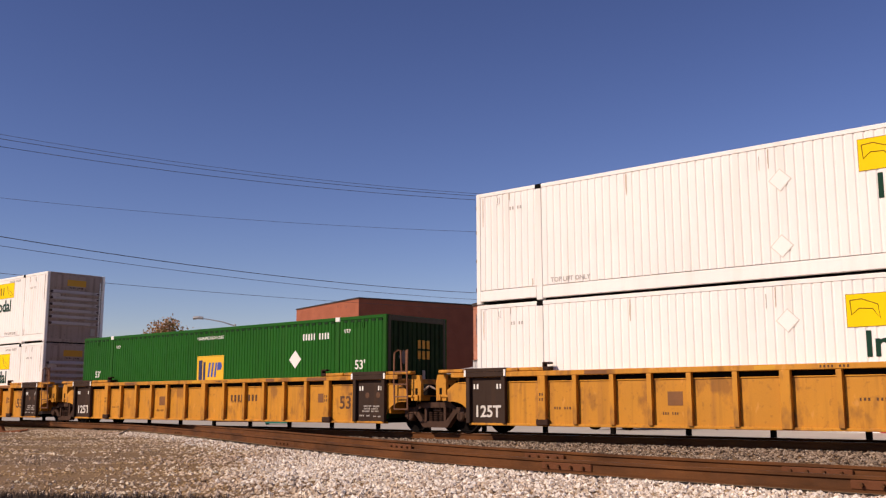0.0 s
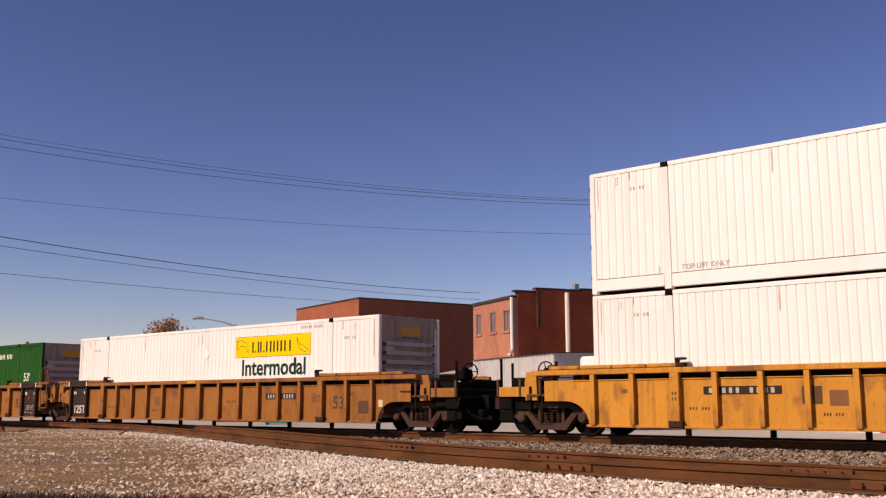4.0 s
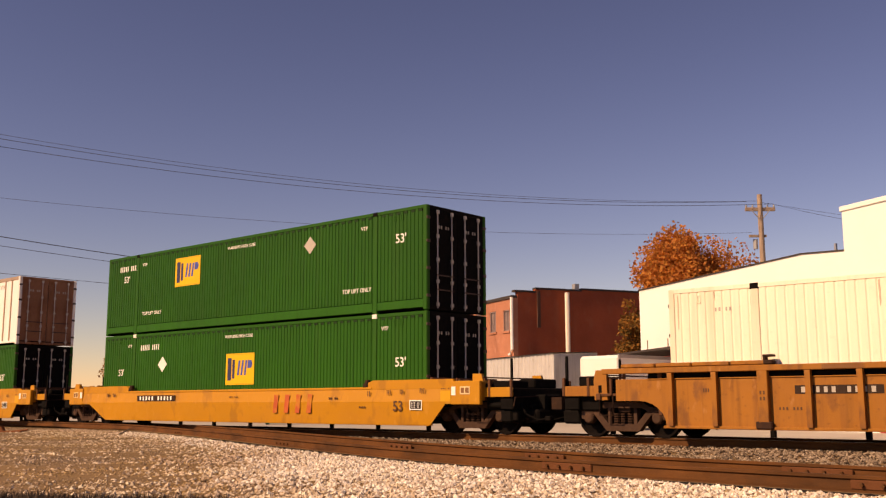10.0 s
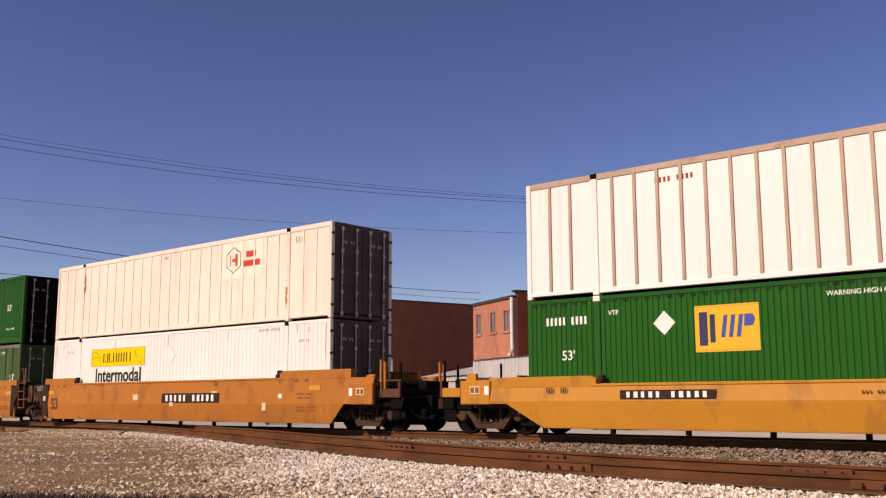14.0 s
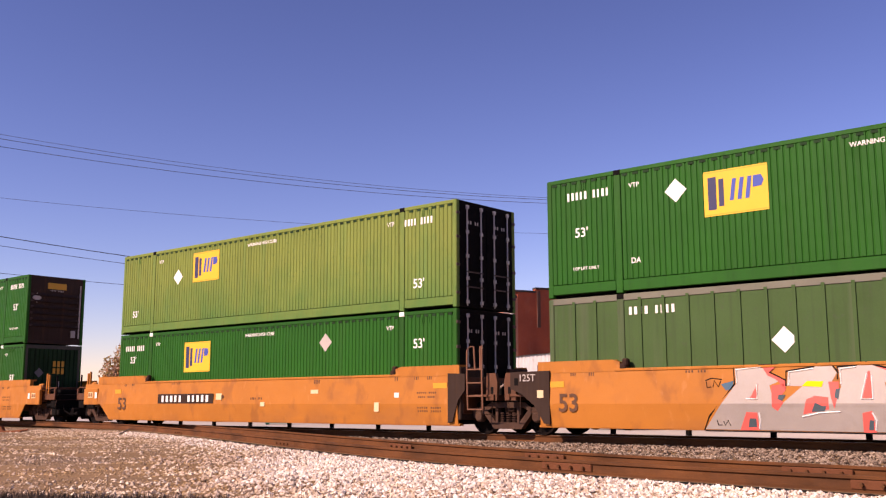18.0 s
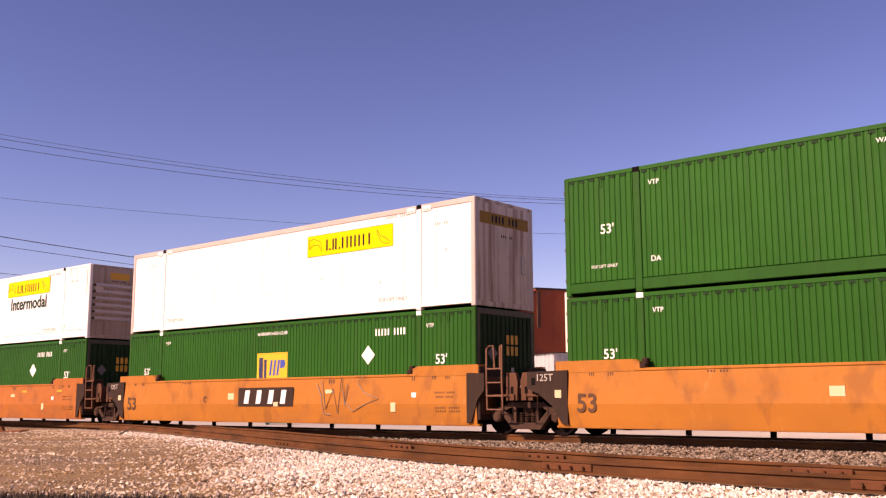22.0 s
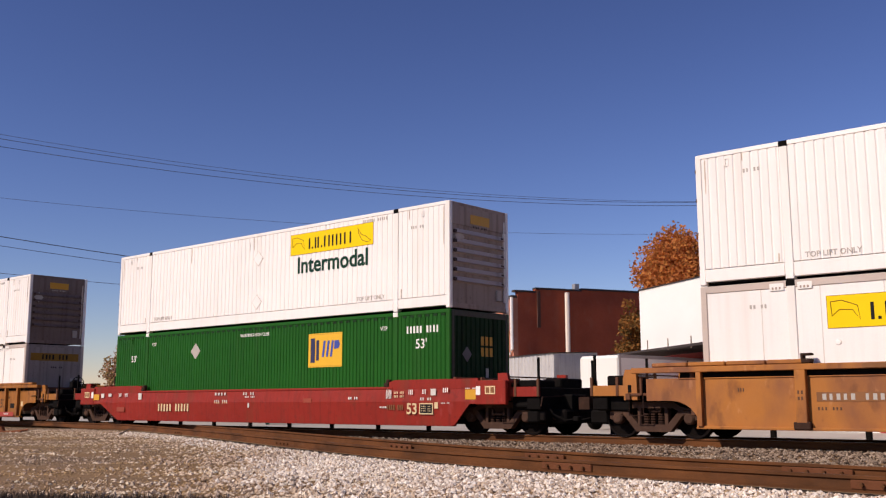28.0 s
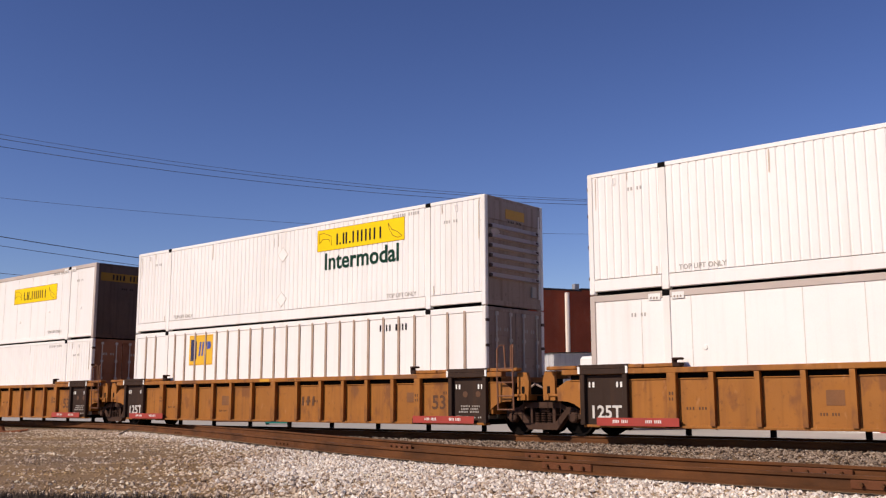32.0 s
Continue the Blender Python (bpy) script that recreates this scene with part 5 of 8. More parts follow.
    red_edge((0.17, 0.52), (0.27, 0.78), (0.45, 1.04), (0.5, 0.55))
    red_edge((1.28, 0.51), (1.53, 1.1), (1.58, 0.78), (1.6, 0.58))
    gap((-3.08, 0.28), (-3.04, 0.46), (-2.9, 0.46), (-2.9, 0.29))
    gap((-1.76, 0.6), (-1.68, 0.78), (-1.54, 0.71), (-1.46, 0.71), (-1.51, 0.61))
    gap((0.33, 0.57), (0.41, 0.77), (0.47, 0.57))
    gap((1.46, 0.56), (1.54, 0.76), (1.6, 0.59))
    gap((-2.43, 0.85), (-2.4, 0.94), (-2.26, 0.93), (-2.34, 0.81))
    gap((-1.3, 0.88), (-1.27, 1.04), (-1.19, 1.05), (-1.23, 0.84))
    gap((0.92, 0.92), (0.95, 1.05), (1.04, 1.04), (1.0, 0.91))
    gap((-0.71, 0.26), (-0.68, 0.45), (-0.6, 0.44), (-0.62, 0.26))
    blue((2.17, 1.27), (2.35, 1.25), (2.39, 1.14), (2.26, 0.96), (2.15, 1.01))
    blue((2.06, 0.88), (2.23, 0.92), (2.2, 0.75), (2.08, 0.78))
    blue((2.75, 0.7), (2.91, 0.92), (3.16, 0.95), (3.05, 0.8))
    blue((-3.63, 1.16), (-3.35, 1.23), (-3.39, 1.05), (-3.52, 1.03))
    yellow((-1.93, 1.1), (-1.82, 1.2), (-1.5, 1.19), (-1.54, 1.08))
    yellow((1.47, 1.15), (1.9, 1.2), (1.87, 1.09), (1.5, 1.08))
    light((-3.28, 1.17), (-3.29, 1.45), (-2.75, 1.5))
    light((-3.09, 0.85), (-2.85, 0.85), (-2.85, 1.15))
    light((-1.95, 0.5), (-1.58, 0.58), (-1.21, 0.6))
    light((-2.18, 1.13), (-2.18, 1.38), (-1.68, 1.44))
    light((-0.68, 1.32), (-0.8, 0.84), (-0.58, 0.84), (-0.59, 1.29))
    light((-1.17, 1.13), (-1.17, 1.42), (-0.88, 1.45))
    light((-0.62, 0.59), (-0.55, 0.44), (-0.58, 0.26))
    light((0.15, 0.45), (0.5, 0.54), (0.5, 0.9))
    light((0.01, 1.12), (0.01, 1.32), (0.46, 1.41))
    light((1.28, 0.46), (1.6, 0.56), (1.59, 0.78))
    light((-0.23, 0.71), (0.27, 1.09))
    light((0.9, 0.71), (1.29, 1.08))
    light((1.09, 1.21), (1.14, 1.39), (1.59, 1.49))
    light((2.16, 0.5), (2.58, 0.54))
    light((2.24, 0.61), (2.42, 1.13), (2.58, 1.47))
    light((-2.83, 0.58), (-2.81, 0.42), (-2.85, 0.25))
    outline((-4.05, 0.22), (-3.92, 0.5), (-3.33, 1.16), (-3.35, 1.5), (-2.75, 1.54), (-2.39, 1.54), (-2.58, 1.39), (-2.25, 1.22))
    outline((-2.25, 1.11), (-2.24, 1.4), (-1.68, 1.48), (-1.65, 1.54), (-1.33, 1.51), (-1.21, 1.35))
    outline((-1.23, 1.23), (-1.23, 1.46), (-0.88, 1.49), (-0.68, 1.54), (-0.51, 1.48), (-0.15, 1.38), (-0.03, 1.12))
    outline((-0.04, 1.35), (0.43, 1.43), (0.45, 1.53), (0.77, 1.5), (1.05, 1.4), (1.07, 1.21))
    outline((1.07, 1.21), (1.11, 1.42), (1.59, 1.52), (1.85, 1.51), (1.85, 1.37), (2.09, 1.29), (2.19, 0.96))
    outline((2.21, 0.6), (2.39, 1.14), (2.56, 1.51), (3.05, 1.51), (3.25, 1.3), (3.26, 0.95), (2.92, 0.95), (2.7, 0.68), (2.7, 0.52), (2.76, 0.46), (2.75, 0.2))
    outline((-4.03, 0.2), (2.6, 0.2))
    scribble((3.3, 1.35), (3.38, 1.38), (3.36, 1.24), (3.28, 1.25), (3.31, 1.34))
    scribble((3.39, 1.26), (3.45, 1.19), (3.48, 1.3), (3.53, 1.2), (3.57, 1.32))
    scribble((3.58, 1.19), (3.63, 1.3), (3.68, 1.19), (3.76, 1.34))
    scribble((3.76, 1.25), (3.85, 1.27), (3.79, 1.19), (3.89, 1.2))
    scribble((3.91, 1.19), (3.93, 1.31), (4.02, 1.29), (3.95, 1.23), (4.06, 1.18))
    scribble((3.45, 1.15), (3.47, 1.06), (3.53, 1.13), (3.56, 1.05))
    scribble((3.59, 1.15), (3.71, 1.16))
    scribble((3.66, 1.15), (3.65, 1.05))
    scribble((3.76, 1.14), (3.76, 1.04), (3.86, 1.06))
    scribble((3.89, 1.13), (3.99, 1.15))
    scribble((3.58, 1.02), (3.76, 1.05))
    scribble((-3.98, 1.24), (-3.84, 1.29), (-3.61, 1.26))
    scribble((-3.96, 1.22), (-3.94, 1.09), (-3.85, 1.11))
    scribble((-3.81, 1.1), (-3.78, 1.24), (-3.69, 1.11), (-3.63, 1.23))
    scribble((-3.75, 0.42), (-3.73, 0.32), (-3.64, 0.32))
    scribble((-3.61, 0.4), (-3.58, 0.31), (-3.51, 0.42), (-3.46, 0.31))
    part("lettering", text_mesh("2F", 0.24, M_INK), M_INK, car, "small black sprayed letters", at=pose(2.79, skin(1.2, 0.012), 1.33))


def scrawl(car, fy):
    """A thin white sprayed outline."""
    for pts in ([(2.5, 1.45), (2.7, 0.6), (3.0, 1.2), (3.2, 0.5), (3.35, 1.5), (3.5, 0.7)], [(3.6, 1.3), (3.5, 0.8), (3.8, 0.55), (4.3, 0.75), (4.8, 0.9), (4.3, 1.05), (4.0, 1.35), (4.2, 1.5)], [(2.3, 1.35), (2.5, 1.0), (2.6, 0.5), (2.9, 0.45)]):
        part("scrawl", Geo().tube([(x, fy - 0.004, z) for x, z in pts], 0.012, 4), M_GREYSPRAY, car, "thin sprayed scrawl")


M_REDSPRAY = material("red_spray", (0.66, 0.10, 0.075), 0.6, vary=0.15)
M_GREYSPRAY = material("silver_spray", (0.37, 0.325, 0.28), 0.5, metal=0.4, vary=0.12, stain=(0.28, 0.24, 0.20), stain_amount=0.5)
M_TEALSPRAY = material("dark_teal_spray", (0.05, 0.075, 0.085), 0.6, vary=0.2)
M_BLUESPRAY = material("blue_spray", (0.05, 0.115, 0.17), 0.6, vary=0.25, grain=5, stain=(0.28, 0.14, 0.06), stain_amount=0.3)


def decal(car, kind, a, fy, rng):
    """Marks on a car's side."""
    if kind == "word":
        body, x, z, size, ink = a
        part("lettering", text_mesh(body, size, ink, weight=0.02), ink, car, "painted lettering", at=pose(x, fy - 0.002, z))
    elif kind == "plate":
        x0, x1, z0, z1, back, ink, n = a
        p = part("number_plate", Geo().box(x0, x1, fy - 0.003, fy + 0.002, z0, z1), back, car, "dark plate with pale bars")
        tagged(part("stencil", bars((x1 - x0) * 0.88, (z1 - z0) * 0.66, n, rng), ink, p, at=pose((x0 + x1) / 2, fy - 0.004, (z0 + z1) / 2)), kind="stuff")
    elif kind == "patch":
        x0, x1, z0, z1, ink = a
        part("label", Geo().box(x0, x1, fy - 0.003, fy + 0.002, z0, z1), ink, car, "small stuck-on label")
    elif kind == "frame":
        x0, x1, z0, z1, edge, ink = a
        p = part("label", Geo().box(x0, x1, fy - 0.003, fy + 0.002, z0, z1), edge, car, "black label in a white frame")
        part("label_field", Geo().box(x0 + 0.03, x1 - 0.03, fy - 0.006, fy - 0.003, z0 + 0.03, z1 - 0.03), ink, p)
        for i in range(3):
            tagged(part("stencil", bars((x1 - x0) * 0.7, 0.025, 6, rng), edge, p, at=pose((x0 + x1) / 2, fy - 0.007, z0 + (z1 - z0) * (0.3 + 0.2 * i))), kind="stuff")
    elif kind == "bars":
        x, z, w, h, n, ink = a
        tagged(part("stencil", bars(w, h, n, rng), ink, car, at=pose(x, fy, z)), kind="stuff")
    elif kind == "mark":
        x0, x1, z0, z1, ink = a
        w = (x1 - x0) / 3
        fy -= 0.004
        for i in range(4):
            q = x0 + 0.78 * i * w
            part("emblem", Geo().prism([(q + 0.12 * w, z0), (q + 0.42 * w, z0), (q + 0.52 * w, z1), (q + 0.22 * w, z1)], fy - 0.004, fy), ink, car, "slanted emblem stroke")


def smooth_well(name, label, mat, ends, marks, seed, low=True, dark_ends=(False, False)):
    """A well car with plain folded sides. low: the stand-alone kind with a lower side."""
    rng = random.Random(seed)
    car = thing(name, label, "well car", "cars of the train")
    z0, zf, zt, zc = (0.22, 0.82, 1.17, 1.40) if low else (0.23, 0.76, 1.50, 1.75)
    xe = [8.3 if e == "joint" else 10.05 for e in ends]

    def py(z):
        if z <= zf:
            return -1.465 - 0.055 * (z - z0) / (zf - z0)
        return -1.52 + 0.05 * (z - zf) / (zt - zf)

    def sheet():
        g = Geo()
        levels = [z0, 0.5, 0.76, 0.7601, max(zf, 0.79), zt]
        rows = []
        for z in levels:
            row = []
            for sx, e in ((-1, xe[0]), (1, xe[1])):
                if e < 9:
                    x = 8.25
                else:
                    foot, run = (7.6, 1.0) if low and sx < 0 else (8.35, 0.55)
                    x = foot + run * (z - z0) / (0.76 - z0) if z <= 0.76 else 10.05
                row.append((sx * x, py(z), z))
            rows.append(row)
        for a, b in zip(rows, rows[1:]):
            g.add([a[0], a[1], b[1], b[0]], [(0, 1, 2, 3)])
            g.add([(x, y + 0.03, z) for x, y, z in (a[0], a[1], b[1], b[0])], [(3, 2, 1, 0)])
        for i in (0, 1):
            ring = [r[i] for r in rows]
            for p, q in zip(ring, ring[1:]):
                g.add([p, q, (q[0], q[1] + 0.03, q[2]), (p[0], p[1] + 0.03, p[2])], [(0, 1, 2, 3)])
        p, q = rows[0]
        g.add([p, q, (q[0], q[1] + 0.03, q[2]), (p[0], p[1] + 0.03, p[2])], [(0, 1, 2, 3)])
        return g
    for y in (1, -1):
        flip = Matrix.Diagonal((1, y, 1, 1))
        part("side_sheet", sheet, mat, car, at=flip, key=("smooth_sheet", low, xe[0], xe[1]))
        part("top_chord", lambda: Geo().box(-6.2, 6.2, -1.49, -1.33, zt - 0.02, zt + 0.05, 0.015), mat, car, at=flip, key=("smooth_chord", low))
        part("bottom_sill", lambda: Geo().box(-7.55 if low else -8.3, 8.3, -1.46, -1.30, z0 - 0.03, z0 + 0.03, 0.01), mat, car, at=flip, key=("smooth_sill", low))
        for i, s in enumerate((-1, 1)):
            top_end = 9.15 if ends[i] != "joint" else 8.3
            def cap():
                g = Geo().prism([(6.05, zt - 0.02), (top_end, zt - 0.02), (top_end, zc), (6.25, zc), (6.05, zc - 0.06)], -1.48, -1.34)
                g.box(6.2, top_end, -1.34, -1.2, zc - 0.06, zc, 0.01)
                return g
            part("guide_cover", cap, mat, car, at=flip if s > 0 else flip @ Matrix.Diagonal((-1, 1, 1, 1)), key=("smooth_cap", low, top_end))
            part("lock_bracket", lambda: Geo().box(-0.12, 0.06, -1.49, -1.34, zt + 0.02, zt + 0.16, 0.03).box(-0.05, 0.1, -1.49, -1.34, zt + 0.1, zc + 0.02, 0.03), M_TRUCK, car, "rusty lock bracket", at=flip @ pose(s * 5.95, 0, 0), key=("smooth_lock", low))
            if ends[i] != "joint":
                part("end_box", lambda: Geo().box(9.1, 10.06, -1.53, -1.40, 0.74, 1.34, 0.02).box(9.1, 10.06, -1.4, -1.1, 1.28, 1.34, 0.01), mat, car, at=flip if s > 0 else flip @ Matrix.Diagonal((-1, 1, 1, 1)), key=("end_box", low))
                part("end_label", lambda: Geo().box(9.13, 9.27, -1.54, -1.53, 0.98, 1.2), M_WHITEINK, car, "small white label", at=flip if s > 0 else flip @ Matrix.Diagonal((-1, 1, 1, 1)), key="end_label")
                part("end_placard", lambda: Geo().box(9.42, 9.74, -1.54, -1.53, 1.0, 1.2), M_PALEPATCH, car, "pale framed label with dark fields", at=flip if s > 0 else flip @ Matrix.Diagonal((-1, 1, 1, 1)), key="end_placard")
                for q in (9.45, 9.60):
                    part("label_field", lambda: Geo().box(0, 0.11, -1.544, -1.538, 1.03, 1.17), M_FADED, car, at=(flip if s > 0 else flip @ Matrix.Diagonal((-1, 1, 1, 1))) @ pose(q, 0, 0), key="label_field")
            else:
                def panel():
                    if s > 0:
                        return Geo().prism([(7.95, 0.28), (8.10, 0.30), (8.30, 0.86), (8.52, 1.10), (8.52, 1.52), (7.95, 1.54)], -1.50, -1.44).box(8.2, 8.34, -1.44, -0.6, 0.35, zc - 0.05, 0.02)
                    return Geo().prism([(7.95, 0.28), (8.12, 0.30), (8.40, 0.72), (8.78, 1.0), (9.1, 1.12), (9.1, 1.52), (7.95, 1.54)], -1.50, -1.44).box(9.02, 9.1, -1.44, -0.6, 1.12, 1.52).box(8.2, 8.34, -1.44, -0.6, 0.35, zc - 0.05, 0.02)
                ep = part("end_panel", panel, M_BLACKPANEL, car, "dark painted end panel", at=flip @ pose(0, -0.03, 0) if s > 0 else flip @ Matrix.Diagonal((-1, 1, 1, 1)) @ pose(0, -0.03, 0), key=("smooth_end_panel", s))
                if s < 0:
                    part("panel_hole", lambda: Geo().box(8.86, 8.98, -1.506, -1.49, 1.2, 1.38, 0.02), M_DARK, ep, key="panel_hole")
                if s < 0:
                    part("reflector", lambda: Geo().box(8.12, 8.30, -1.506, -1.49, 0.9, 1.08), M_PALEPATCH, ep, "pale reflective patch", key="panel_reflector")
                if y > 0 and s < 0:
                    part("lettering", text_mesh("125T", 0.24, M_GREYINK), M_GREYINK, car, "white lettering", at=pose(-8.6, -1.536, 1.37))
    part("well_floor", lambda: Geo().box(-8.3, 8.3, -1.34, 1.34, 0.24, 0.30).box(-8.1, -7.6, -1.3, 1.3, 0.3, 0.34).box(7.6, 8.1, -1.3, 1.3, 0.3, 0.34), M_DARK, car, key="smooth_floor")
    for kind, *a in marks:
        decal(car, kind, a, py(zf) - 0.004 if not low else -1.525, rng)
    ink = M_WHITEINK if mat is M_RED else M_RUSTINK
    if low:
        for x, z, w, h, n in ((4.7, 0.92, 0.4, 0.07, 5), (0.1, 0.98, 0.5, 0.05, 7), (6.14, 1.04, 0.13, 0.14, 2), (6.9, 1.07, 0.17, 0.13, 3), (7.38, 1.08, 0.15, 0.12, 3), (8.12, 1.11, 0.2, 0.12, 3), (-6.9, 1.08, 0.2, 0.12, 3), (-7.3, 1.08, 0.2, 0.12, 3), (8.98, 1.15, 0.42, 0.03, 7), (5.88, 0.67, 0.28, 0.05, 4)):
            tagged(part("stencil", bars(w, h, n, rng), ink, car, at=pose(x, -1.533, z)), kind="stuff")
    else:
        for x, z, w, h, n in ((6.08, 1.44, 0.15, 0.2, 2), (6.82, 1.46, 0.17, 0.14, 3), (7.28, 1.46, 0.17, 0.14, 3), (-6.8, 1.46, 0.17, 0.14, 3), (-7.3, 1.46, 0.17, 0.14, 3), (7.2, 1.05, 0.7, 0.05, 10), (7.2, 0.94, 0.6, 0.05, 9), (7.3, 0.66, 0.85, 0.05, 11), (7.3, 0.57, 0.85, 0.05, 11), (0.15, 0.93, 0.6, 0.07, 8), (-4.2, 1.44, 0.5, 0.05, 7), (2.9, 1.40, 0.28, 0.12, 3)):
            tagged(part("stencil", bars(w, h, n, rng), M_RUSTINK, car, at=pose(x, py(z) - 0.003, z)), kind="stuff")
        row = ((7.42, 7.9, 1.16, 1.30, M_CHORDPATCH), (-7.95, -7.55, 1.14, 1.28, M_CHORDPATCH)) if seed < 12 else ()
        if seed == 14:
            row = tuple((x - 0.2, x + 0.2, 1.23, 1.32, M_CHORDPATCH) for x in (-5.48, -2.18, 0.89, 3.76, 6.6))
        plain = seed == 10
        for x0, x1, za, zb, tone in row + ((6.04, 6.2, 0.93, 1.06, M_WHITEINK),) + (((6.3, 6.46, 0.9, 0.99, M_WHITEINK), (6.52, 6.7, 0.9, 1.0, M_WHITEINK)) if plain else ((5.28, 5.46, 0.55, 0.80, M_PALEPATCH), (2.65, 2.98, 1.06, 1.17, M_PALEPATCH), (0.37, 0.57, 0.69, 0.82, M_PALEPATCH), (-1.9, -1.6, 0.9, 1.1, M_PALEPATCH))):
            part("label", Geo().box(x0, x1, py((za + zb) / 2) - 0.012, py((za + zb) / 2) + 0.01, za, zb), tone, car, "small reflective patch")
    gear = mat if low else M_GEAR
    for sx, e in ((-1, ends[0]), (1, ends[1])):
        if e != "joint" and not low:
            for k in (-1, 1):
                for x, h in ((10.12, 1.98), (10.28, 1.92)):
                    part("end_stanchion", lambda: Geo().box(-0.035, 0.035, -0.035, 0.035, 0.93, h, 0.008), mat, car, "tall orange stanchion", at=pose(sx * x, k * 1.25, 0), key=("end_stanchion", h))
                part("stanchion_bar", lambda: Geo().box(-0.5, 0.5, -0.02, 0.02, 1.38, 1.42), M_GEAR, car, at=pose(sx * 10.4, k * 1.25, 0), key="stanchion_bar")
                part("deck_bracket", lambda: Geo().box(-0.12, 0.12, -0.06, 0.06, 1.34, 1.56, 0.02).box(-0.05, 0.2, -0.04, 0.04, 1.5, 1.58, 0.02), mat, car, at=pose(sx * 9.75, k * 1.3, 0), key="deck_bracket")
    end_gear(car, -1, gear, ends[0])
    end_gear(car, 1, gear, ends[1])
    return car


# ---------------------------------------------------------------- the train
def travel(t):
    """Metres that the train has rolled by t seconds."""
    return 10.5289 * t + 0.0062033 * t * t


TRAIN = []


def put(ob, x, z):
    TRAIN.append((ob, x, z))
    ob.matrix_basis = pose(x, 0, z)


Z1, Z2 = 0.35, 3.275
YEL, GRN = "yellow", "green"
WORD53 = ("word", "53", 6.60, 0.78, 0.50, M_RUSTINK)


def jb(x, z, label="white corrugated container with a yellow emblem panel", mat=None, lx=3.42, end="slat", end_mat=None, seed=1):
    # The end is greyer than the white sides to stand in for shade.
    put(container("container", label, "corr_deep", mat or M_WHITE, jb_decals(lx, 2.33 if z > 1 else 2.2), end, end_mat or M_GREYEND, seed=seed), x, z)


def jb_plate(x, z, lx=3.37, end="plain", seed=2, lz=2.25, end_mat=None):
    d = [q for q in jb_decals(lx, lz, words=False)]
    d[1], d[2] = ("word", "TOP LIFT ONLY", 5.1, 0.36, 0.16, M_GREYINK), ("word", "TOP LIFT ONLY", -5.3, 0.36, 0.16, M_GREYINK)
    d = [q for q in d if q[0] not in ("holder", "grime")]
    # Plate box ends default to the brown that includes shade.
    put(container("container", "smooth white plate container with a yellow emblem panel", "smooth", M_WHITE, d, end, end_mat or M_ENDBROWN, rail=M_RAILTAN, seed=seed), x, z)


def emp(x, z, logo, dia, num, mat=None, label="green corrugated container with an amber square emblem", end="doors", end_mat=None, toplift=False, seed=3, f53=(6.95, 1.53), f53b=(-6.9, 1.53), dia_ink=None):
    # Green ends default to the green with shade painted in.
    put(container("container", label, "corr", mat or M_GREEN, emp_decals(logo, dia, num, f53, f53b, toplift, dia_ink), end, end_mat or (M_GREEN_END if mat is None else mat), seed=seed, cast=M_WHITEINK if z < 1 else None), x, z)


X = [-7.74, -27.12, -46.47, -69.62, -88.77, -108.2, -131.52, -154.75, -178.02, -197.02, -216.09, -239.62, -258.57, -277.77, -301.19, -324.47, -347.6, -366.87, -385.97]

# three-unit yellow ribbed car
jb(X[0], Z1, lx=3.0, seed=10)
jb(X[0], Z2, seed=11)
emp(X[1], Z1, (-0.01, 1.49), (4.24, 1.74), (5.16, 2.39), end="corr", seed=12, f53=(7.03, 1.5), f53b=(-7.0, 1.5))
jb(X[2], Z1, seed=13)
jb(X[2], Z2, seed=14)
c0 = ribbed_well("well_car", "yellow ribbed well car unit with dark end panel", M_YELLOW, ("joint", "car"), [], 1, (True, False))
c1 = ribbed_well("well_car", "yellow ribbed well car unit with dark end panels", M_YELLOW, ("joint", "joint"), [WORD53, ("bars", 2.0, 0.95, 1.4, 0.2, 8, M_RUSTINK)], 2, (True, True))
c2 = ribbed_well("well_car", "yellow ribbed well car unit with dark number plate", M_YELLOW, ("brake", "joint"), [WORD53, ("plate", -5.3, -3.6, 0.95, 1.12, M_BLACKPANEL, M_GREYINK, 10), ("patch", -3.2, -2.8, 0.75, 1.1, M_RUSTINK)], 3, (False, True))
# brown-stained ribbed car
jb(X[3], Z1, seed=15)
put(container("container", "green corrugated container with a white house emblem", "corr", M_GREEN, [("hub", -0.97, 1.42), ("word", "WARNING HIGH CUBE", -0.05, 2.57, 0.17, M_WHITEINK), ("bars", 4.9, 2.4, 1.3, 0.2, 10, M_WHITEINK), ("word", "53'", 6.9, 1.5, 0.46, M_WHITEINK), ("word", "53'", -6.9, 1.5, 0.42, M_WHITEINK)], "slat", M_GREYEND, seed=16), X[4], Z1)
jb(X[5], Z1, "yellowed white corrugated container with a yellow emblem panel", M_WHITE_OLD, end_mat=M_RUSTDOOR, seed=17)
c3 = ribbed_well("well_car", "dull yellow ribbed well car unit with hand brake", M_YELLOW_DULL, ("joint", "brake"), [WORD53, ("plate", 3.35, 4.75, 0.9, 1.08, M_BLACKPANEL, M_GREYINK, 10), ("patch", 7.4, 7.8, 0.5, 0.85, M_RUSTINK)], 4, (True, False))
c4 = ribbed_well("well_car", "dull yellow ribbed well car unit with dark end panels", M_YELLOW_DULL, ("joint", "joint"), [WORD53, ("mark", 1.2, 2.2, 0.85, 1.15, M_REDFADE)], 5, (True, True))
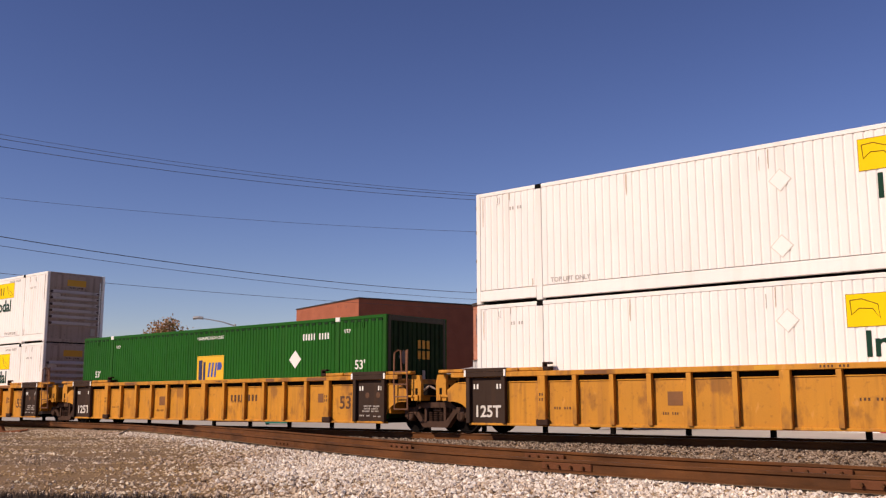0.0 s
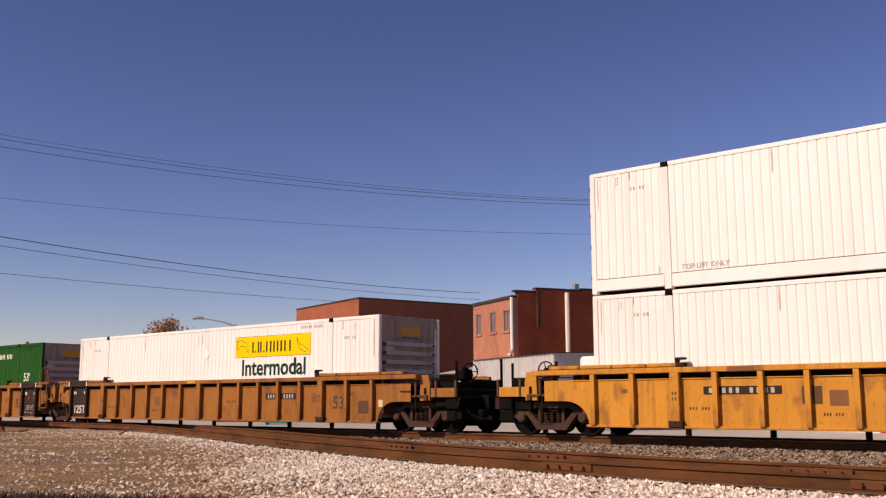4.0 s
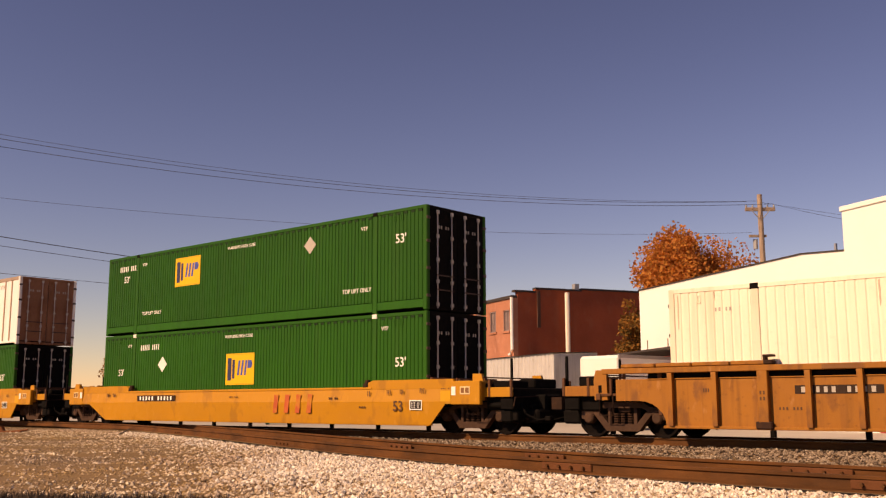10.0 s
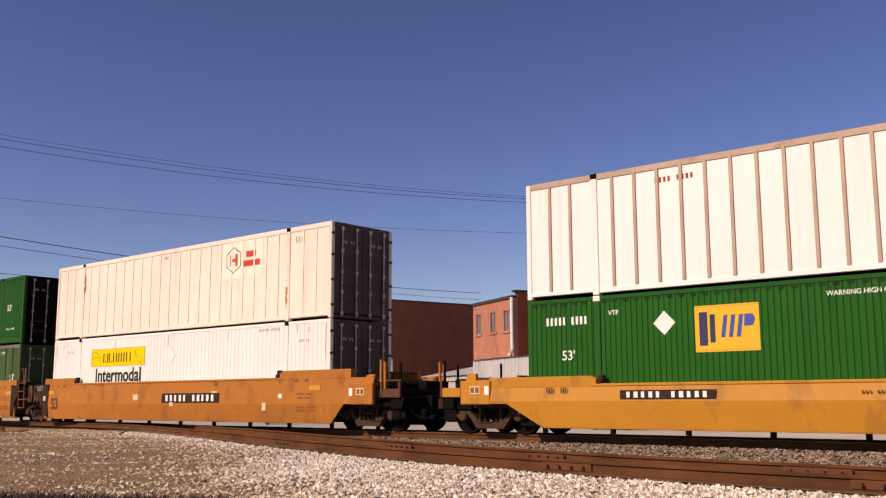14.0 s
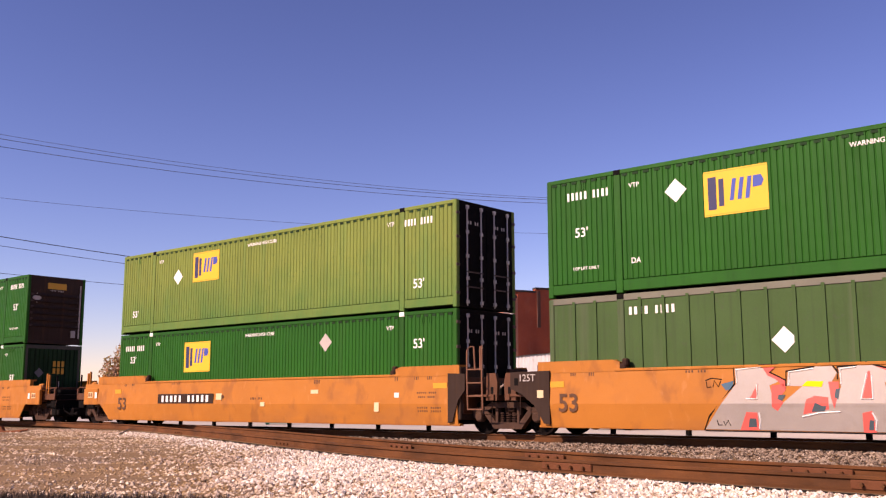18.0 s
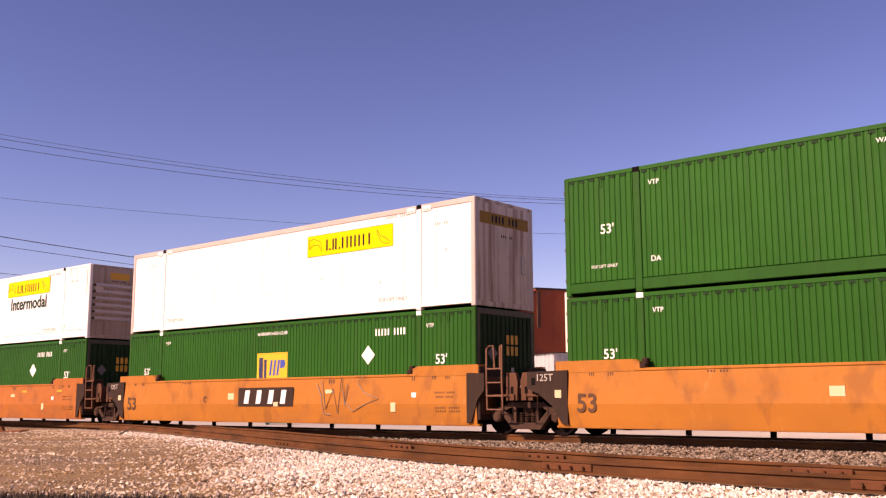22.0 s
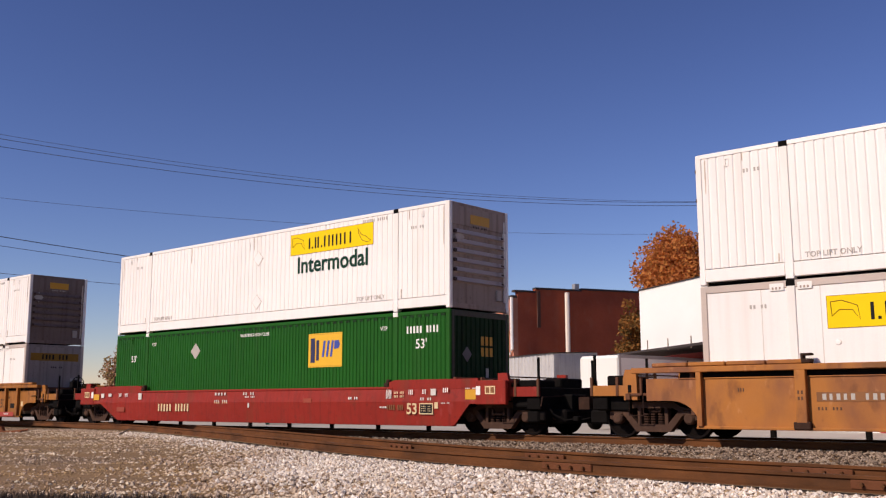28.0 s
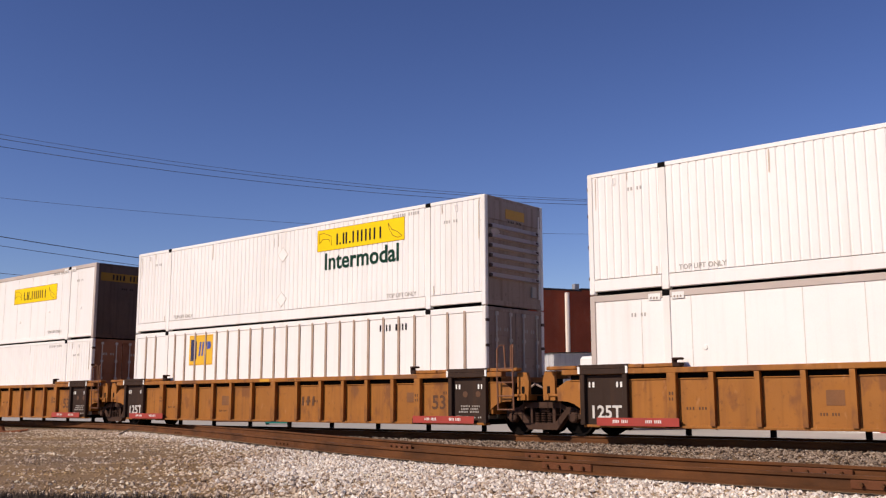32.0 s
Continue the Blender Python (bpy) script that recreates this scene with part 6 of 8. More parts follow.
c5 = ribbed_well("well_car", "dull yellow ribbed well car unit with dark number plate", M_YELLOW_DULL, ("car", "joint"), [WORD53, ("plate", -5.3, -3.6, 0.95, 1.12, M_BLACKPANEL, M_GREYINK, 10)], 6, (False, True))
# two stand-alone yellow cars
# Doors in M_DARK: shade on the green boxes' ends painted near-black.
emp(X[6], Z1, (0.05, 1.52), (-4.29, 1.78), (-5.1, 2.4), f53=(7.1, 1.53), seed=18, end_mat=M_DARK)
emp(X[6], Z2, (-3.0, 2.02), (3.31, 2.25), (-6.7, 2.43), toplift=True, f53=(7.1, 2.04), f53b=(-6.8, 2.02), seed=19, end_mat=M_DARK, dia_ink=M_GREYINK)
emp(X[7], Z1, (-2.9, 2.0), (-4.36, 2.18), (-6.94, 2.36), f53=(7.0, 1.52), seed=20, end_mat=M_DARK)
put(container("container", "white container with rust-brown outside posts", "ribbed", M_WHITE, [("emp", 4.25, 2.2, 1.35, 1.0), ("word", "VTP", 6.5, 2.5, 0.24, M_GREYINK), ("bars", -4.0, 2.5, 1.0, 0.12, 9, M_REDFADE), ("rust", 6.12, 0.5, 1.9)], "doors", M_RUSTDOOR, rail=M_POST, post=M_POST, seed=21), X[7], Z2)
single = [("mark", 1.95, 3.9, 0.50, 1.04, M_REDPALE), ("word", "53", 7.23, 0.69, 0.38, M_RUSTINK), ("plate", -5.4, -3.1, 0.86, 1.06, M_BLACKPANEL, M_WHITEINK, 11), ("frame", 7.66, 8.1, 0.60, 0.86, M_WHITEINK, M_INK), ("patch", 8.75, 9.1, 0.82, 1.10, M_CHORDPATCH)]
c6 = smooth_well("well_car", "bright yellow smooth-sided well car with faded red emblem", M_YELLOW_NEW, ("car", "car"), single, 7)
c7 = smooth_well("well_car", "bright yellow smooth-sided well car with faded red emblem", M_YELLOW_NEW, ("car", "car"), [("mark", 2.1, 4.3, 0.50, 1.04, M_REDPALE)] + single[1:], 8)
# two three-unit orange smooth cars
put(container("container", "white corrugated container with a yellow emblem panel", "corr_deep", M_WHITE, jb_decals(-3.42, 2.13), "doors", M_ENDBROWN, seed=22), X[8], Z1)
put(container("container", "weathered cream plate container with a red emblem", "ribbed_low", M_CREAM, [("rust", -6.0, 1.7, 2.5), ("rust", 6.05, 0.4, 1.1), ("hex", 3.35, 2.15), ("bars", -0.5, 2.6, 0.3, 0.1, 4, M_GREYINK), ("bars", 6.6, 2.5, 0.4, 0.2, 3, M_GREYINK), ("bars", -5.0, 2.2, 0.05, 0.7, 1, M_RUSTINK)], "doors", M_ENDBROWN, rail=M_CREAM, post=M_CREAM, seed=23), X[8], Z2)
put(container("container", "faded green container with outside posts", "ribbed", M_GREEN_OLD, [("diamond", -2.31, 1.7, M_WHITEINK), ("bars", -5.3, 2.5, 1.2, 0.18, 9, M_WHITEINK), ("word", "53'", 7.42, 1.52, 0.36, M_WHITEINK), ("word", "VTP", 6.5, 2.55, 0.18, M_WHITEINK), ("bars", 0.02, 2.5, 0.06, 0.4, 1, M_WHITEINK), ("bars", 0.36, 2.62, 0.42, 0.1, 5, M_WHITEINK), ("bars", 0.32, 2.44, 0.32, 0.08, 4, M_WHITEINK)], "doors", M_GREEN_OLD, rail=M_GREENRAIL, post=M_GREEN_OLD, seed=24), X[9], Z1)
# Near-black doors here too, end shade in the colour.
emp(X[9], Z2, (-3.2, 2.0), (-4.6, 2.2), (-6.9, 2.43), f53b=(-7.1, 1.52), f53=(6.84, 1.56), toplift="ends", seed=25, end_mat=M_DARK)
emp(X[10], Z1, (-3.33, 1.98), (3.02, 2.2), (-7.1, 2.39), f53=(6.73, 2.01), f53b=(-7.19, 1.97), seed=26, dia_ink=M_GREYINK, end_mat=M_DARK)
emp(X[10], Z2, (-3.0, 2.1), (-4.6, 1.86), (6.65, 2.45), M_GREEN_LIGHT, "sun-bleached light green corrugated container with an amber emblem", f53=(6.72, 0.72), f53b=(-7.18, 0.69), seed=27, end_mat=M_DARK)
emp(X[11], Z1, (0.09, 1.45), (4.33, 1.75), (5.25, 2.39), f53=(7.12, 1.5), seed=28, end="corr")
# Upper end takes the dark panel colour to stand in for end shade.
emp(X[11], Z2, (2.92, 2.1), (4.28, 2.32), (7.1, 2.46), f53=(7.06, 1.56), toplift="ends", seed=29, end="slat", end_mat=M_BLACKPANEL)
emp(X[12], Z1, (-0.03, 1.48), (4.17, 1.77), (5.03, 2.39), f53=(6.9, 1.57), seed=30, end="corr")
jb_plate(X[12], Z2, 3.31, lz=2.2, seed=31, end_mat=M_ENDPALE)
emp(X[13], Z1, (0.0, 0.6), (3.97, 1.78), (4.88, 2.4), f53=(6.69, 1.53), seed=32, end="corr")
jb(X[13], Z2, lx=3.16, seed=33)
N53L = ("word", "53", -7.42, 0.76, 0.58, M_RUSTINK)
c8 = smooth_well("well_car", "orange smooth-sided well car unit with black number plate", M_ORANGE, ("joint", "car"), [N53L, ("plate", -0.1, 3.1, 0.8, 1.12, M_BLACKPANEL, M_WHITEINK, 11)], 9, False, (True, False))
c9 = smooth_well("well_car", "orange smooth-sided well car unit sprayed with graffiti", M_ORANGE, ("joint", "joint"), [N53L], 10, False, (False, True))
c10 = smooth_well("well_car", "orange smooth-sided well car unit with black number plate", M_ORANGE, ("car", "joint"), [N53L, ("plate", -5.17, -2.03, 0.78, 1.1, M_BLACKPANEL, M_WHITEINK, 11), ("word", "P", -1.55, 0.95, 0.25, M_RUSTINK)], 11, False, (False, True))
c11 = smooth_well("well_car", "orange smooth-sided well car unit with black number plate", M_ORANGE, ("joint", "car"), [N53L, ("plate", 1.89, 5.0, 0.80, 1.10, M_BLACKPANEL, M_WHITEINK, 11), ("word", "A", 1.42, 0.93, 0.26, M_RUSTINK), ("patch", -0.6, -0.14, 0.5, 0.8, M_PALEPATCH)], 12, False, (True, False))
c12 = smooth_well("well_car", "orange smooth-sided well car unit with black emblem plate", M_ORANGE, ("joint", "joint"), [N53L, ("patch", -1.35, 1.27, 0.69, 1.26, M_BLACKPANEL), ("mark", -1.15, 1.07, 0.77, 1.18, M_WHITEINK), ("word", "C", -3.1, 0.9, 0.26, M_RUSTINK)], 13, False, (True, True))
c13 = smooth_well("well_car", "orange smooth-sided well car unit with black number plate", M_ORANGE_WORN, ("car", "joint"), [N53L, ("plate", -5.0, -2.6, 0.85, 1.12, M_BLACKPANEL, M_WHITEINK, 11)], 14, False, (False, True))
# stand-alone ribbed car, red car
jb_plate(X[14], Z1, -3.6, end="doors", lz=2.2, seed=34)
jb(X[14], Z2, end_mat=M_ENDBROWN, seed=35)
emp(X[15], Z1, (3.24, 1.98), (-3.18, 2.17), (7.1, 2.40), f53=(7.05, 2.0), f53b=(-6.9, 2.0), seed=36, end="corr", dia_ink=M_GREYINK)
jb(X[15], Z2, lx=3.4, seed=37)
c14 = ribbed_well("well_car", "rust-brown weathered stand-alone well car with wide panels", M_YELLOW_BROWN, ("car", "car"), [("word", "53", 5.48, 0.92, 0.46, M_RUSTINK), ("plate", -5.65, -4.1, 0.80, 0.98, M_FADED, M_GREYINK, 10), ("patch", -3.02, -2.76, 0.82, 1.16, M_FADED), ("mark", 2.33, 3.91, 0.77, 1.03, M_FADED), ("patch", 7.3, 7.75, 0.5, 0.8, M_RUSTINK)], 15, ribs=(2.08, 4.04, 8.1))
RED_MARKS = [("word", "53", 6.93, 0.62, 0.40, M_PALEPATCH), ("bars", -4.0, 0.65, 1.85, 0.24, 11, M_PALEPATCH), ("frame", 7.2, 7.68, 0.49, 0.78, M_PALEPATCH, M_INK),
    ("bars", 6.08, 1.02, 0.22, 0.24, 4, M_PALEINK), ("bars", 6.46, 1.06, 0.38, 0.06, 7, M_PALEPATCH), ("bars", 6.46, 0.96, 0.38, 0.06, 7, M_PALEPATCH), ("bars", 7.43, 0.89, 0.42, 0.07, 5, M_PALEINK), ("patch", 7.6, 7.78, 0.98, 1.15, M_PALEINK), ("bars", 6.32, 0.67, 0.62, 0.14, 8, M_FADED),
    ("bars", -1.4, 1.08, 0.66, 0.09, 4, M_PALEINK), ("bars", -1.38, 0.86, 0.72, 0.05, 7, M_PALEINK), ("bars", -1.38, 0.80, 0.72, 0.04, 7, M_PALEPATCH), ("bars", 0.03, 1.08, 0.58, 0.09, 5, M_PALEINK), ("patch", -0.01, 0.06, 0.65, 0.79, M_PALEINK)]
RED_END_MARKS = [("patch", 8.77, 9.24, 0.87, 1.12, M_CHORDPATCH), ("patch", 9.31, 9.64, 0.98, 1.12, M_PALEINK), ("patch", 9.75, 9.89, 0.91, 1.12, M_PALEPATCH), ("patch", 2.6, 2.95, 0.80, 0.92, M_REDFADE), ("patch", 7.73, 7.85, 0.64, 0.80, M_PALEPATCH), ("bars", 8.1, 0.78, 0.3, 0.04, 6, M_PALEINK),
    ("patch", -9.42, -9.2, 0.91, 1.12, M_PALEINK), ("patch", -9.15, -8.74, 0.91, 1.12, M_CHORDPATCH), ("patch", -8.6, -8.4, 0.99, 1.14, M_PALEINK), ("patch", -8.1, -7.9, 1.03, 1.14, M_PALEINK), ("patch", -6.14, -5.94, 0.92, 1.14, M_PALEINK), ("patch", -7.5, -7.0, 0.5, 0.66, M_REDFADE)]
c15 = smooth_well("well_car", "red smooth-sided stand-alone well car", M_RED, ("car", "car"), RED_MARKS + RED_END_MARKS, 16)
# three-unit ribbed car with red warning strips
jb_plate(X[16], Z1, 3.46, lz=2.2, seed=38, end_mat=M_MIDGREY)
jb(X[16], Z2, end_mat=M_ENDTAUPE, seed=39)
put(container("container", "white container with grey outside posts and an amber emblem", "ribbed", M_WHITE, [("emp", -4.1, 2.2, 1.3, 1.0), ("bars", 4.8, 2.5, 1.1, 0.18, 9, M_INK)], "doors", M_GREYEND, post=M_POST, seed=40), X[17], Z1)
jb(X[17], Z2, seed=41)
put(container("container", "plain white corrugated container", "corr_deep", M_WHITE, jb_decals(3.37, words=False)[1:], "doors", M_RUSTDOOR, seed=42), X[18], Z1)
jb_plate(X[18], Z2, 3.31, lz=2.0, seed=43)
c16 = ribbed_well("well_car", "yellow ribbed well car unit with red warning strips", M_YELLOW_DULL, ("joint", "brake"), [WORD53, ("plate", 3.47, 5.0, 0.80, 0.99, M_BLACKPANEL, M_GREYINK, 10), ("patch", 7.28, 7.62, 0.6, 0.8, M_INK), ("patch", 7.8, 7.96, 0.86, 1.0, M_FADED)], 17, (True, False), True)
c17 = ribbed_well("well_car", "yellow ribbed well car unit with red warning strips", M_YELLOW_DULL, ("joint", "joint"), [WORD53, ("mark", 0.94, 1.82, 0.72, 0.98, M_RUSTINK)], 18, (True, True), True)
c18 = ribbed_well("well_car", "yellow ribbed well car unit with red warning strips", M_YELLOW_DULL, ("car", "joint"), [WORD53], 19, (False, True), True)
graffiti(c9, lambda z: -1.465 - 0.055 * (z - 0.23) / 0.53 if z <= 0.76 else -1.52 + 0.05 * (z - 0.76) / 0.74)
scrawl(c12, -1.524)
CARS = [c0, c1, c2, c3, c4, c5, c6, c7, c8, c9, c10, c11, c12, c13, c14, c15, c16, c17, c18]
for i, c in enumerate(CARS):
    put(c, X[i], 0.0)
LEFT_TRUCK = {2, 5, 6, 7, 10, 13, 14, 15, 18}
for i, c in enumerate(CARS):
    truck(c, -9.45 if i in LEFT_TRUCK else -(X[i] - X[i + 1]) / 2)
    if i == 0 or (i - 1) in LEFT_TRUCK:
        truck(c, 9.45)
# ---------------------------------------------------------------- track
def siding(x):
    """Centre line y of the siding that leaves the main line."""
    pts = [(-70, -0.0), (-45, -0.0), (-32, -0.9), (-24, -3.4), (-18, -5.7), (-14, -7.15), (-11, -8.1), (-7.5, -8.9), (-4, -9.35), (0, -9.6), (8, -9.9), (60, -10.0), (500, -10.0)]
    if x <= pts[0][0]:
        return pts[0][1]
    for i in range(len(pts) - 1):
        (xa, ya), (xb, yb) = pts[i], pts[i + 1]
        if x <= xb:
            def slope(k):
                if k <= 0 or k >= len(pts) - 1:
                    return 0.0
                return (pts[k + 1][1] - pts[k - 1][1]) / (pts[k + 1][0] - pts[k - 1][0])
            h, u = xb - xa, (x - xa) / (xb - xa)
            return (ya * (1 + 2 * u) * (1 - u) ** 2 + slope(i) * h * u * (1 - u) ** 2 + yb * u * u * (3 - 2 * u) - slope(i + 1) * h * u * u * (1 - u))
    return pts[-1][1]


RAIL_PROFILE = [(-0.07, -0.172), (0.07, -0.172), (0.07, -0.16), (0.012, -0.14), (0.010, -0.05), (0.036, -0.035), (0.036, -0.006), (0.030, 0.0), (-0.030, 0.0), (-0.036, -0.006), (-0.036, -0.035), (-0.010, -0.05), (-0.012, -0.14), (-0.07, -0.16)]


def rail_mesh(line, prof=RAIL_PROFILE):
    """The rail section run along points (x, y, z)."""
    g, n = Geo(), len(prof)
    for i, (x, y, z) in enumerate(line):
        xa, ya, _ = line[max(0, i - 1)]
        xb, yb, _ = line[min(len(line) - 1, i + 1)]
        d = Vector((xb - xa, yb - ya, 0)).normalized()
        s = Vector((-d.y, d.x, 0))
        g.v += [tuple(Vector((x, y, z + h)) + s * w) for w, h in prof]
    for i in range(len(line) - 1):
        g.f += [(i * n + k, (i + 1) * n + k, (i + 1) * n + (k + 1) % n, i * n + (k + 1) % n) for k in range(n)]
    g.f += [tuple(range(n)), tuple(range(len(g.v) - 1, len(g.v) - n - 1, -1))]
    return g


track = thing("main_track", "straight railway track on grey stone ballast", "track", kind="structure")
for k in (-1, 1):
    r = part("rail", rail_mesh([(-460, k * 0.753, 0), (460, k * 0.753, 0)]), M_RAIL, track, "rust-brown steel rail")
    part("rail_head", Geo().box(-460, 460, k * 0.753 - 0.028, k * 0.753 + 0.028, -0.001, 0.0025), M_RAILTOP, r, "worn bright rail head")
side_track = thing("siding_track", "rusty jointed siding track curving in to the main line", "track", kind="structure")
SX = [-44 + i * 0.5 for i in range(100)] + [7, 9, 12, 16, 22, 30, 45, 60, 120, 300]


def siding_line(off, z0=0.0):
    out = []
    for x in SX:
        d = Vector((1, (siding(x + 0.05) - siding(x - 0.05)) / 0.1, 0)).normalized()
        z = 0.035 * max(0.0, min(1.0, (-8 - x) / 12))
        out.append((x - d.y * off, siding(x) + d.x * off, z + z0 + 0.03))
    return out


for k in (-1, 1):
    part("rail", rail_mesh(siding_line(k * 0.753)), M_RAIL, side_track, "rust-brown jointed rail")


def joint(x, k):
    """A bolted joint bar on the siding's rail."""
    y = siding(x) + k * 0.753
    a = math.degrees(math.atan((siding(x + 0.5) - siding(x - 0.5))))
    def make():
        g = Geo().box(-0.46, 0.46, -0.045, -0.012, -0.145, -0.045, 0.01)
        return g
    j = part("joint_bar", make, M_JOINT, side_track, "bolted joint bar", at=pose(x, y, 0.03, 0, 0, a), key="joint_bar")
    for i in range(4):
        part("bolt", lambda: Geo().lathe([(0.0, -0.04), (0.022, -0.04), (0.024, 0.0)], (0, -0.045, -0.095), 6), M_RAIL, j, at=pose(-0.33 + i * 0.22, 0, 0), key="rail_bolt")


for x in (-7.55, -3.2, -16.5, -25.0, 2.0):
    joint(x, -1)
for x in (-9.2, -4.6, -13.5):
    joint(x, 1)


def tie_mesh():
    return Geo().box(-0.11, 0.11, -1.3, 1.3, -0.36, -0.195, 0.012)


for i in range(260):
    x = -110 + i * 0.55
    part("tie", tie_mesh, M_TIE, track, at=pose(x, random.uniform(-0.03, 0.03), random.uniform(-0.01, 0.004), 0, 0, random.uniform(-1, 1)), key="tie")
for i in range(80):
    x = -36 + i * 0.56
    a = math.degrees(math.atan((siding(x + 0.5) - siding(x - 0.5))))
    if siding(x) < -2.4:
        part("tie", tie_mesh, M_TIE, side_track, at=pose(x, siding(x), random.uniform(-0.01, 0.006), 0, 0, a + random.uniform(-1.5, 1.5)), key="tie")


# ---------------------------------------------------------------- ground
def ground_z(x, y):
    z = -0.22
    d = abs(y - siding(x))
    z += 0.045 * max(0.0, 1 - d / 2.6)
    if y > 1.8:
        z -= 0.22 * min(1.0, (y - 1.8) / 2.5)
    if y < -12:
        z -= 0.30 * min(1.0, (-12 - y) / 7.0)
    bump = noise.noise(Vector((x * 0.35, y * 0.35, 3.0))) * 0.05 + noise.noise(Vector((x * 1.1, y * 1.1, 7.0))) * 0.018
    if abs(y) > 60 or abs(x) > 160:
        bump = 0
    near = min(abs(y), abs(y - siding(x)) if x > -40 else 99)
    bump *= min(1.0, max(0.1, (near - 1.0) / 2.0))
    return z + bump


def ground_sheet():
    xs = [-4000, -1500, -700, -400, -250, -180, -140, -110, -90, -75, -62] + [-52 + 0.5 * i for i in range(130)] + [14, 17, 21, 28, 40, 60, 100, 180, 400, 1000, 4000]
    ys = [-4000, -1000, -300, -120, -60, -40, -30, -25, -22] + [-20 + 0.4 * i for i in range(63)] + [6, 7, 9, 12, 16, 22, 30, 45, 70, 120, 250, 600, 1500, 4000]
    g = Geo()
    g.v = [(x, y, ground_z(x, y)) for y in ys for x in xs]
    n = len(xs)
    g.f = [(j * n + i, j * n + i + 1, (j + 1) * n + i + 1, (j + 1) * n + i) for j in range(len(ys) - 1) for i in range(n - 1)]
    return g


M_GROUND = material("gravelly_dirt", (0.205, 0.125, 0.058), 0.95, vary=0.3, grain=2.4, fine=9, stain=(0.115, 0.08, 0.052), stain_amount=0.6, threshold=0.5, bump=0.6, bump_scale=26, world_space=True)
tagged(new("ground", ground_sheet().mesh("ground", M_GROUND)), "pale gravel and dry dirt beside the tracks", "ground", kind="structure")

lot = thing("road", "pale concrete street behind the tracks", "road", kind="structure")
part("slab", Geo().box(-260, 120, 7.5, 60, -0.62, -0.40), M_CONCRETE, lot)
kerb = thing("kerb", "low concrete kerb along the street", "kerb", kind="structure")
part("kerb_stone", Geo().box(-260, 120, 7.2, 7.5, -0.62, -0.30, 0.03), M_CONCRETE, kerb)


def stones(name, label, mat, count, where, size, seed):
    """Loose stones, each a small broken octahedron, joined in one object."""
    rs = np.random.RandomState(seed)
    base = np.array([(1, 0, 0), (-1, 0, 0), (0, 1, 0), (0, -1, 0), (0, 0, 1), (0, 0, -1)], float)
    tri = np.array([(0, 2, 4), (2, 1, 4), (1, 3, 4), (3, 0, 4), (2, 0, 5), (1, 2, 5), (3, 1, 5), (0, 3, 5)])
    pts = where(rs, count)
    n = len(pts)
    v = base[None] * rs.uniform(0.55, 1.25, (n, 6, 3)) + rs.uniform(-0.25, 0.25, (n, 6, 3))
    a = rs.uniform(0, 6.28, n)
    c, s = np.cos(a)[:, None], np.sin(a)[:, None]
    sz = rs.uniform(size[0], size[1], n)[:, None]
    x, y = v[..., 0] * c - v[..., 1] * s, v[..., 0] * s + v[..., 1] * c
    v = np.stack([x * sz, y * sz, v[..., 2] * sz * 0.7], -1) + pts[:, None]
    me = bpy.data.meshes.new(name)
    me.from_pydata(v.reshape(-1, 3).tolist(), [], (tri[None] + 6 * np.arange(n)[:, None, None]).reshape(-1, 3).tolist())
    me.materials.append(mat)
    return tagged(new(name, me), label, "gravel", kind="stuff")


def lay(xa, xb, ya, yb, keep, power=1.0, lift=0.01):
    def where(rs, count):
        x = xb - (xb - xa) * rs.uniform(0, 1, count) ** power
        y = rs.uniform(ya, yb, count)
        ok = np.array([keep(p, q) for p, q in zip(x, y)])
        x, y = x[ok], y[ok]
        z = np.array([ground_z(p, q) for p, q in zip(x, y)]) + lift
        return np.stack([x, y, z], -1)
    return where


def in_rut(x, y):
    """Ruts of bare dark dirt beside the siding, laid across the camera's view to fit it."""
    along, across = 0.757 * x + 0.653 * (y + 20.97), -0.653 * x + 0.757 * (y + 20.97)
    if along > -0.24 * across:
        return False
    across += 0.5 * noise.noise(Vector((along * 0.35, across * 0.2, 31)))
    for c, w in ((28.5, 0.6), (23.0, 0.4), (19.4, 0.55), (16.6, 0.3), (14.7, 0.4), (11.7, 0.45), (9.8, 0.5)):
        if abs(across - c) < w:
            return random.random() < 0.8
    return False


def off_siding(x, y):
    return y < siding(x) - 0.8 and not in_rut(x, y)


def pale_zone(x, y):
    """Pale crushed stone lies along the siding, thinning out into the dirt."""
    d = siding(x) - 0.8 - y
    edge = 2.6 + 3.6 * max(0.0, min(1.0, (x + 17.0) / 5.0)) + 1.4 * noise.noise(Vector((x * 0.25, y * 0.25, 11)))
    stray = 0.09 + 0.36 * max(0.0, noise.noise(Vector((x * 0.5, y * 0.9, 23))))
    return d > 0 and not in_rut(x, y) and random.random() < max(stray, min(1.0, (edge + 0.8 - d) / 4.2))


def between(x, y):
    return siding(x) + 0.85 < y < -0.9


def inside(x, y):
    return abs(y - siding(x)) < 0.68


def white_zone(x, y):
    """A bank of fresh white stone against the siding, widest where the track runs straight."""
    d = siding(x) - 0.78 - y
    edge = 1.5 + 2.6 * max(0.0, min(1.0, (x + 15.5) / 5.5)) + 1.1 * noise.noise(Vector((x * 0.45, y * 0.45, 17)))
    return 0 < d and random.random() < min(1.0, (edge - d) / 1.5) and not (d > 1.2 and in_rut(x, y))


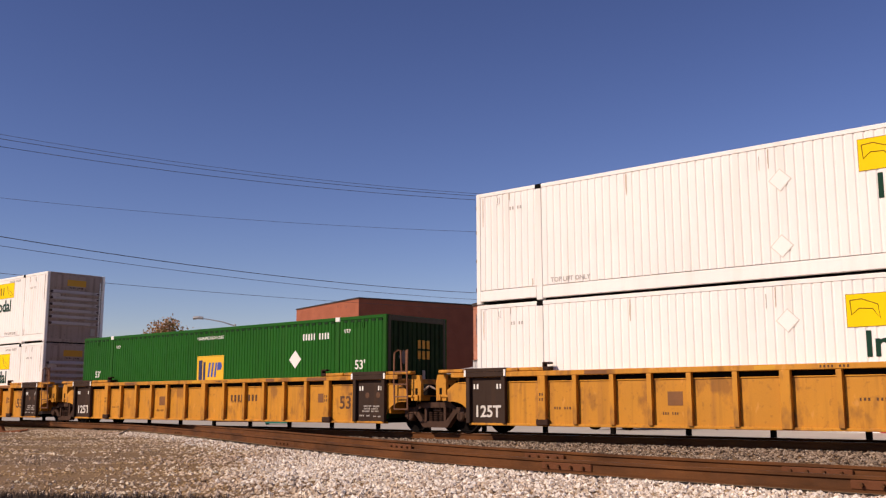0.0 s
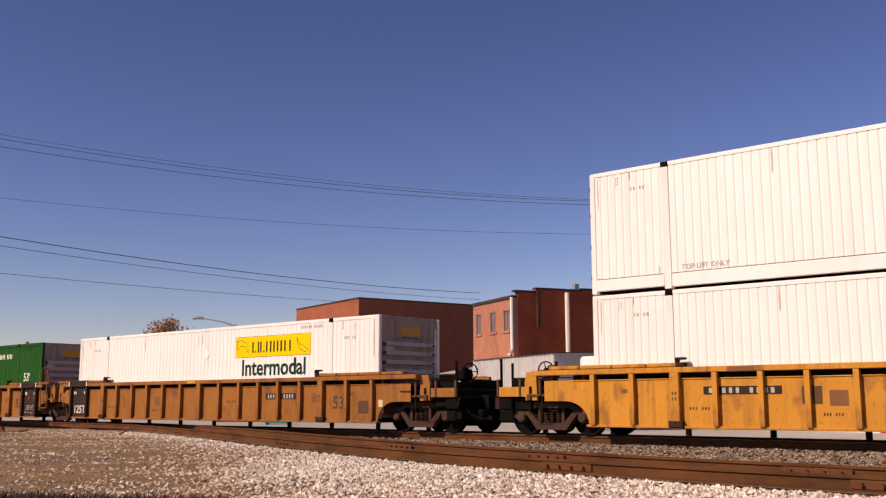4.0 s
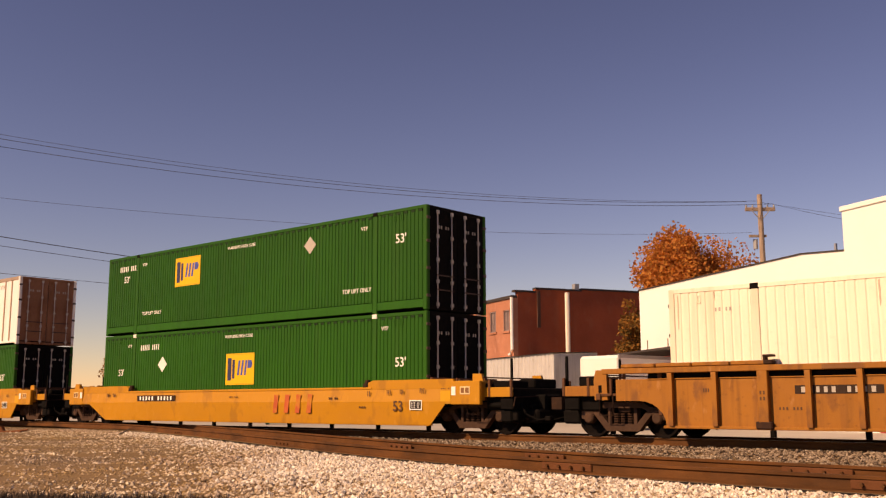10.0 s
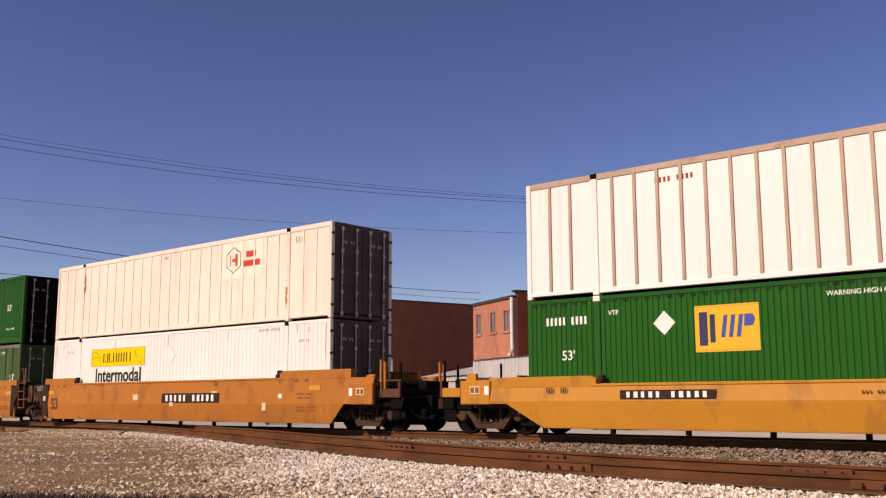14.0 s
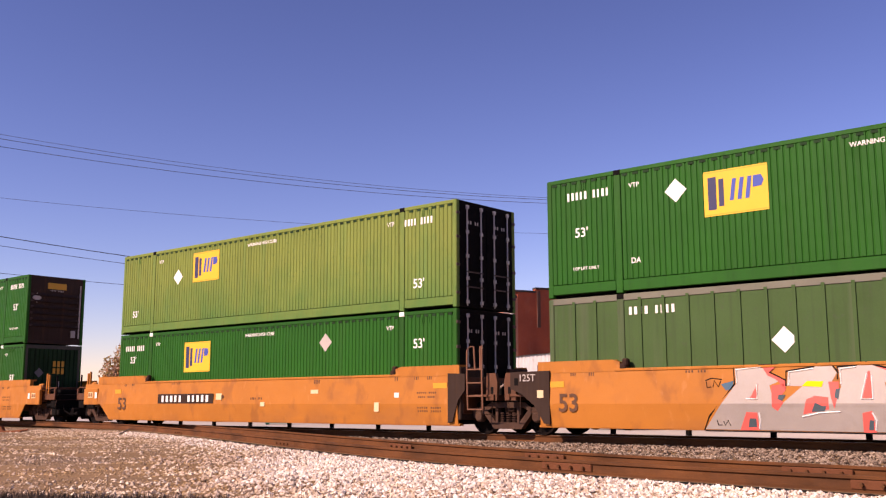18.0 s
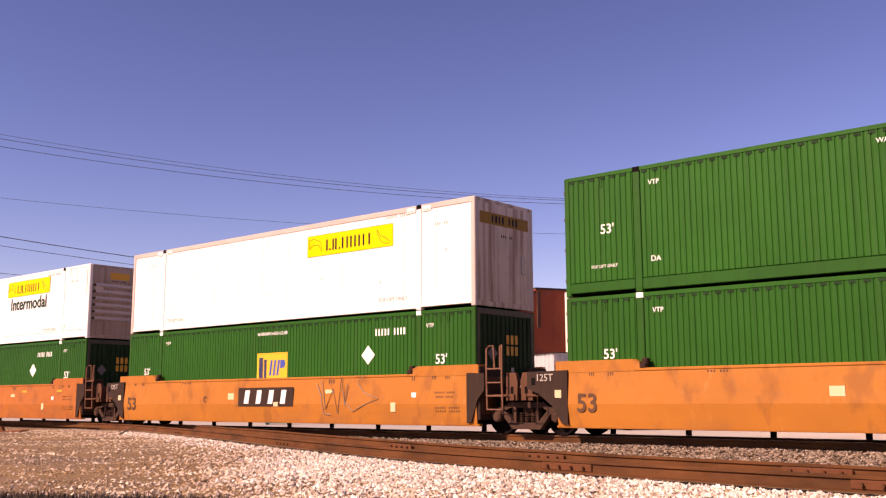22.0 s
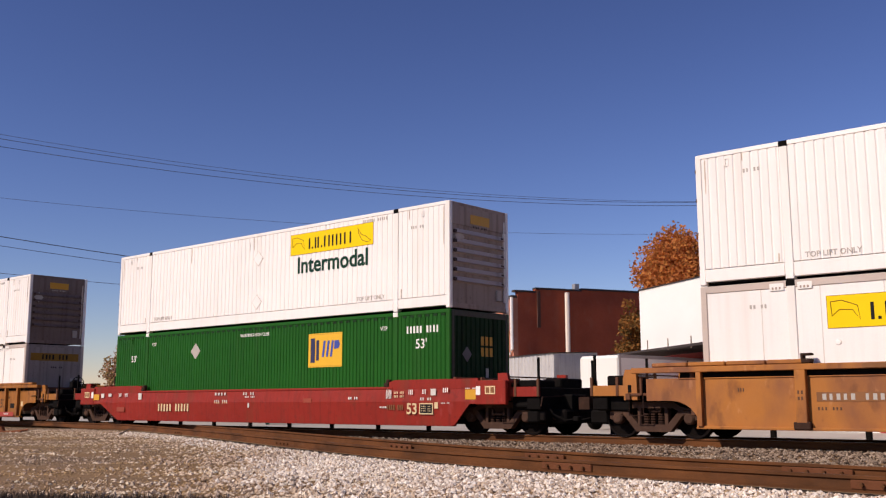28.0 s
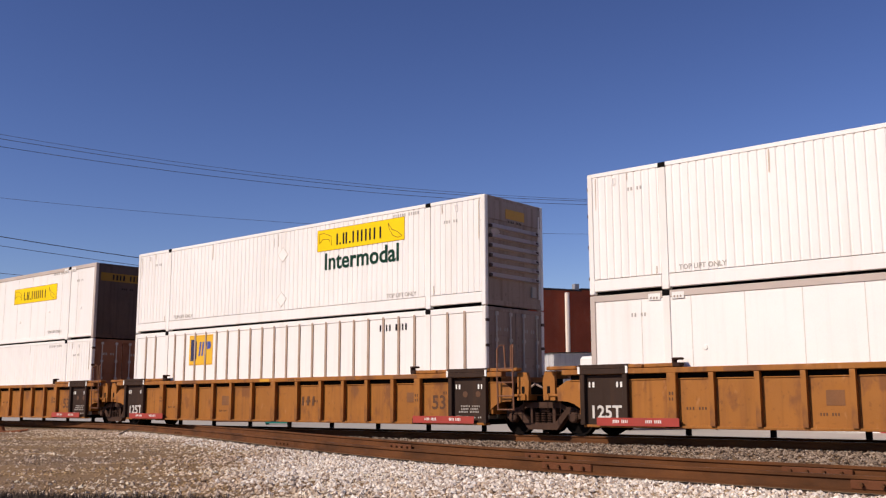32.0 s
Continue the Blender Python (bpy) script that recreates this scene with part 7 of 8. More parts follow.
stones("white_stone", "fresh white crushed stone banked against the siding", M_WHITESTONE, 70000, lay(-30, 1, -15.5, -2.0, white_zone, 1.3, 0.014), (0.022, 0.05), 15)
stones("crushed_stone", "pale crushed stone beside the siding", M_STONE, 110000, lay(-36, 1, -17.5, -1.0, pale_zone, 1.5, 0.005), (0.02, 0.05), 5)
stones("grit", "tan grit and small stones on the dirt", M_GRIT, 120000, lay(-48, -2, -18, -1.5, off_siding, 1.4, 0.0), (0.012, 0.033), 6)
stones("ballast", "grey ballast stone between the tracks", M_BALLAST, 40000, lay(-40, 3, -9.5, -0.6, between, 1.3, 0.05), (0.022, 0.05), 7)
stones("ballast", "dark ballast stone inside the siding", M_BALLAST, 9000, lay(-30, 2, -10.6, -3.0, inside, 1.3, 0.06), (0.02, 0.04), 8)
stones("ballast", "grey ballast stone under the main line", M_BALLAST, 26000, lay(-60, 3, -0.72, 2.6, lambda x, y: True, 1.5, 0.06), (0.022, 0.05), 9)

# guard posts along the street side of the line
for i in range(34):
    x = -56.0 + i * 2.465 + 0.90
    p = thing("guard_post", "short timber guard post, black with the train shadow painted in", "post", "guard posts along the line", at=pose(x, 5.0, -0.5))
    # Posts take M_DARK: the shadow of the train is put into their colour.
    part("post", lambda: Geo().box(-0.07, 0.07, -0.07, 0.07, -0.1, 0.84, 0.02), M_DARK, p, key="guard_post")

# ---------------------------------------------------------------- buildings
def block(ob, name, a0, a1, d0, d1, z0, z1, mat, b=0.0, label=""):
    return part(name, Geo().box(a0, a1, d0, d1, z0, z1, b), mat, ob, label)


def window(ob, a, z, w, h, nx, nz, frame_mat, d=0.0):
    """A framed window set into a wall whose outside is at y = d in the building's own axes."""
    f = part("window", Geo().box(a - w / 2, a + w / 2, d + 0.10, d + 0.12, z, z + h), M_WINDOW, ob, "grimy window glass")
    g = Geo()
    g.box(a - w / 2, a - w / 2 + 0.07, d + 0.02, d + 0.1, z, z + h).box(a + w / 2 - 0.07, a + w / 2, d + 0.02, d + 0.1, z, z + h)
    g.box(a - w / 2, a + w / 2, d + 0.02, d + 0.1, z, z + 0.07).box(a - w / 2, a + w / 2, d + 0.02, d + 0.1, z + h - 0.07, z + h)
    part("window_frame", g, frame_mat, f)
    for i in range(1, nx):
        x = a - w / 2 + w * i / nx
        part("glazing_bar", Geo().box(x - 0.013, x + 0.013, d + 0.07, d + 0.1, z, z + h), frame_mat, f)
    for i in range(1, nz):
        q = z + h * i / nz
        part("glazing_bar", Geo().box(a - w / 2, a + w / 2, d + 0.07, d + 0.1, q - 0.013, q + 0.013), frame_mat, f)
    return f


def holed_wall(a0, a1, z0, z1, d0, d1, holes):
    """A wall of that thickness with rectangular openings (a, z, w, h)."""
    g = Geo()
    cuts_a = sorted({a0, a1} | {q for h in holes for q in (h[0] - h[2] / 2, h[0] + h[2] / 2)})
    cuts_z = sorted({z0, z1} | {q for h in holes for q in (h[1], h[1] + h[3])})
    for i in range(len(cuts_a) - 1):
        for j in range(len(cuts_z) - 1):
            ca, cz = (cuts_a[i] + cuts_a[i + 1]) / 2, (cuts_z[j] + cuts_z[j + 1]) / 2
            if any(abs(ca - h[0]) < h[2] / 2 and h[1] < cz < h[1] + h[3] for h in holes):
                continue
            g.box(cuts_a[i], cuts_a[i + 1], d0, d1, cuts_z[j], cuts_z[j + 1])
    return g


GZ = -0.42
# white warehouse, its long front towards the line
ware = thing("warehouse", "white two-storey warehouse with a red-painted ground floor", "building", at=pose(-13.49, 19.60, 0, 0, 0, -27.5))
wins = [(-6.8, 4.0, 1.55, 1.74), (-3.78, 3.98, 1.52, 1.76), (-0.83, 3.97, 1.54, 1.72), (2.0, 3.97, 1.55, 1.72), (4.9, 3.97, 1.55, 1.72), (7.8, 3.97, 1.55, 1.72)]
part("upper_wall", holed_wall(-14.95, 12, 3.45, 6.75, 0.0, 0.3, wins), M_STUCCO, ware)
part("parapet", Geo().prism([(-14.95, 6.75), (0.12, 6.75), (0.12, 6.86), (-2.3, 7.05), (-14.95, 6.80)], 0.0, 0.3), M_STUCCO, ware)
part("parapet_cap", Geo().prism([(-15.0, 6.80), (-2.3, 7.05), (0.12, 6.86), (0.12, 6.91), (-2.3, 7.11), (-15.0, 6.86)], -0.05, 0.35), M_ROOF, ware)
block(ware, "tower_wall", 0.12, 12, 0.0, 0.3, 6.75, 8.62, M_STUCCO)
block(ware, "cornice", 0.05, 12.06, -0.07, 0.37, 8.48, 8.68, M_STUCCO, 0.02)
block(ware, "side_wall", -14.95, -14.65, 0.3, 18, GZ, 6.75, M_STUCCO)
block(ware, "side_wall", 11.7, 12, 0.3, 18, GZ, 8.5, M_STUCCO)
block(ware, "back_wall", -14.95, 12, 17.7, 18, GZ, 6.75, M_STUCCO)
block(ware, "tower_side_wall", 0.12, 0.42, 0.3, 18, 6.75, 8.62, M_STUCCO)
block(ware, "roof", -14.95, 12, 0.3, 18, 6.45, 6.6, M_ROOF)
block(ware, "lower_wall", -14.95, -5.75, 0.0, 0.3, GZ, 3.45, M_REDWALL)
block(ware, "lower_wall", -4.4, -1.9, 0.0, 0.3, GZ, 3.45, M_REDWALL)
block(ware, "lower_wall", -1.9, 12, 0.0, 0.3, 2.5, 3.45, M_REDWALL)
block(ware, "lower_wall", 1.35, 12, 0.0, 0.3, GZ, 2.5, M_REDWALL)
block(ware, "doorway_head", -5.75, -4.4, 0.0, 0.3, 3.1, 3.45, M_REDWALL)
block(ware, "dark_doorway", -5.75, -4.4, 0.25, 0.3, GZ, 3.1, M_ROOF)
block(ware, "white_panel", -7.45, -5.75, -0.03, 0.0, 1.9, 3.34, M_STUCCO)
block(ware, "garage_door", -1.6, 1.3, 0.1, 0.16, GZ, 2.5, M_STUCCO, label="white garage door")
block(ware, "door_jamb", -1.9, -1.6, -0.04, 0.3, GZ, 3.3, M_STUCCO)
block(ware, "cream_panel", -0.45, 0.35, -0.03, 0.0, 2.55, 3.22, M_CREAM)
block(ware, "cream_panel", 2.2, 3.2, -0.03, 0.0, 2.0, 3.1, M_CREAM)
block(ware, "ledge", -14.95, 12.05, -0.12, 0.0, 3.36, 3.50, M_STUCCO, 0.02)
for a, z, w, h in wins:
    f = window(ware, a, z, w, h, 5, 4, M_WINFRAME)
    part("vent_sash", Geo().box(a - 0.25, a + 0.2, 0.03, 0.10, z + 0.5, z + 1.2), M_WINFRAME, f)
    part("open_vent", Geo().box(a - 0.17, a + 0.12, 0.015, 0.03, z + 0.56, z + 0.92), M_ROOF, f, "open dark vent pane")
    part("sill", Geo().box(a - w / 2 - 0.08, a + w / 2 + 0.08, -0.06, 0.05, z - 0.1, z), M_STUCCO, f)
block(ware, "vent_pipe", -4.6, -4.5, 4.0, 4.1, 6.6, 8.1, M_STEEL)

# loading canopy and trailers beside the warehouse
canopy = thing("canopy", "dark flat loading canopy on thin posts", "canopy", at=pose(-13.49, 19.60, 0, 0, 0, -27.5))
part("deck", Geo().prism([(-15.3, 3.08), (-4.0, 3.34), (-4.0, 3.46), (-15.3, 3.17)], -3.0, -0.12), M_ROOF, canopy)
for a in (-15.0, -5.0):
    part("post", Geo().box(a, a + 0.1, -2.9, -2.8, GZ, 3.2), M_POLE, canopy)
for a in (-9.9, -8.2, -6.4, -4.2):
    part("upstand", Geo().box(a, a + 0.04, -2.95, -2.91, 3.2, 3.75), M_POLE, canopy)


def box_trailer(label, at, ln, h, mat, wd=2.5):
    t = thing("box_trailer", label, "trailer", at=at)
    part("body", Geo().box(0, ln, 0, wd, 0.85, h, 0.12), mat, t)
    part("roof_rail", Geo().box(-0.02, ln + 0.02, -0.02, 0.05, h - 0.12, h + 0.02, 0.01), M_STEEL, t)
    for x in (0.8, ln - 1.6, ln - 0.6):
        for y in (0.1, wd - 0.35):
            part("wheel", lambda: Geo().lathe([(0.0, -0.12), (0.3, -0.12), (0.48, -0.1), (0.5, 0.0), (0.48, 0.12), (0.0, 0.12)], (0, 0, 0), 16), M_DARK, t, at=pose(x, y + 0.12, 0.5), key="trailer_wheel")
    part("underframe", Geo().box(0.2, ln - 0.2, 0.3, wd - 0.3, 0.65, 0.85), M_DARK, t)
    return t


dock = box_trailer("white box trailer backed under the canopy", pose(-21.86, 15.9, GZ, 0, 0, 84), 7.2, 3.22, M_STUCCO, 2.2)
part("door_frame", Geo().box(5.2, 5.26, -0.03, 0.0, 0.95, 3.1), M_ROOF, dock)
part("corner_cap", Geo().box(-0.02, 0.12, -0.025, 0.02, 0.9, 3.2), M_STEEL, dock)

# brick building with a tall side wall
brick = thing("brick_building", "dark red brick building with an orange brick front", "building", at=pose(-40.52, 33.47, 0, 0, 0, -26))
bw = [(-5.6, 5.75, 0.95, 1.55), (-3.2, 5.75, 0.95, 1.5), (-1.05, 5.72, 0.95, 1.48)]
part("front_wall", holed_wall(-6.55, 0.0, GZ, 7.95, 0.0, 0.35, bw), M_BRICK_FRONT, brick)
for a, z, w, h in bw:
    f = window(brick, a, z, w, h, 2, 2, M_WINFRAME)
    part("sill", Geo().box(a - w / 2 - 0.1, a + w / 2 + 0.1, -0.08, 0.05, z - 0.14, z), M_BRICK_FRONT, f)
block(brick, "roof_edge", -6.6, -0.05, -0.1, 0.4, 7.95, 8.15, M_ROOF)
block(brick, "side_wall", -0.35, 0.0, 0.35, 1.75, GZ, 8.38, M_BRICK_B)
block(brick, "side_wall", -0.35, 0.0, 1.75, 5.5, GZ, 8.62, M_BRICK_B)
block(brick, "side_wall", -0.35, 0.0, 5.5, 14.0, GZ, 8.72, M_BRICK_B)
for d0, d1, z in ((0.1, 1.75, 8.38), (1.75, 5.5, 8.62), (5.5, 14, 8.72)):
    block(brick, "coping", -0.42, 0.06, d0, d1, z, z + 0.14, M_ROOF)
block(brick, "back_wall", -6.55, 0.0, 13.65, 14.0, GZ, 8.2, M_BRICK_B)
block(brick, "far_wall", -6.55, -6.2, 0.35, 13.65, GZ, 8.2, M_BRICK_B)
block(brick, "roof", -6.4, -0.2, 0.35, 13.65, 7.8, 7.9, M_ROOF)
block(brick, "chimney", -3.5, -2.8, 3.0, 3.7, 7.9, 8.8, M_BRICK_B)
part("downpipe", Geo().tube([(-0.02, -0.12, 8.0), (-0.02, -0.12, 4.4), (-0.4, -0.14, 4.05)], 0.11, 8), M_STUCCO, brick, "white downpipe")
# Raised brown strip in place of the dark slot in the wall.
part("side_flue", Geo().box(0.0, 0.10, 1.85, 2.1, 5.95, 8.5), M_BROWNWALL, brick, "dark strip standing for a slot in the side wall")
part("side_downpipe", Geo().tube([(0.35, 4.1, 8.45), (0.35, 4.1, 1.5)], 0.17, 8), M_CREAM, brick, "pale standpipe on the side wall")
block(brick, "roof_vent", -0.3, 0.1, 4.9, 5.25, 8.72, 9.15, M_STEEL)

# corrugated lean-to in front of it
shed = thing("lean_to_shed", "pale galvanised corrugated lean-to shed", "shed", at=pose(-33.09, 27.42, 0, 0, 0, -26))
s = corr_sheet(-11.3, 0.0, GZ, 3.68, 0.0, 0.5, 0.06)
part("front_sheet", s, M_TIN, shed)
part("roof_sheet", Geo().add([(-11.4, -0.1, 3.70), (0.05, -0.1, 3.70), (0.05, 3.0, 3.80), (-11.4, 3.0, 3.80)], [(0, 1, 2, 3)]).add([(-11.4, -0.1, 3.66), (0.05, -0.1, 3.66), (0.05, 3.0, 3.76), (-11.4, 3.0, 3.76)], [(3, 2, 1, 0)]), M_TIN, shed)
part("west_sheet", corr_sheet(-22.0, -11.3, GZ, 2.72, 0.0, 0.5, 0.06), M_TIN, shed)
part("west_roof", Geo().add([(-22.2, -0.12, 2.72), (-11.3, -0.12, 2.74), (-11.3, 3.0, 3.80), (-22.2, 3.0, 3.12)], [(0, 1, 2, 3)]).add([(-22.2, -0.12, 2.68), (-11.3, -0.12, 2.70), (-11.3, 3.0, 3.76), (-22.2, 3.0, 3.08)], [(3, 2, 1, 0)]), M_GREYROOF, shed, "grey sheet roof")
part("gable_sheet", Geo().add([(0.0, 0, GZ), (0, 3, GZ), (0, 3, 3.74), (0, 0, 3.66)], [(0, 1, 2, 3)]), M_TIN, shed)

# large plain brick building
hall = thing("brick_hall", "plain reddish brown brick hall with a flat roof", "building", at=pose(-57.21, 34.87, 0, 0, 0, -16))
block(hall, "front_wall", -11.95, 0.0, 0.0, 0.4, GZ, 9.2, M_BRICK)
block(hall, "side_wall", -0.4, 0.0, 0.4, 24, GZ, 9.2, M_BRICK)
block(hall, "far_wall", -11.95, -11.55, 0.4, 24, GZ, 9.2, M_BRICK)
block(hall, "back_wall", -11.55, -0.4, 23.6, 24, GZ, 9.2, M_BRICK)
block(hall, "roof", -11.55, -0.4, 0.4, 23.6, 8.9, 9.0, M_ROOF)
for q in ((-12.0, 0.05, -0.06, 0.46), (-0.46, 0.06, 0.46, 24.05), (-12.0, -11.5, 0.46, 24.05)):
    block(hall, "coping", *q, 9.2, 9.3, M_ROOF)
block(hall, "wall_vent", -6.9, -6.6, -0.12, 0.0, 6.9, 8.0, M_BRICK_FRONT)
block(hall, "dark_doorway", -4.6, -3.3, -0.02, 0.0, GZ, 2.9, M_ROOF)

# low annex before the hall, with three small roof units
annex = thing("annex", "low cream annex with an arched window and roof units", "building", at=pose(-49.2, 28.7, 0, 0, 0, 45))
block(annex, "wall", -1.2, 1.2, 0.0, 2.6, GZ, 2.78, M_CREAM)
part("arch_window", Geo().prism([(0.1 + 0.5 * math.cos(i * math.pi / 8), 1.95 + 0.42 * math.sin(i * math.pi / 8)) for i in range(9)], -0.03, 0.0), M_BRICK_FRONT, annex, "reddish arched window")
block(annex, "roof", -1.3, 1.3, -0.1, 2.7, 2.78, 2.96, M_CREAM, 0.02)
for a, w, h in ((-0.62, 0.40, 0.62), (0.02, 0.62, 0.70), (0.98, 0.60, 0.86)):
    u = block(annex, "roof_unit", a - w / 2, a + w / 2, 0.5, 0.5 + w, 2.96, 2.96 + h, M_TIN, 0.03, "pale metal roof unit")
    part("cap", Geo().box(a - w / 2 - 0.04, a + w / 2 + 0.04, 0.46, 0.54 + w, 2.96 + h, 3.0 + h), M_TIN, u)

# low brown shed to the west
low = thing("low_shed", "low brown flat-roofed brick shed", "building", at=pose(-52.43, 17.6, 0, 0, 0, 41))
block(low, "front_wall", 0.0, 9.0, 0.0, 0.3, GZ, 3.4, M_BROWNWALL)
block(low, "side_wall", 8.7, 9.0, 0.3, 8, GZ, 3.4, M_BROWNWALL)
block(low, "side_wall", 0.0, 0.3, 0.3, 8, GZ, 3.4, M_BROWNWALL)
block(low, "back_wall", 0.0, 9.0, 7.7, 8, GZ, 3.4, M_BROWNWALL)
block(low, "roof", -0.2, 1.9, -0.3, 8.3, 3.4, 3.68, M_ROOF)
block(low, "roof", 1.9, 9.3, -0.3, 8.3, 3.4, 3.55, M_ROOF)
block(low, "red_bay", 3.1, 6.4, -0.25, 0.0, GZ, 3.3, M_REDBAY)
part("stair_rail", Geo().prism([(3.1, 2.08), (3.25, 2.0), (4.5, 3.2), (4.4, 3.3)], -0.4, -0.25), M_REDWALL, low, "red sloping rail")
block(low, "white_strip", 4.45, 5.0, -0.30, -0.25, 2.98, 3.16, M_STUCCO)
for a in (0.6, 2.2, 7.2):
    block(low, "window", a, a + 0.6, -0.02, 0.0, 1.6, 2.6, M_WINDOW)
grey = thing("grey_shed", "small grey flat-roofed shed", "shed", at=pose(-55.9, 18.7, 0, 0, 0, 41))
block(grey, "wall", 0.0, 1.5, 0.0, 2.5, GZ, 3.5, M_TIN)
block(grey, "roof", -0.08, 1.58, -0.08, 2.58, 3.5, 3.6, M_ROOF)

M_TEAL = material("teal_paint", (0.02, 0.22, 0.19), 0.6, vary=0.15, grain=8)
bin_box = thing("utility_box", "low teal metal box on the street", "utility box", at=pose(-43.5, 15.3, -0.40, 0, 0, 40))
part("body", Geo().box(-0.7, 0.7, -0.3, 0.3, 0.06, 0.42, 0.02), M_TEAL, bin_box)
part("lid", Geo().box(-0.73, 0.73, -0.33, 0.33, 0.42, 0.47, 0.015), M_TEAL, bin_box)
part("skid", Geo().box(-0.65, -0.55, -0.3, 0.3, 0.0, 0.06), M_DARK, bin_box)
part("skid", Geo().box(0.55, 0.65, -0.3, 0.3, 0.0, 0.06), M_DARK, bin_box)

# scrap left beside the siding
scrap = thing("scrap_iron", "rusty bent plate lying on the gravel", "scrap", at=pose(-34.35, -4.4, -0.24, 0, 0, 35))
part("plate", Geo().box(-0.5, 0.45, -0.12, 0.12, 0.02, 0.09, 0.02).prism([(-0.5, 0.05), (-0.2, 0.05), (-0.3, 0.26), (-0.45, 0.22)], -0.1, 0.1), M_SCRAP, scrap)
part("spike", Geo().tube([(0.1, 0, 0.06), (0.62, 0.05, 0.12)], 0.04, 6), M_SCRAP, scrap)
stick = thing("stick", "dark weathered stick on the gravel", "stick", at=pose(-27.9, -3.9, -0.15, 0, 0, -15))
part("branch", Geo().tube([(-0.4, 0, -0.02), (-0.1, 0.03, 0.05), (0.2, -0.02, 0.08), (0.45, 0.05, 0.16)], 0.03, 6, 0.015).tube([(0.1, 0.0, 0.07), (0.35, -0.1, 0.05)], 0.015, 5), M_BARK, stick)
weeds = Geo()
rw = random.Random(41)
for i in range(2600):
    u = rw.random()
    x, y = -12.2 + u * 2.9 + rw.gauss(0, 0.15), -15.75 + u * 1.55 + rw.gauss(0, 0.22)
    z, a = ground_z(x, y), rw.uniform(0, 6.28)
    hgt, w = rw.uniform(0.04, 0.13), 0.010
    lx, ly = rw.gauss(0, 0.04), rw.gauss(0, 0.04)
    weeds.add([(x - w * math.cos(a), y - w * math.sin(a), z), (x + w * math.cos(a), y + w * math.sin(a), z), (x + lx, y + ly, z + hgt)], [(0, 1, 2)])
tagged(new("dry_weeds", weeds.mesh("dry_weeds", M_BARK)), "dark dry weeds in the gravel", "weeds", kind="stuff")

# street lamp
lamp = thing("street_lamp", "grey street lamp with a long curved arm", "lamp", at=pose(-77.5, 38.0, GZ))
part("pole", Geo().tube([(0, 0, 0), (0, 0, 8.8)], 0.16, 10, 0.10), M_STEEL, lamp)
part("arm", Geo().tube([(0, 0, 8.6), (-0.9, -0.85, 9.0), (-1.9, -1.75, 9.25), (-2.5, -2.3, 9.35)], 0.06, 8, 0.04), M_STEEL, lamp)
part("head", Geo().tube([(-2.3, -2.1, 9.36), (-2.6, -2.4, 9.42), (-3.0, -2.75, 9.36)], 0.14, 8, 0.16), M_STEEL, lamp)

# utility pole and wires
pole = thing("utility_pole", "weathered wooden utility pole with crossarms", "pole", at=pose(-23.73, 36.22, GZ))
part("shaft", Geo().tube([(0, 0, 0), (0.02, 0, 6), (0.0, 0, 13.75)], 0.21, 10, 0.15), M_POLE, pole)
part("crossarm", Geo().box(-0.9, 0.9, -0.08, 0.08, 12.72, 12.94, 0.01), M_POLE, pole, at=pose(0, 0, 0, 0, 0, 40))
part("brace", Geo().tube([(-0.55, -0.1, 12.75), (0, -0.1, 12.1)], 0.03, 5).tube([(0.55, -0.1, 12.75), (0, -0.1, 12.1)], 0.03, 5), M_STEEL, pole, at=pose(0, 0, 0, 0, 0, 40))
part("lower_arm", Geo().box(-0.75, 0.3, -0.06, 0.06, 11.1, 11.25), M_POLE, pole, at=pose(0, 0, 0, 0, 0, 40))
for x in (-0.84, -0.45, 0.45, 0.84):
    part("insulator", lambda: Geo().lathe([(0.0, 0.0), (0.06, 0.0), (0.06, 0.1), (0.03, 0.16), (0.0, 0.16)], (0, 0, 0), 8), M_STEEL, pole, at=pose(x * math.cos(0.7), x * math.sin(0.7), 12.95, 90), key="insulator")
part("transformer", Geo().tube([(-0.35, -0.1, 10.4), (-0.35, -0.1, 11.0)], 0.14, 10), M_STEEL, pole)


def wire(a, b, sag, r=0.012):
    a, b = Vector(a), Vector(b)
    pts = []
    for i in range(25):
        u = i / 24
        p = a.lerp(b, u)
        p.z -= 4 * sag * u * (1 - u)
        pts.append(p)
    w = thing("overhead_wire", "thin dark overhead wire", "wire", "overhead wires")
    part("cable", Geo().tube(pts, r, 5), M_WIRE, w)


WIRES = [
    ((-45.03, -2.22, 13.06), (-24.33, 35.74, 12.90), 1.05, 0.016),
    ((-46.04, -1.80, 13.55), (-23.72, 36.26, 12.94), 1.08, 0.012),
    ((-45.09, -2.16, 12.69), (-23.19, 36.75, 12.76), 1.08, 0.016),
    ((-45.34, -1.88, 10.28), (-24.31, 36.14, 11.03), 0.72, 0.010),
    ((-45.51, -1.68, 8.62), (-44.70, 35.07, 8.73), 0.44, 0.024),
    ((-45.56, -1.63, 8.18), (-44.75, 35.13, 8.24), 0.36, 0.016),
    ((-45.69, -1.47, 6.85), (-44.83, 35.21, 7.54), 0.20, 0.014),
    ((-23.19, 36.75, 12.76), (-20.68, 41.70, 12.20), 0.04, 0.012),
    ((-23.73, 36.26, 12.87), (-19.88, 42.37, 12.31), 0.03, 0.012),
]
for a, b, sag, r in WIRES:
    wire(a, b, sag, r * 0.8)


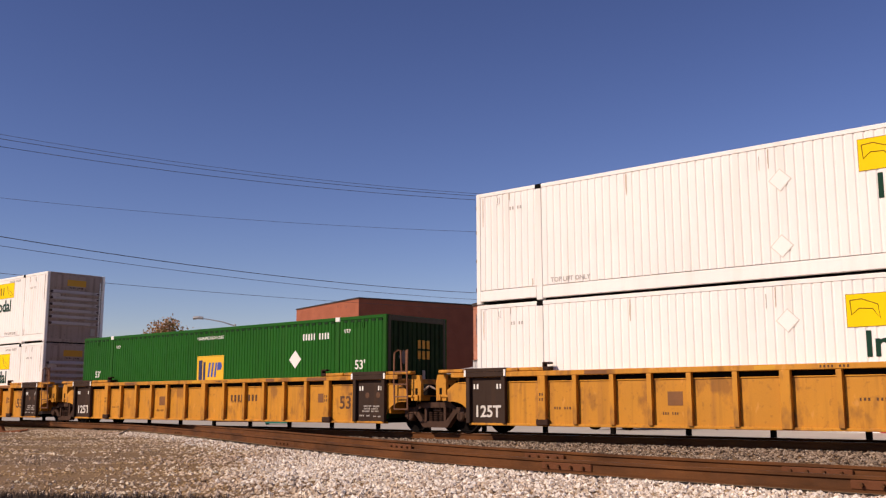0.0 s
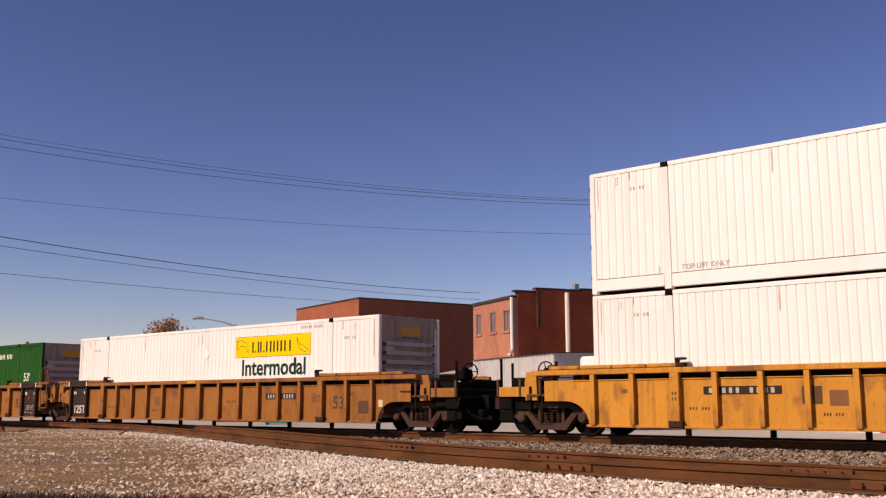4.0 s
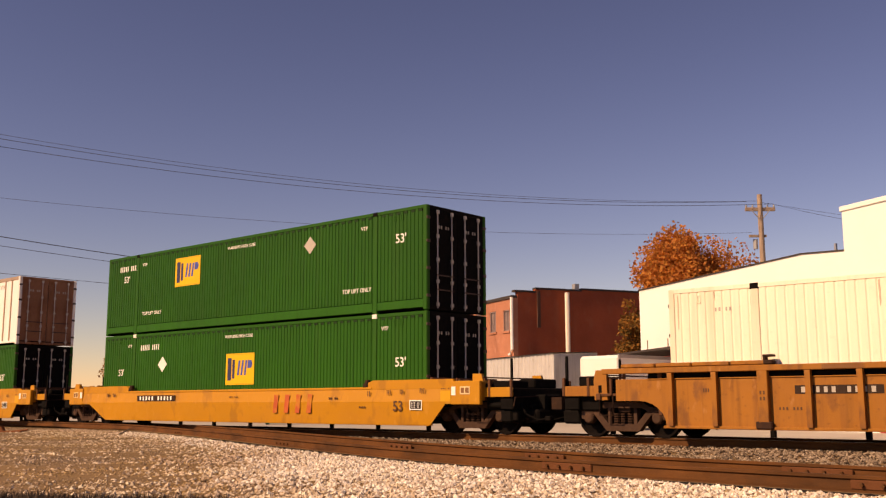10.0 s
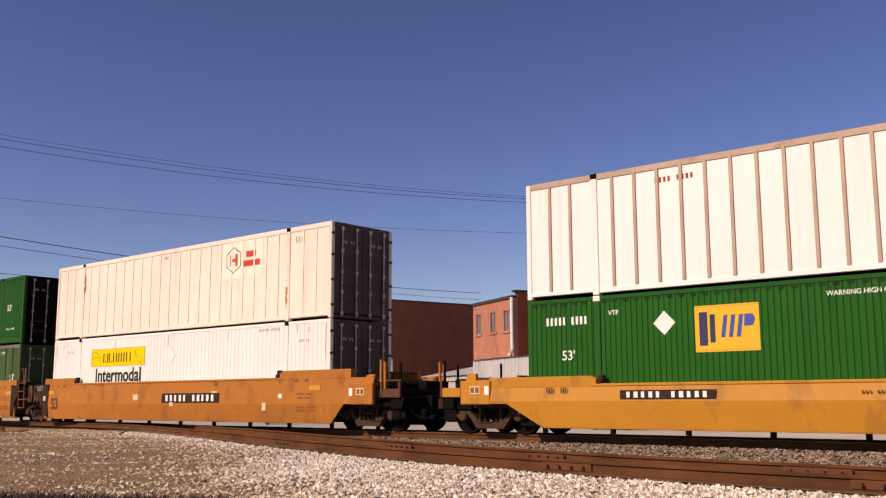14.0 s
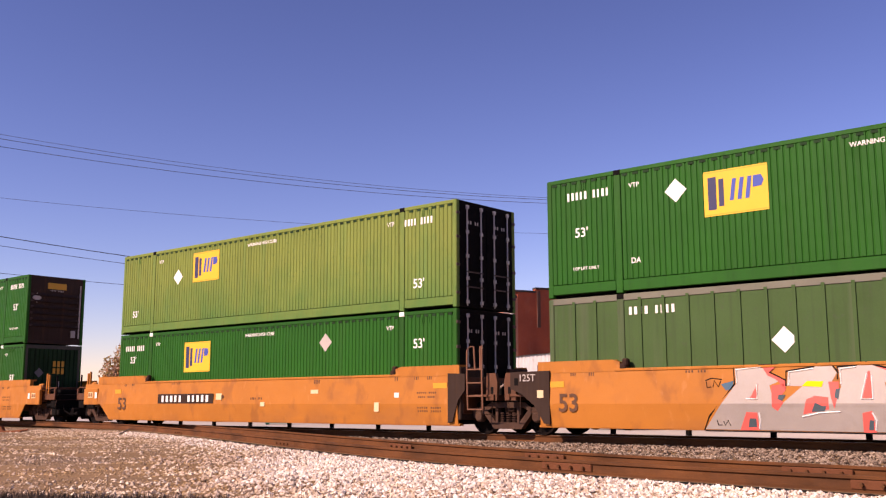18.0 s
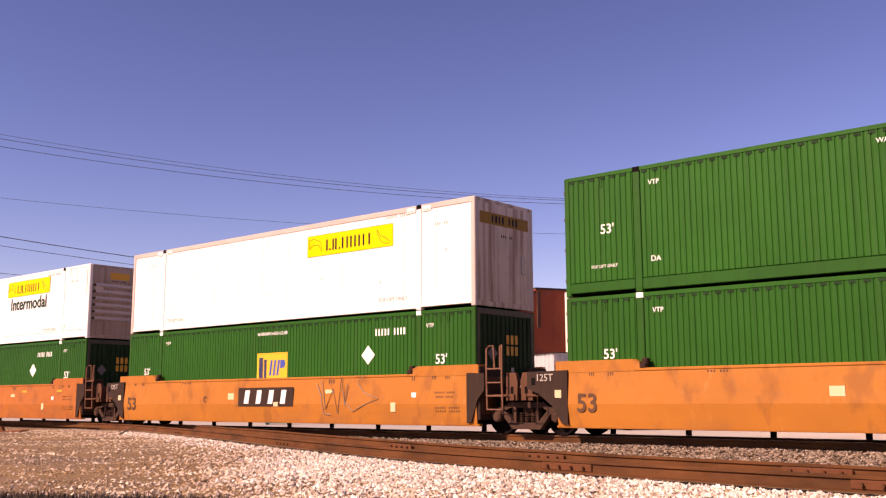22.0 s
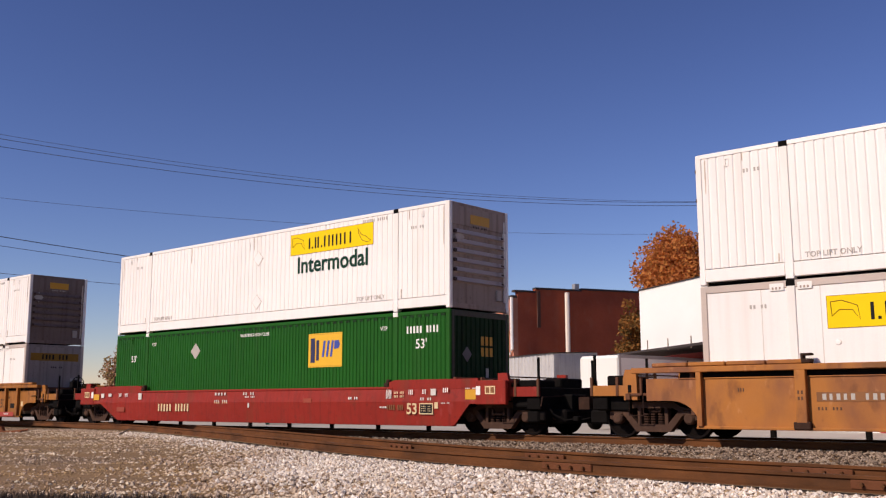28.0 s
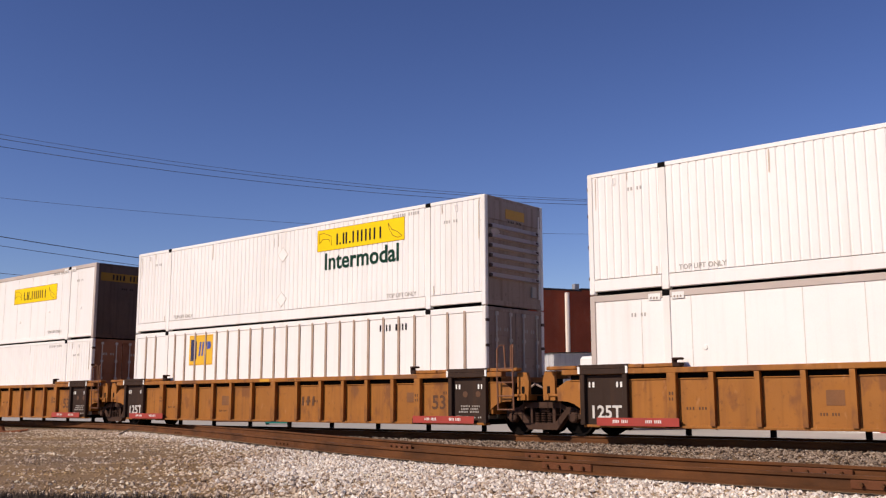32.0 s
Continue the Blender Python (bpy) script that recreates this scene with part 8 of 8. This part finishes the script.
# ---------------------------------------------------------------- trees
def tree(name, label, at, h, crown_r, crown_h, mat, leaves, seed, leaf=0.16):
    rng = random.Random(seed)
    t = thing(name, label, "tree", at=at)
    g = Geo().tube([(0, 0, 0), (0.05, 0.02, h * 0.25), (0.0, 0.06, h * 0.45), (0.1, 0.0, h * 0.75)], 0.028 * h, 9, 0.008 * h)
    part("trunk", g, M_BARK, t)
    limbs = Geo()
    tips = []
    zc = h - crown_h / 2
    for i in range(44):
        a = rng.uniform(0, 6.283)
        el = rng.uniform(-0.95, 1.0)
        rr = math.sqrt(max(0.08, 1 - abs(el) ** 3)) * crown_r * rng.uniform(0.45, 0.95) * (0.92 + 0.16 * math.sin(2.3 * a + seed))
        tip = Vector((math.cos(a) * rr, math.sin(a) * rr, zc + el * crown_h / 2 * rng.uniform(0.6, 0.95)))
        root = Vector((0, 0, h * rng.uniform(0.25, 0.6)))
        mid = root.lerp(tip, 0.5) + Vector((0, 0, rng.uniform(0.0, 0.08) * h))
        limbs.tube([root, mid, tip], 0.009 * h, 5, 0.002 * h)
        tips += [tip, mid.lerp(tip, 0.55), mid.lerp(tip, 0.2)]
    part("limbs", limbs, M_BARK, t)
    crown = Geo()
    per = leaves // len(tips)
    for tip in tips:
        spread = crown_r * rng.uniform(0.16, 0.30)
        for i in range(per):
            c = tip + Vector((rng.gauss(0, 1), rng.gauss(0, 1), rng.gauss(0, 0.8))).normalized() * spread * 1.75 * rng.random() ** 0.5
            u = Vector((rng.gauss(0, 1), rng.gauss(0, 1), rng.gauss(0, 1))).normalized()
            w = u.cross(Vector((rng.gauss(0, 1), rng.gauss(0, 1), rng.gauss(0, 1)))).normalized()
            k = leaf * rng.uniform(0.6, 1.4)
            crown.add([c - u * k, c + w * k * 0.6, c + u * k, c - w * k * 0.6], [(0, 1, 2, 3)])
    part("crown", crown, mat, t)
    return t


tree("maple_tree", "autumn tree with rust-orange leaves", pose(-28.7, 35.6, GZ), 12.0, 3.2, 7.2, M_LEAF, 60000, 1, 0.115)
tree("maple_tree", "low autumn tree with brownish olive leaves beside the wall", pose(-30.7, 32.8, GZ), 7.4, 1.35, 6.0, M_LEAF_DULL, 9000, 2, 0.12)
tree("street_tree", "tree turning from green to orange", pose(-86.0, 36.5, GZ), 9.4, 3.0, 7.0, M_LEAF_PALE, 19000, 3, 0.14)
tree("street_tree", "thin low tree with tan leaves", pose(-90.0, 34.2, GZ), 6.9, 2.3, 5.4, M_LEAF_PALE, 9000, 9, 0.15)
tree("street_tree", "olive-green tree behind the sheds", pose(-86.0, 42.6, GZ), 8.2, 2.3, 4.6, M_LEAF_OLIVE, 4500, 10, 0.17)
def conifer(label, at, h, r, seed):
    """A narrow evergreen: a straight trunk and drooping whorls of needles."""
    rng = random.Random(seed)
    t = thing("conifer", label, "tree", at=at)
    part("trunk", Geo().tube([(0, 0, 0), (0, 0, h)], 0.02 * h, 7, 0.004 * h), M_BARK, t)
    crown = Geo()
    for i in range(2600):
        u = rng.random() ** 0.7
        z = h * (1 - 0.88 * u)
        a, q = rng.uniform(0, 6.283), r * u * rng.uniform(0.2, 1.0)
        c = Vector((q * math.cos(a), q * math.sin(a), z - 0.25 * q))
        d = Vector((math.cos(a), math.sin(a), -0.35)) * 0.22
        w = Vector((-math.sin(a), math.cos(a), rng.uniform(-0.4, 0.4))) * 0.07
        crown.add([c - d, c + w, c + d, c - w], [(0, 1, 2, 3)])
    part("crown", crown, M_NEEDLE, t)


M_NEEDLE = island_material("dark_needles", [(0.018, 0.03, 0.014), (0.035, 0.05, 0.02), (0.012, 0.02, 0.012)])
conifer("dark evergreen tree far behind the line", pose(-92.9, 25.0, GZ), 7.1, 1.5, 12)
tree("shrub", "small olive shrub at the foot of the hall", pose(-58.4, 32.3, GZ), 4.6, 0.75, 3.6, M_LEAF_DULL, 2500, 7, 0.1)
tree("street_tree", "yellow-green tree behind the grey shed", pose(-78.5, 33.0, GZ), 6.8, 2.2, 5.4, M_LEAF_OLIVE, 7000, 8, 0.16)
tree("street_tree", "tree turning orange behind the low shed", pose(-79.0, 43.3, GZ), 6.7, 2.5, 3.4, M_LEAF_RUSSET, 3000, 4, 0.18)
tree("street_tree", "small dark green tree behind the low shed", pose(-76.5, 46.0, GZ), 6.6, 1.8, 3.5, M_LEAF_GREEN, 2500, 5, 0.2)


# ---------------------------------------------------------------- movement
def motions():
    """The train rolls by at a steady pace; its wheels turn with it."""
    steps = [i * 1.0 for i in range(33)]
    for ob, x, z in TRAIN:
        walk(ob, [(t, pose(x + travel(t), 0, z)) for t in steps])
    where = {ob: x for ob, x, z in TRAIN}
    for ws, car, w in WHEELSETS:
        x0 = where[car] + ws.parent.location.x
        rows, start, turn = [], None, 0.0
        for i in range(0, 961):
            t = i / 30
            near = -52 < x0 + travel(t) < 2
            if near:
                start = travel(t) if start is None else start
                turn = math.degrees((travel(t) - start) / WHEEL_R)
            if near or i in (0, 960):
                rows.append((t, pose(w, 0, WHEEL_R, 0, turn, 0)))
        walk(ws, rows)


motions()
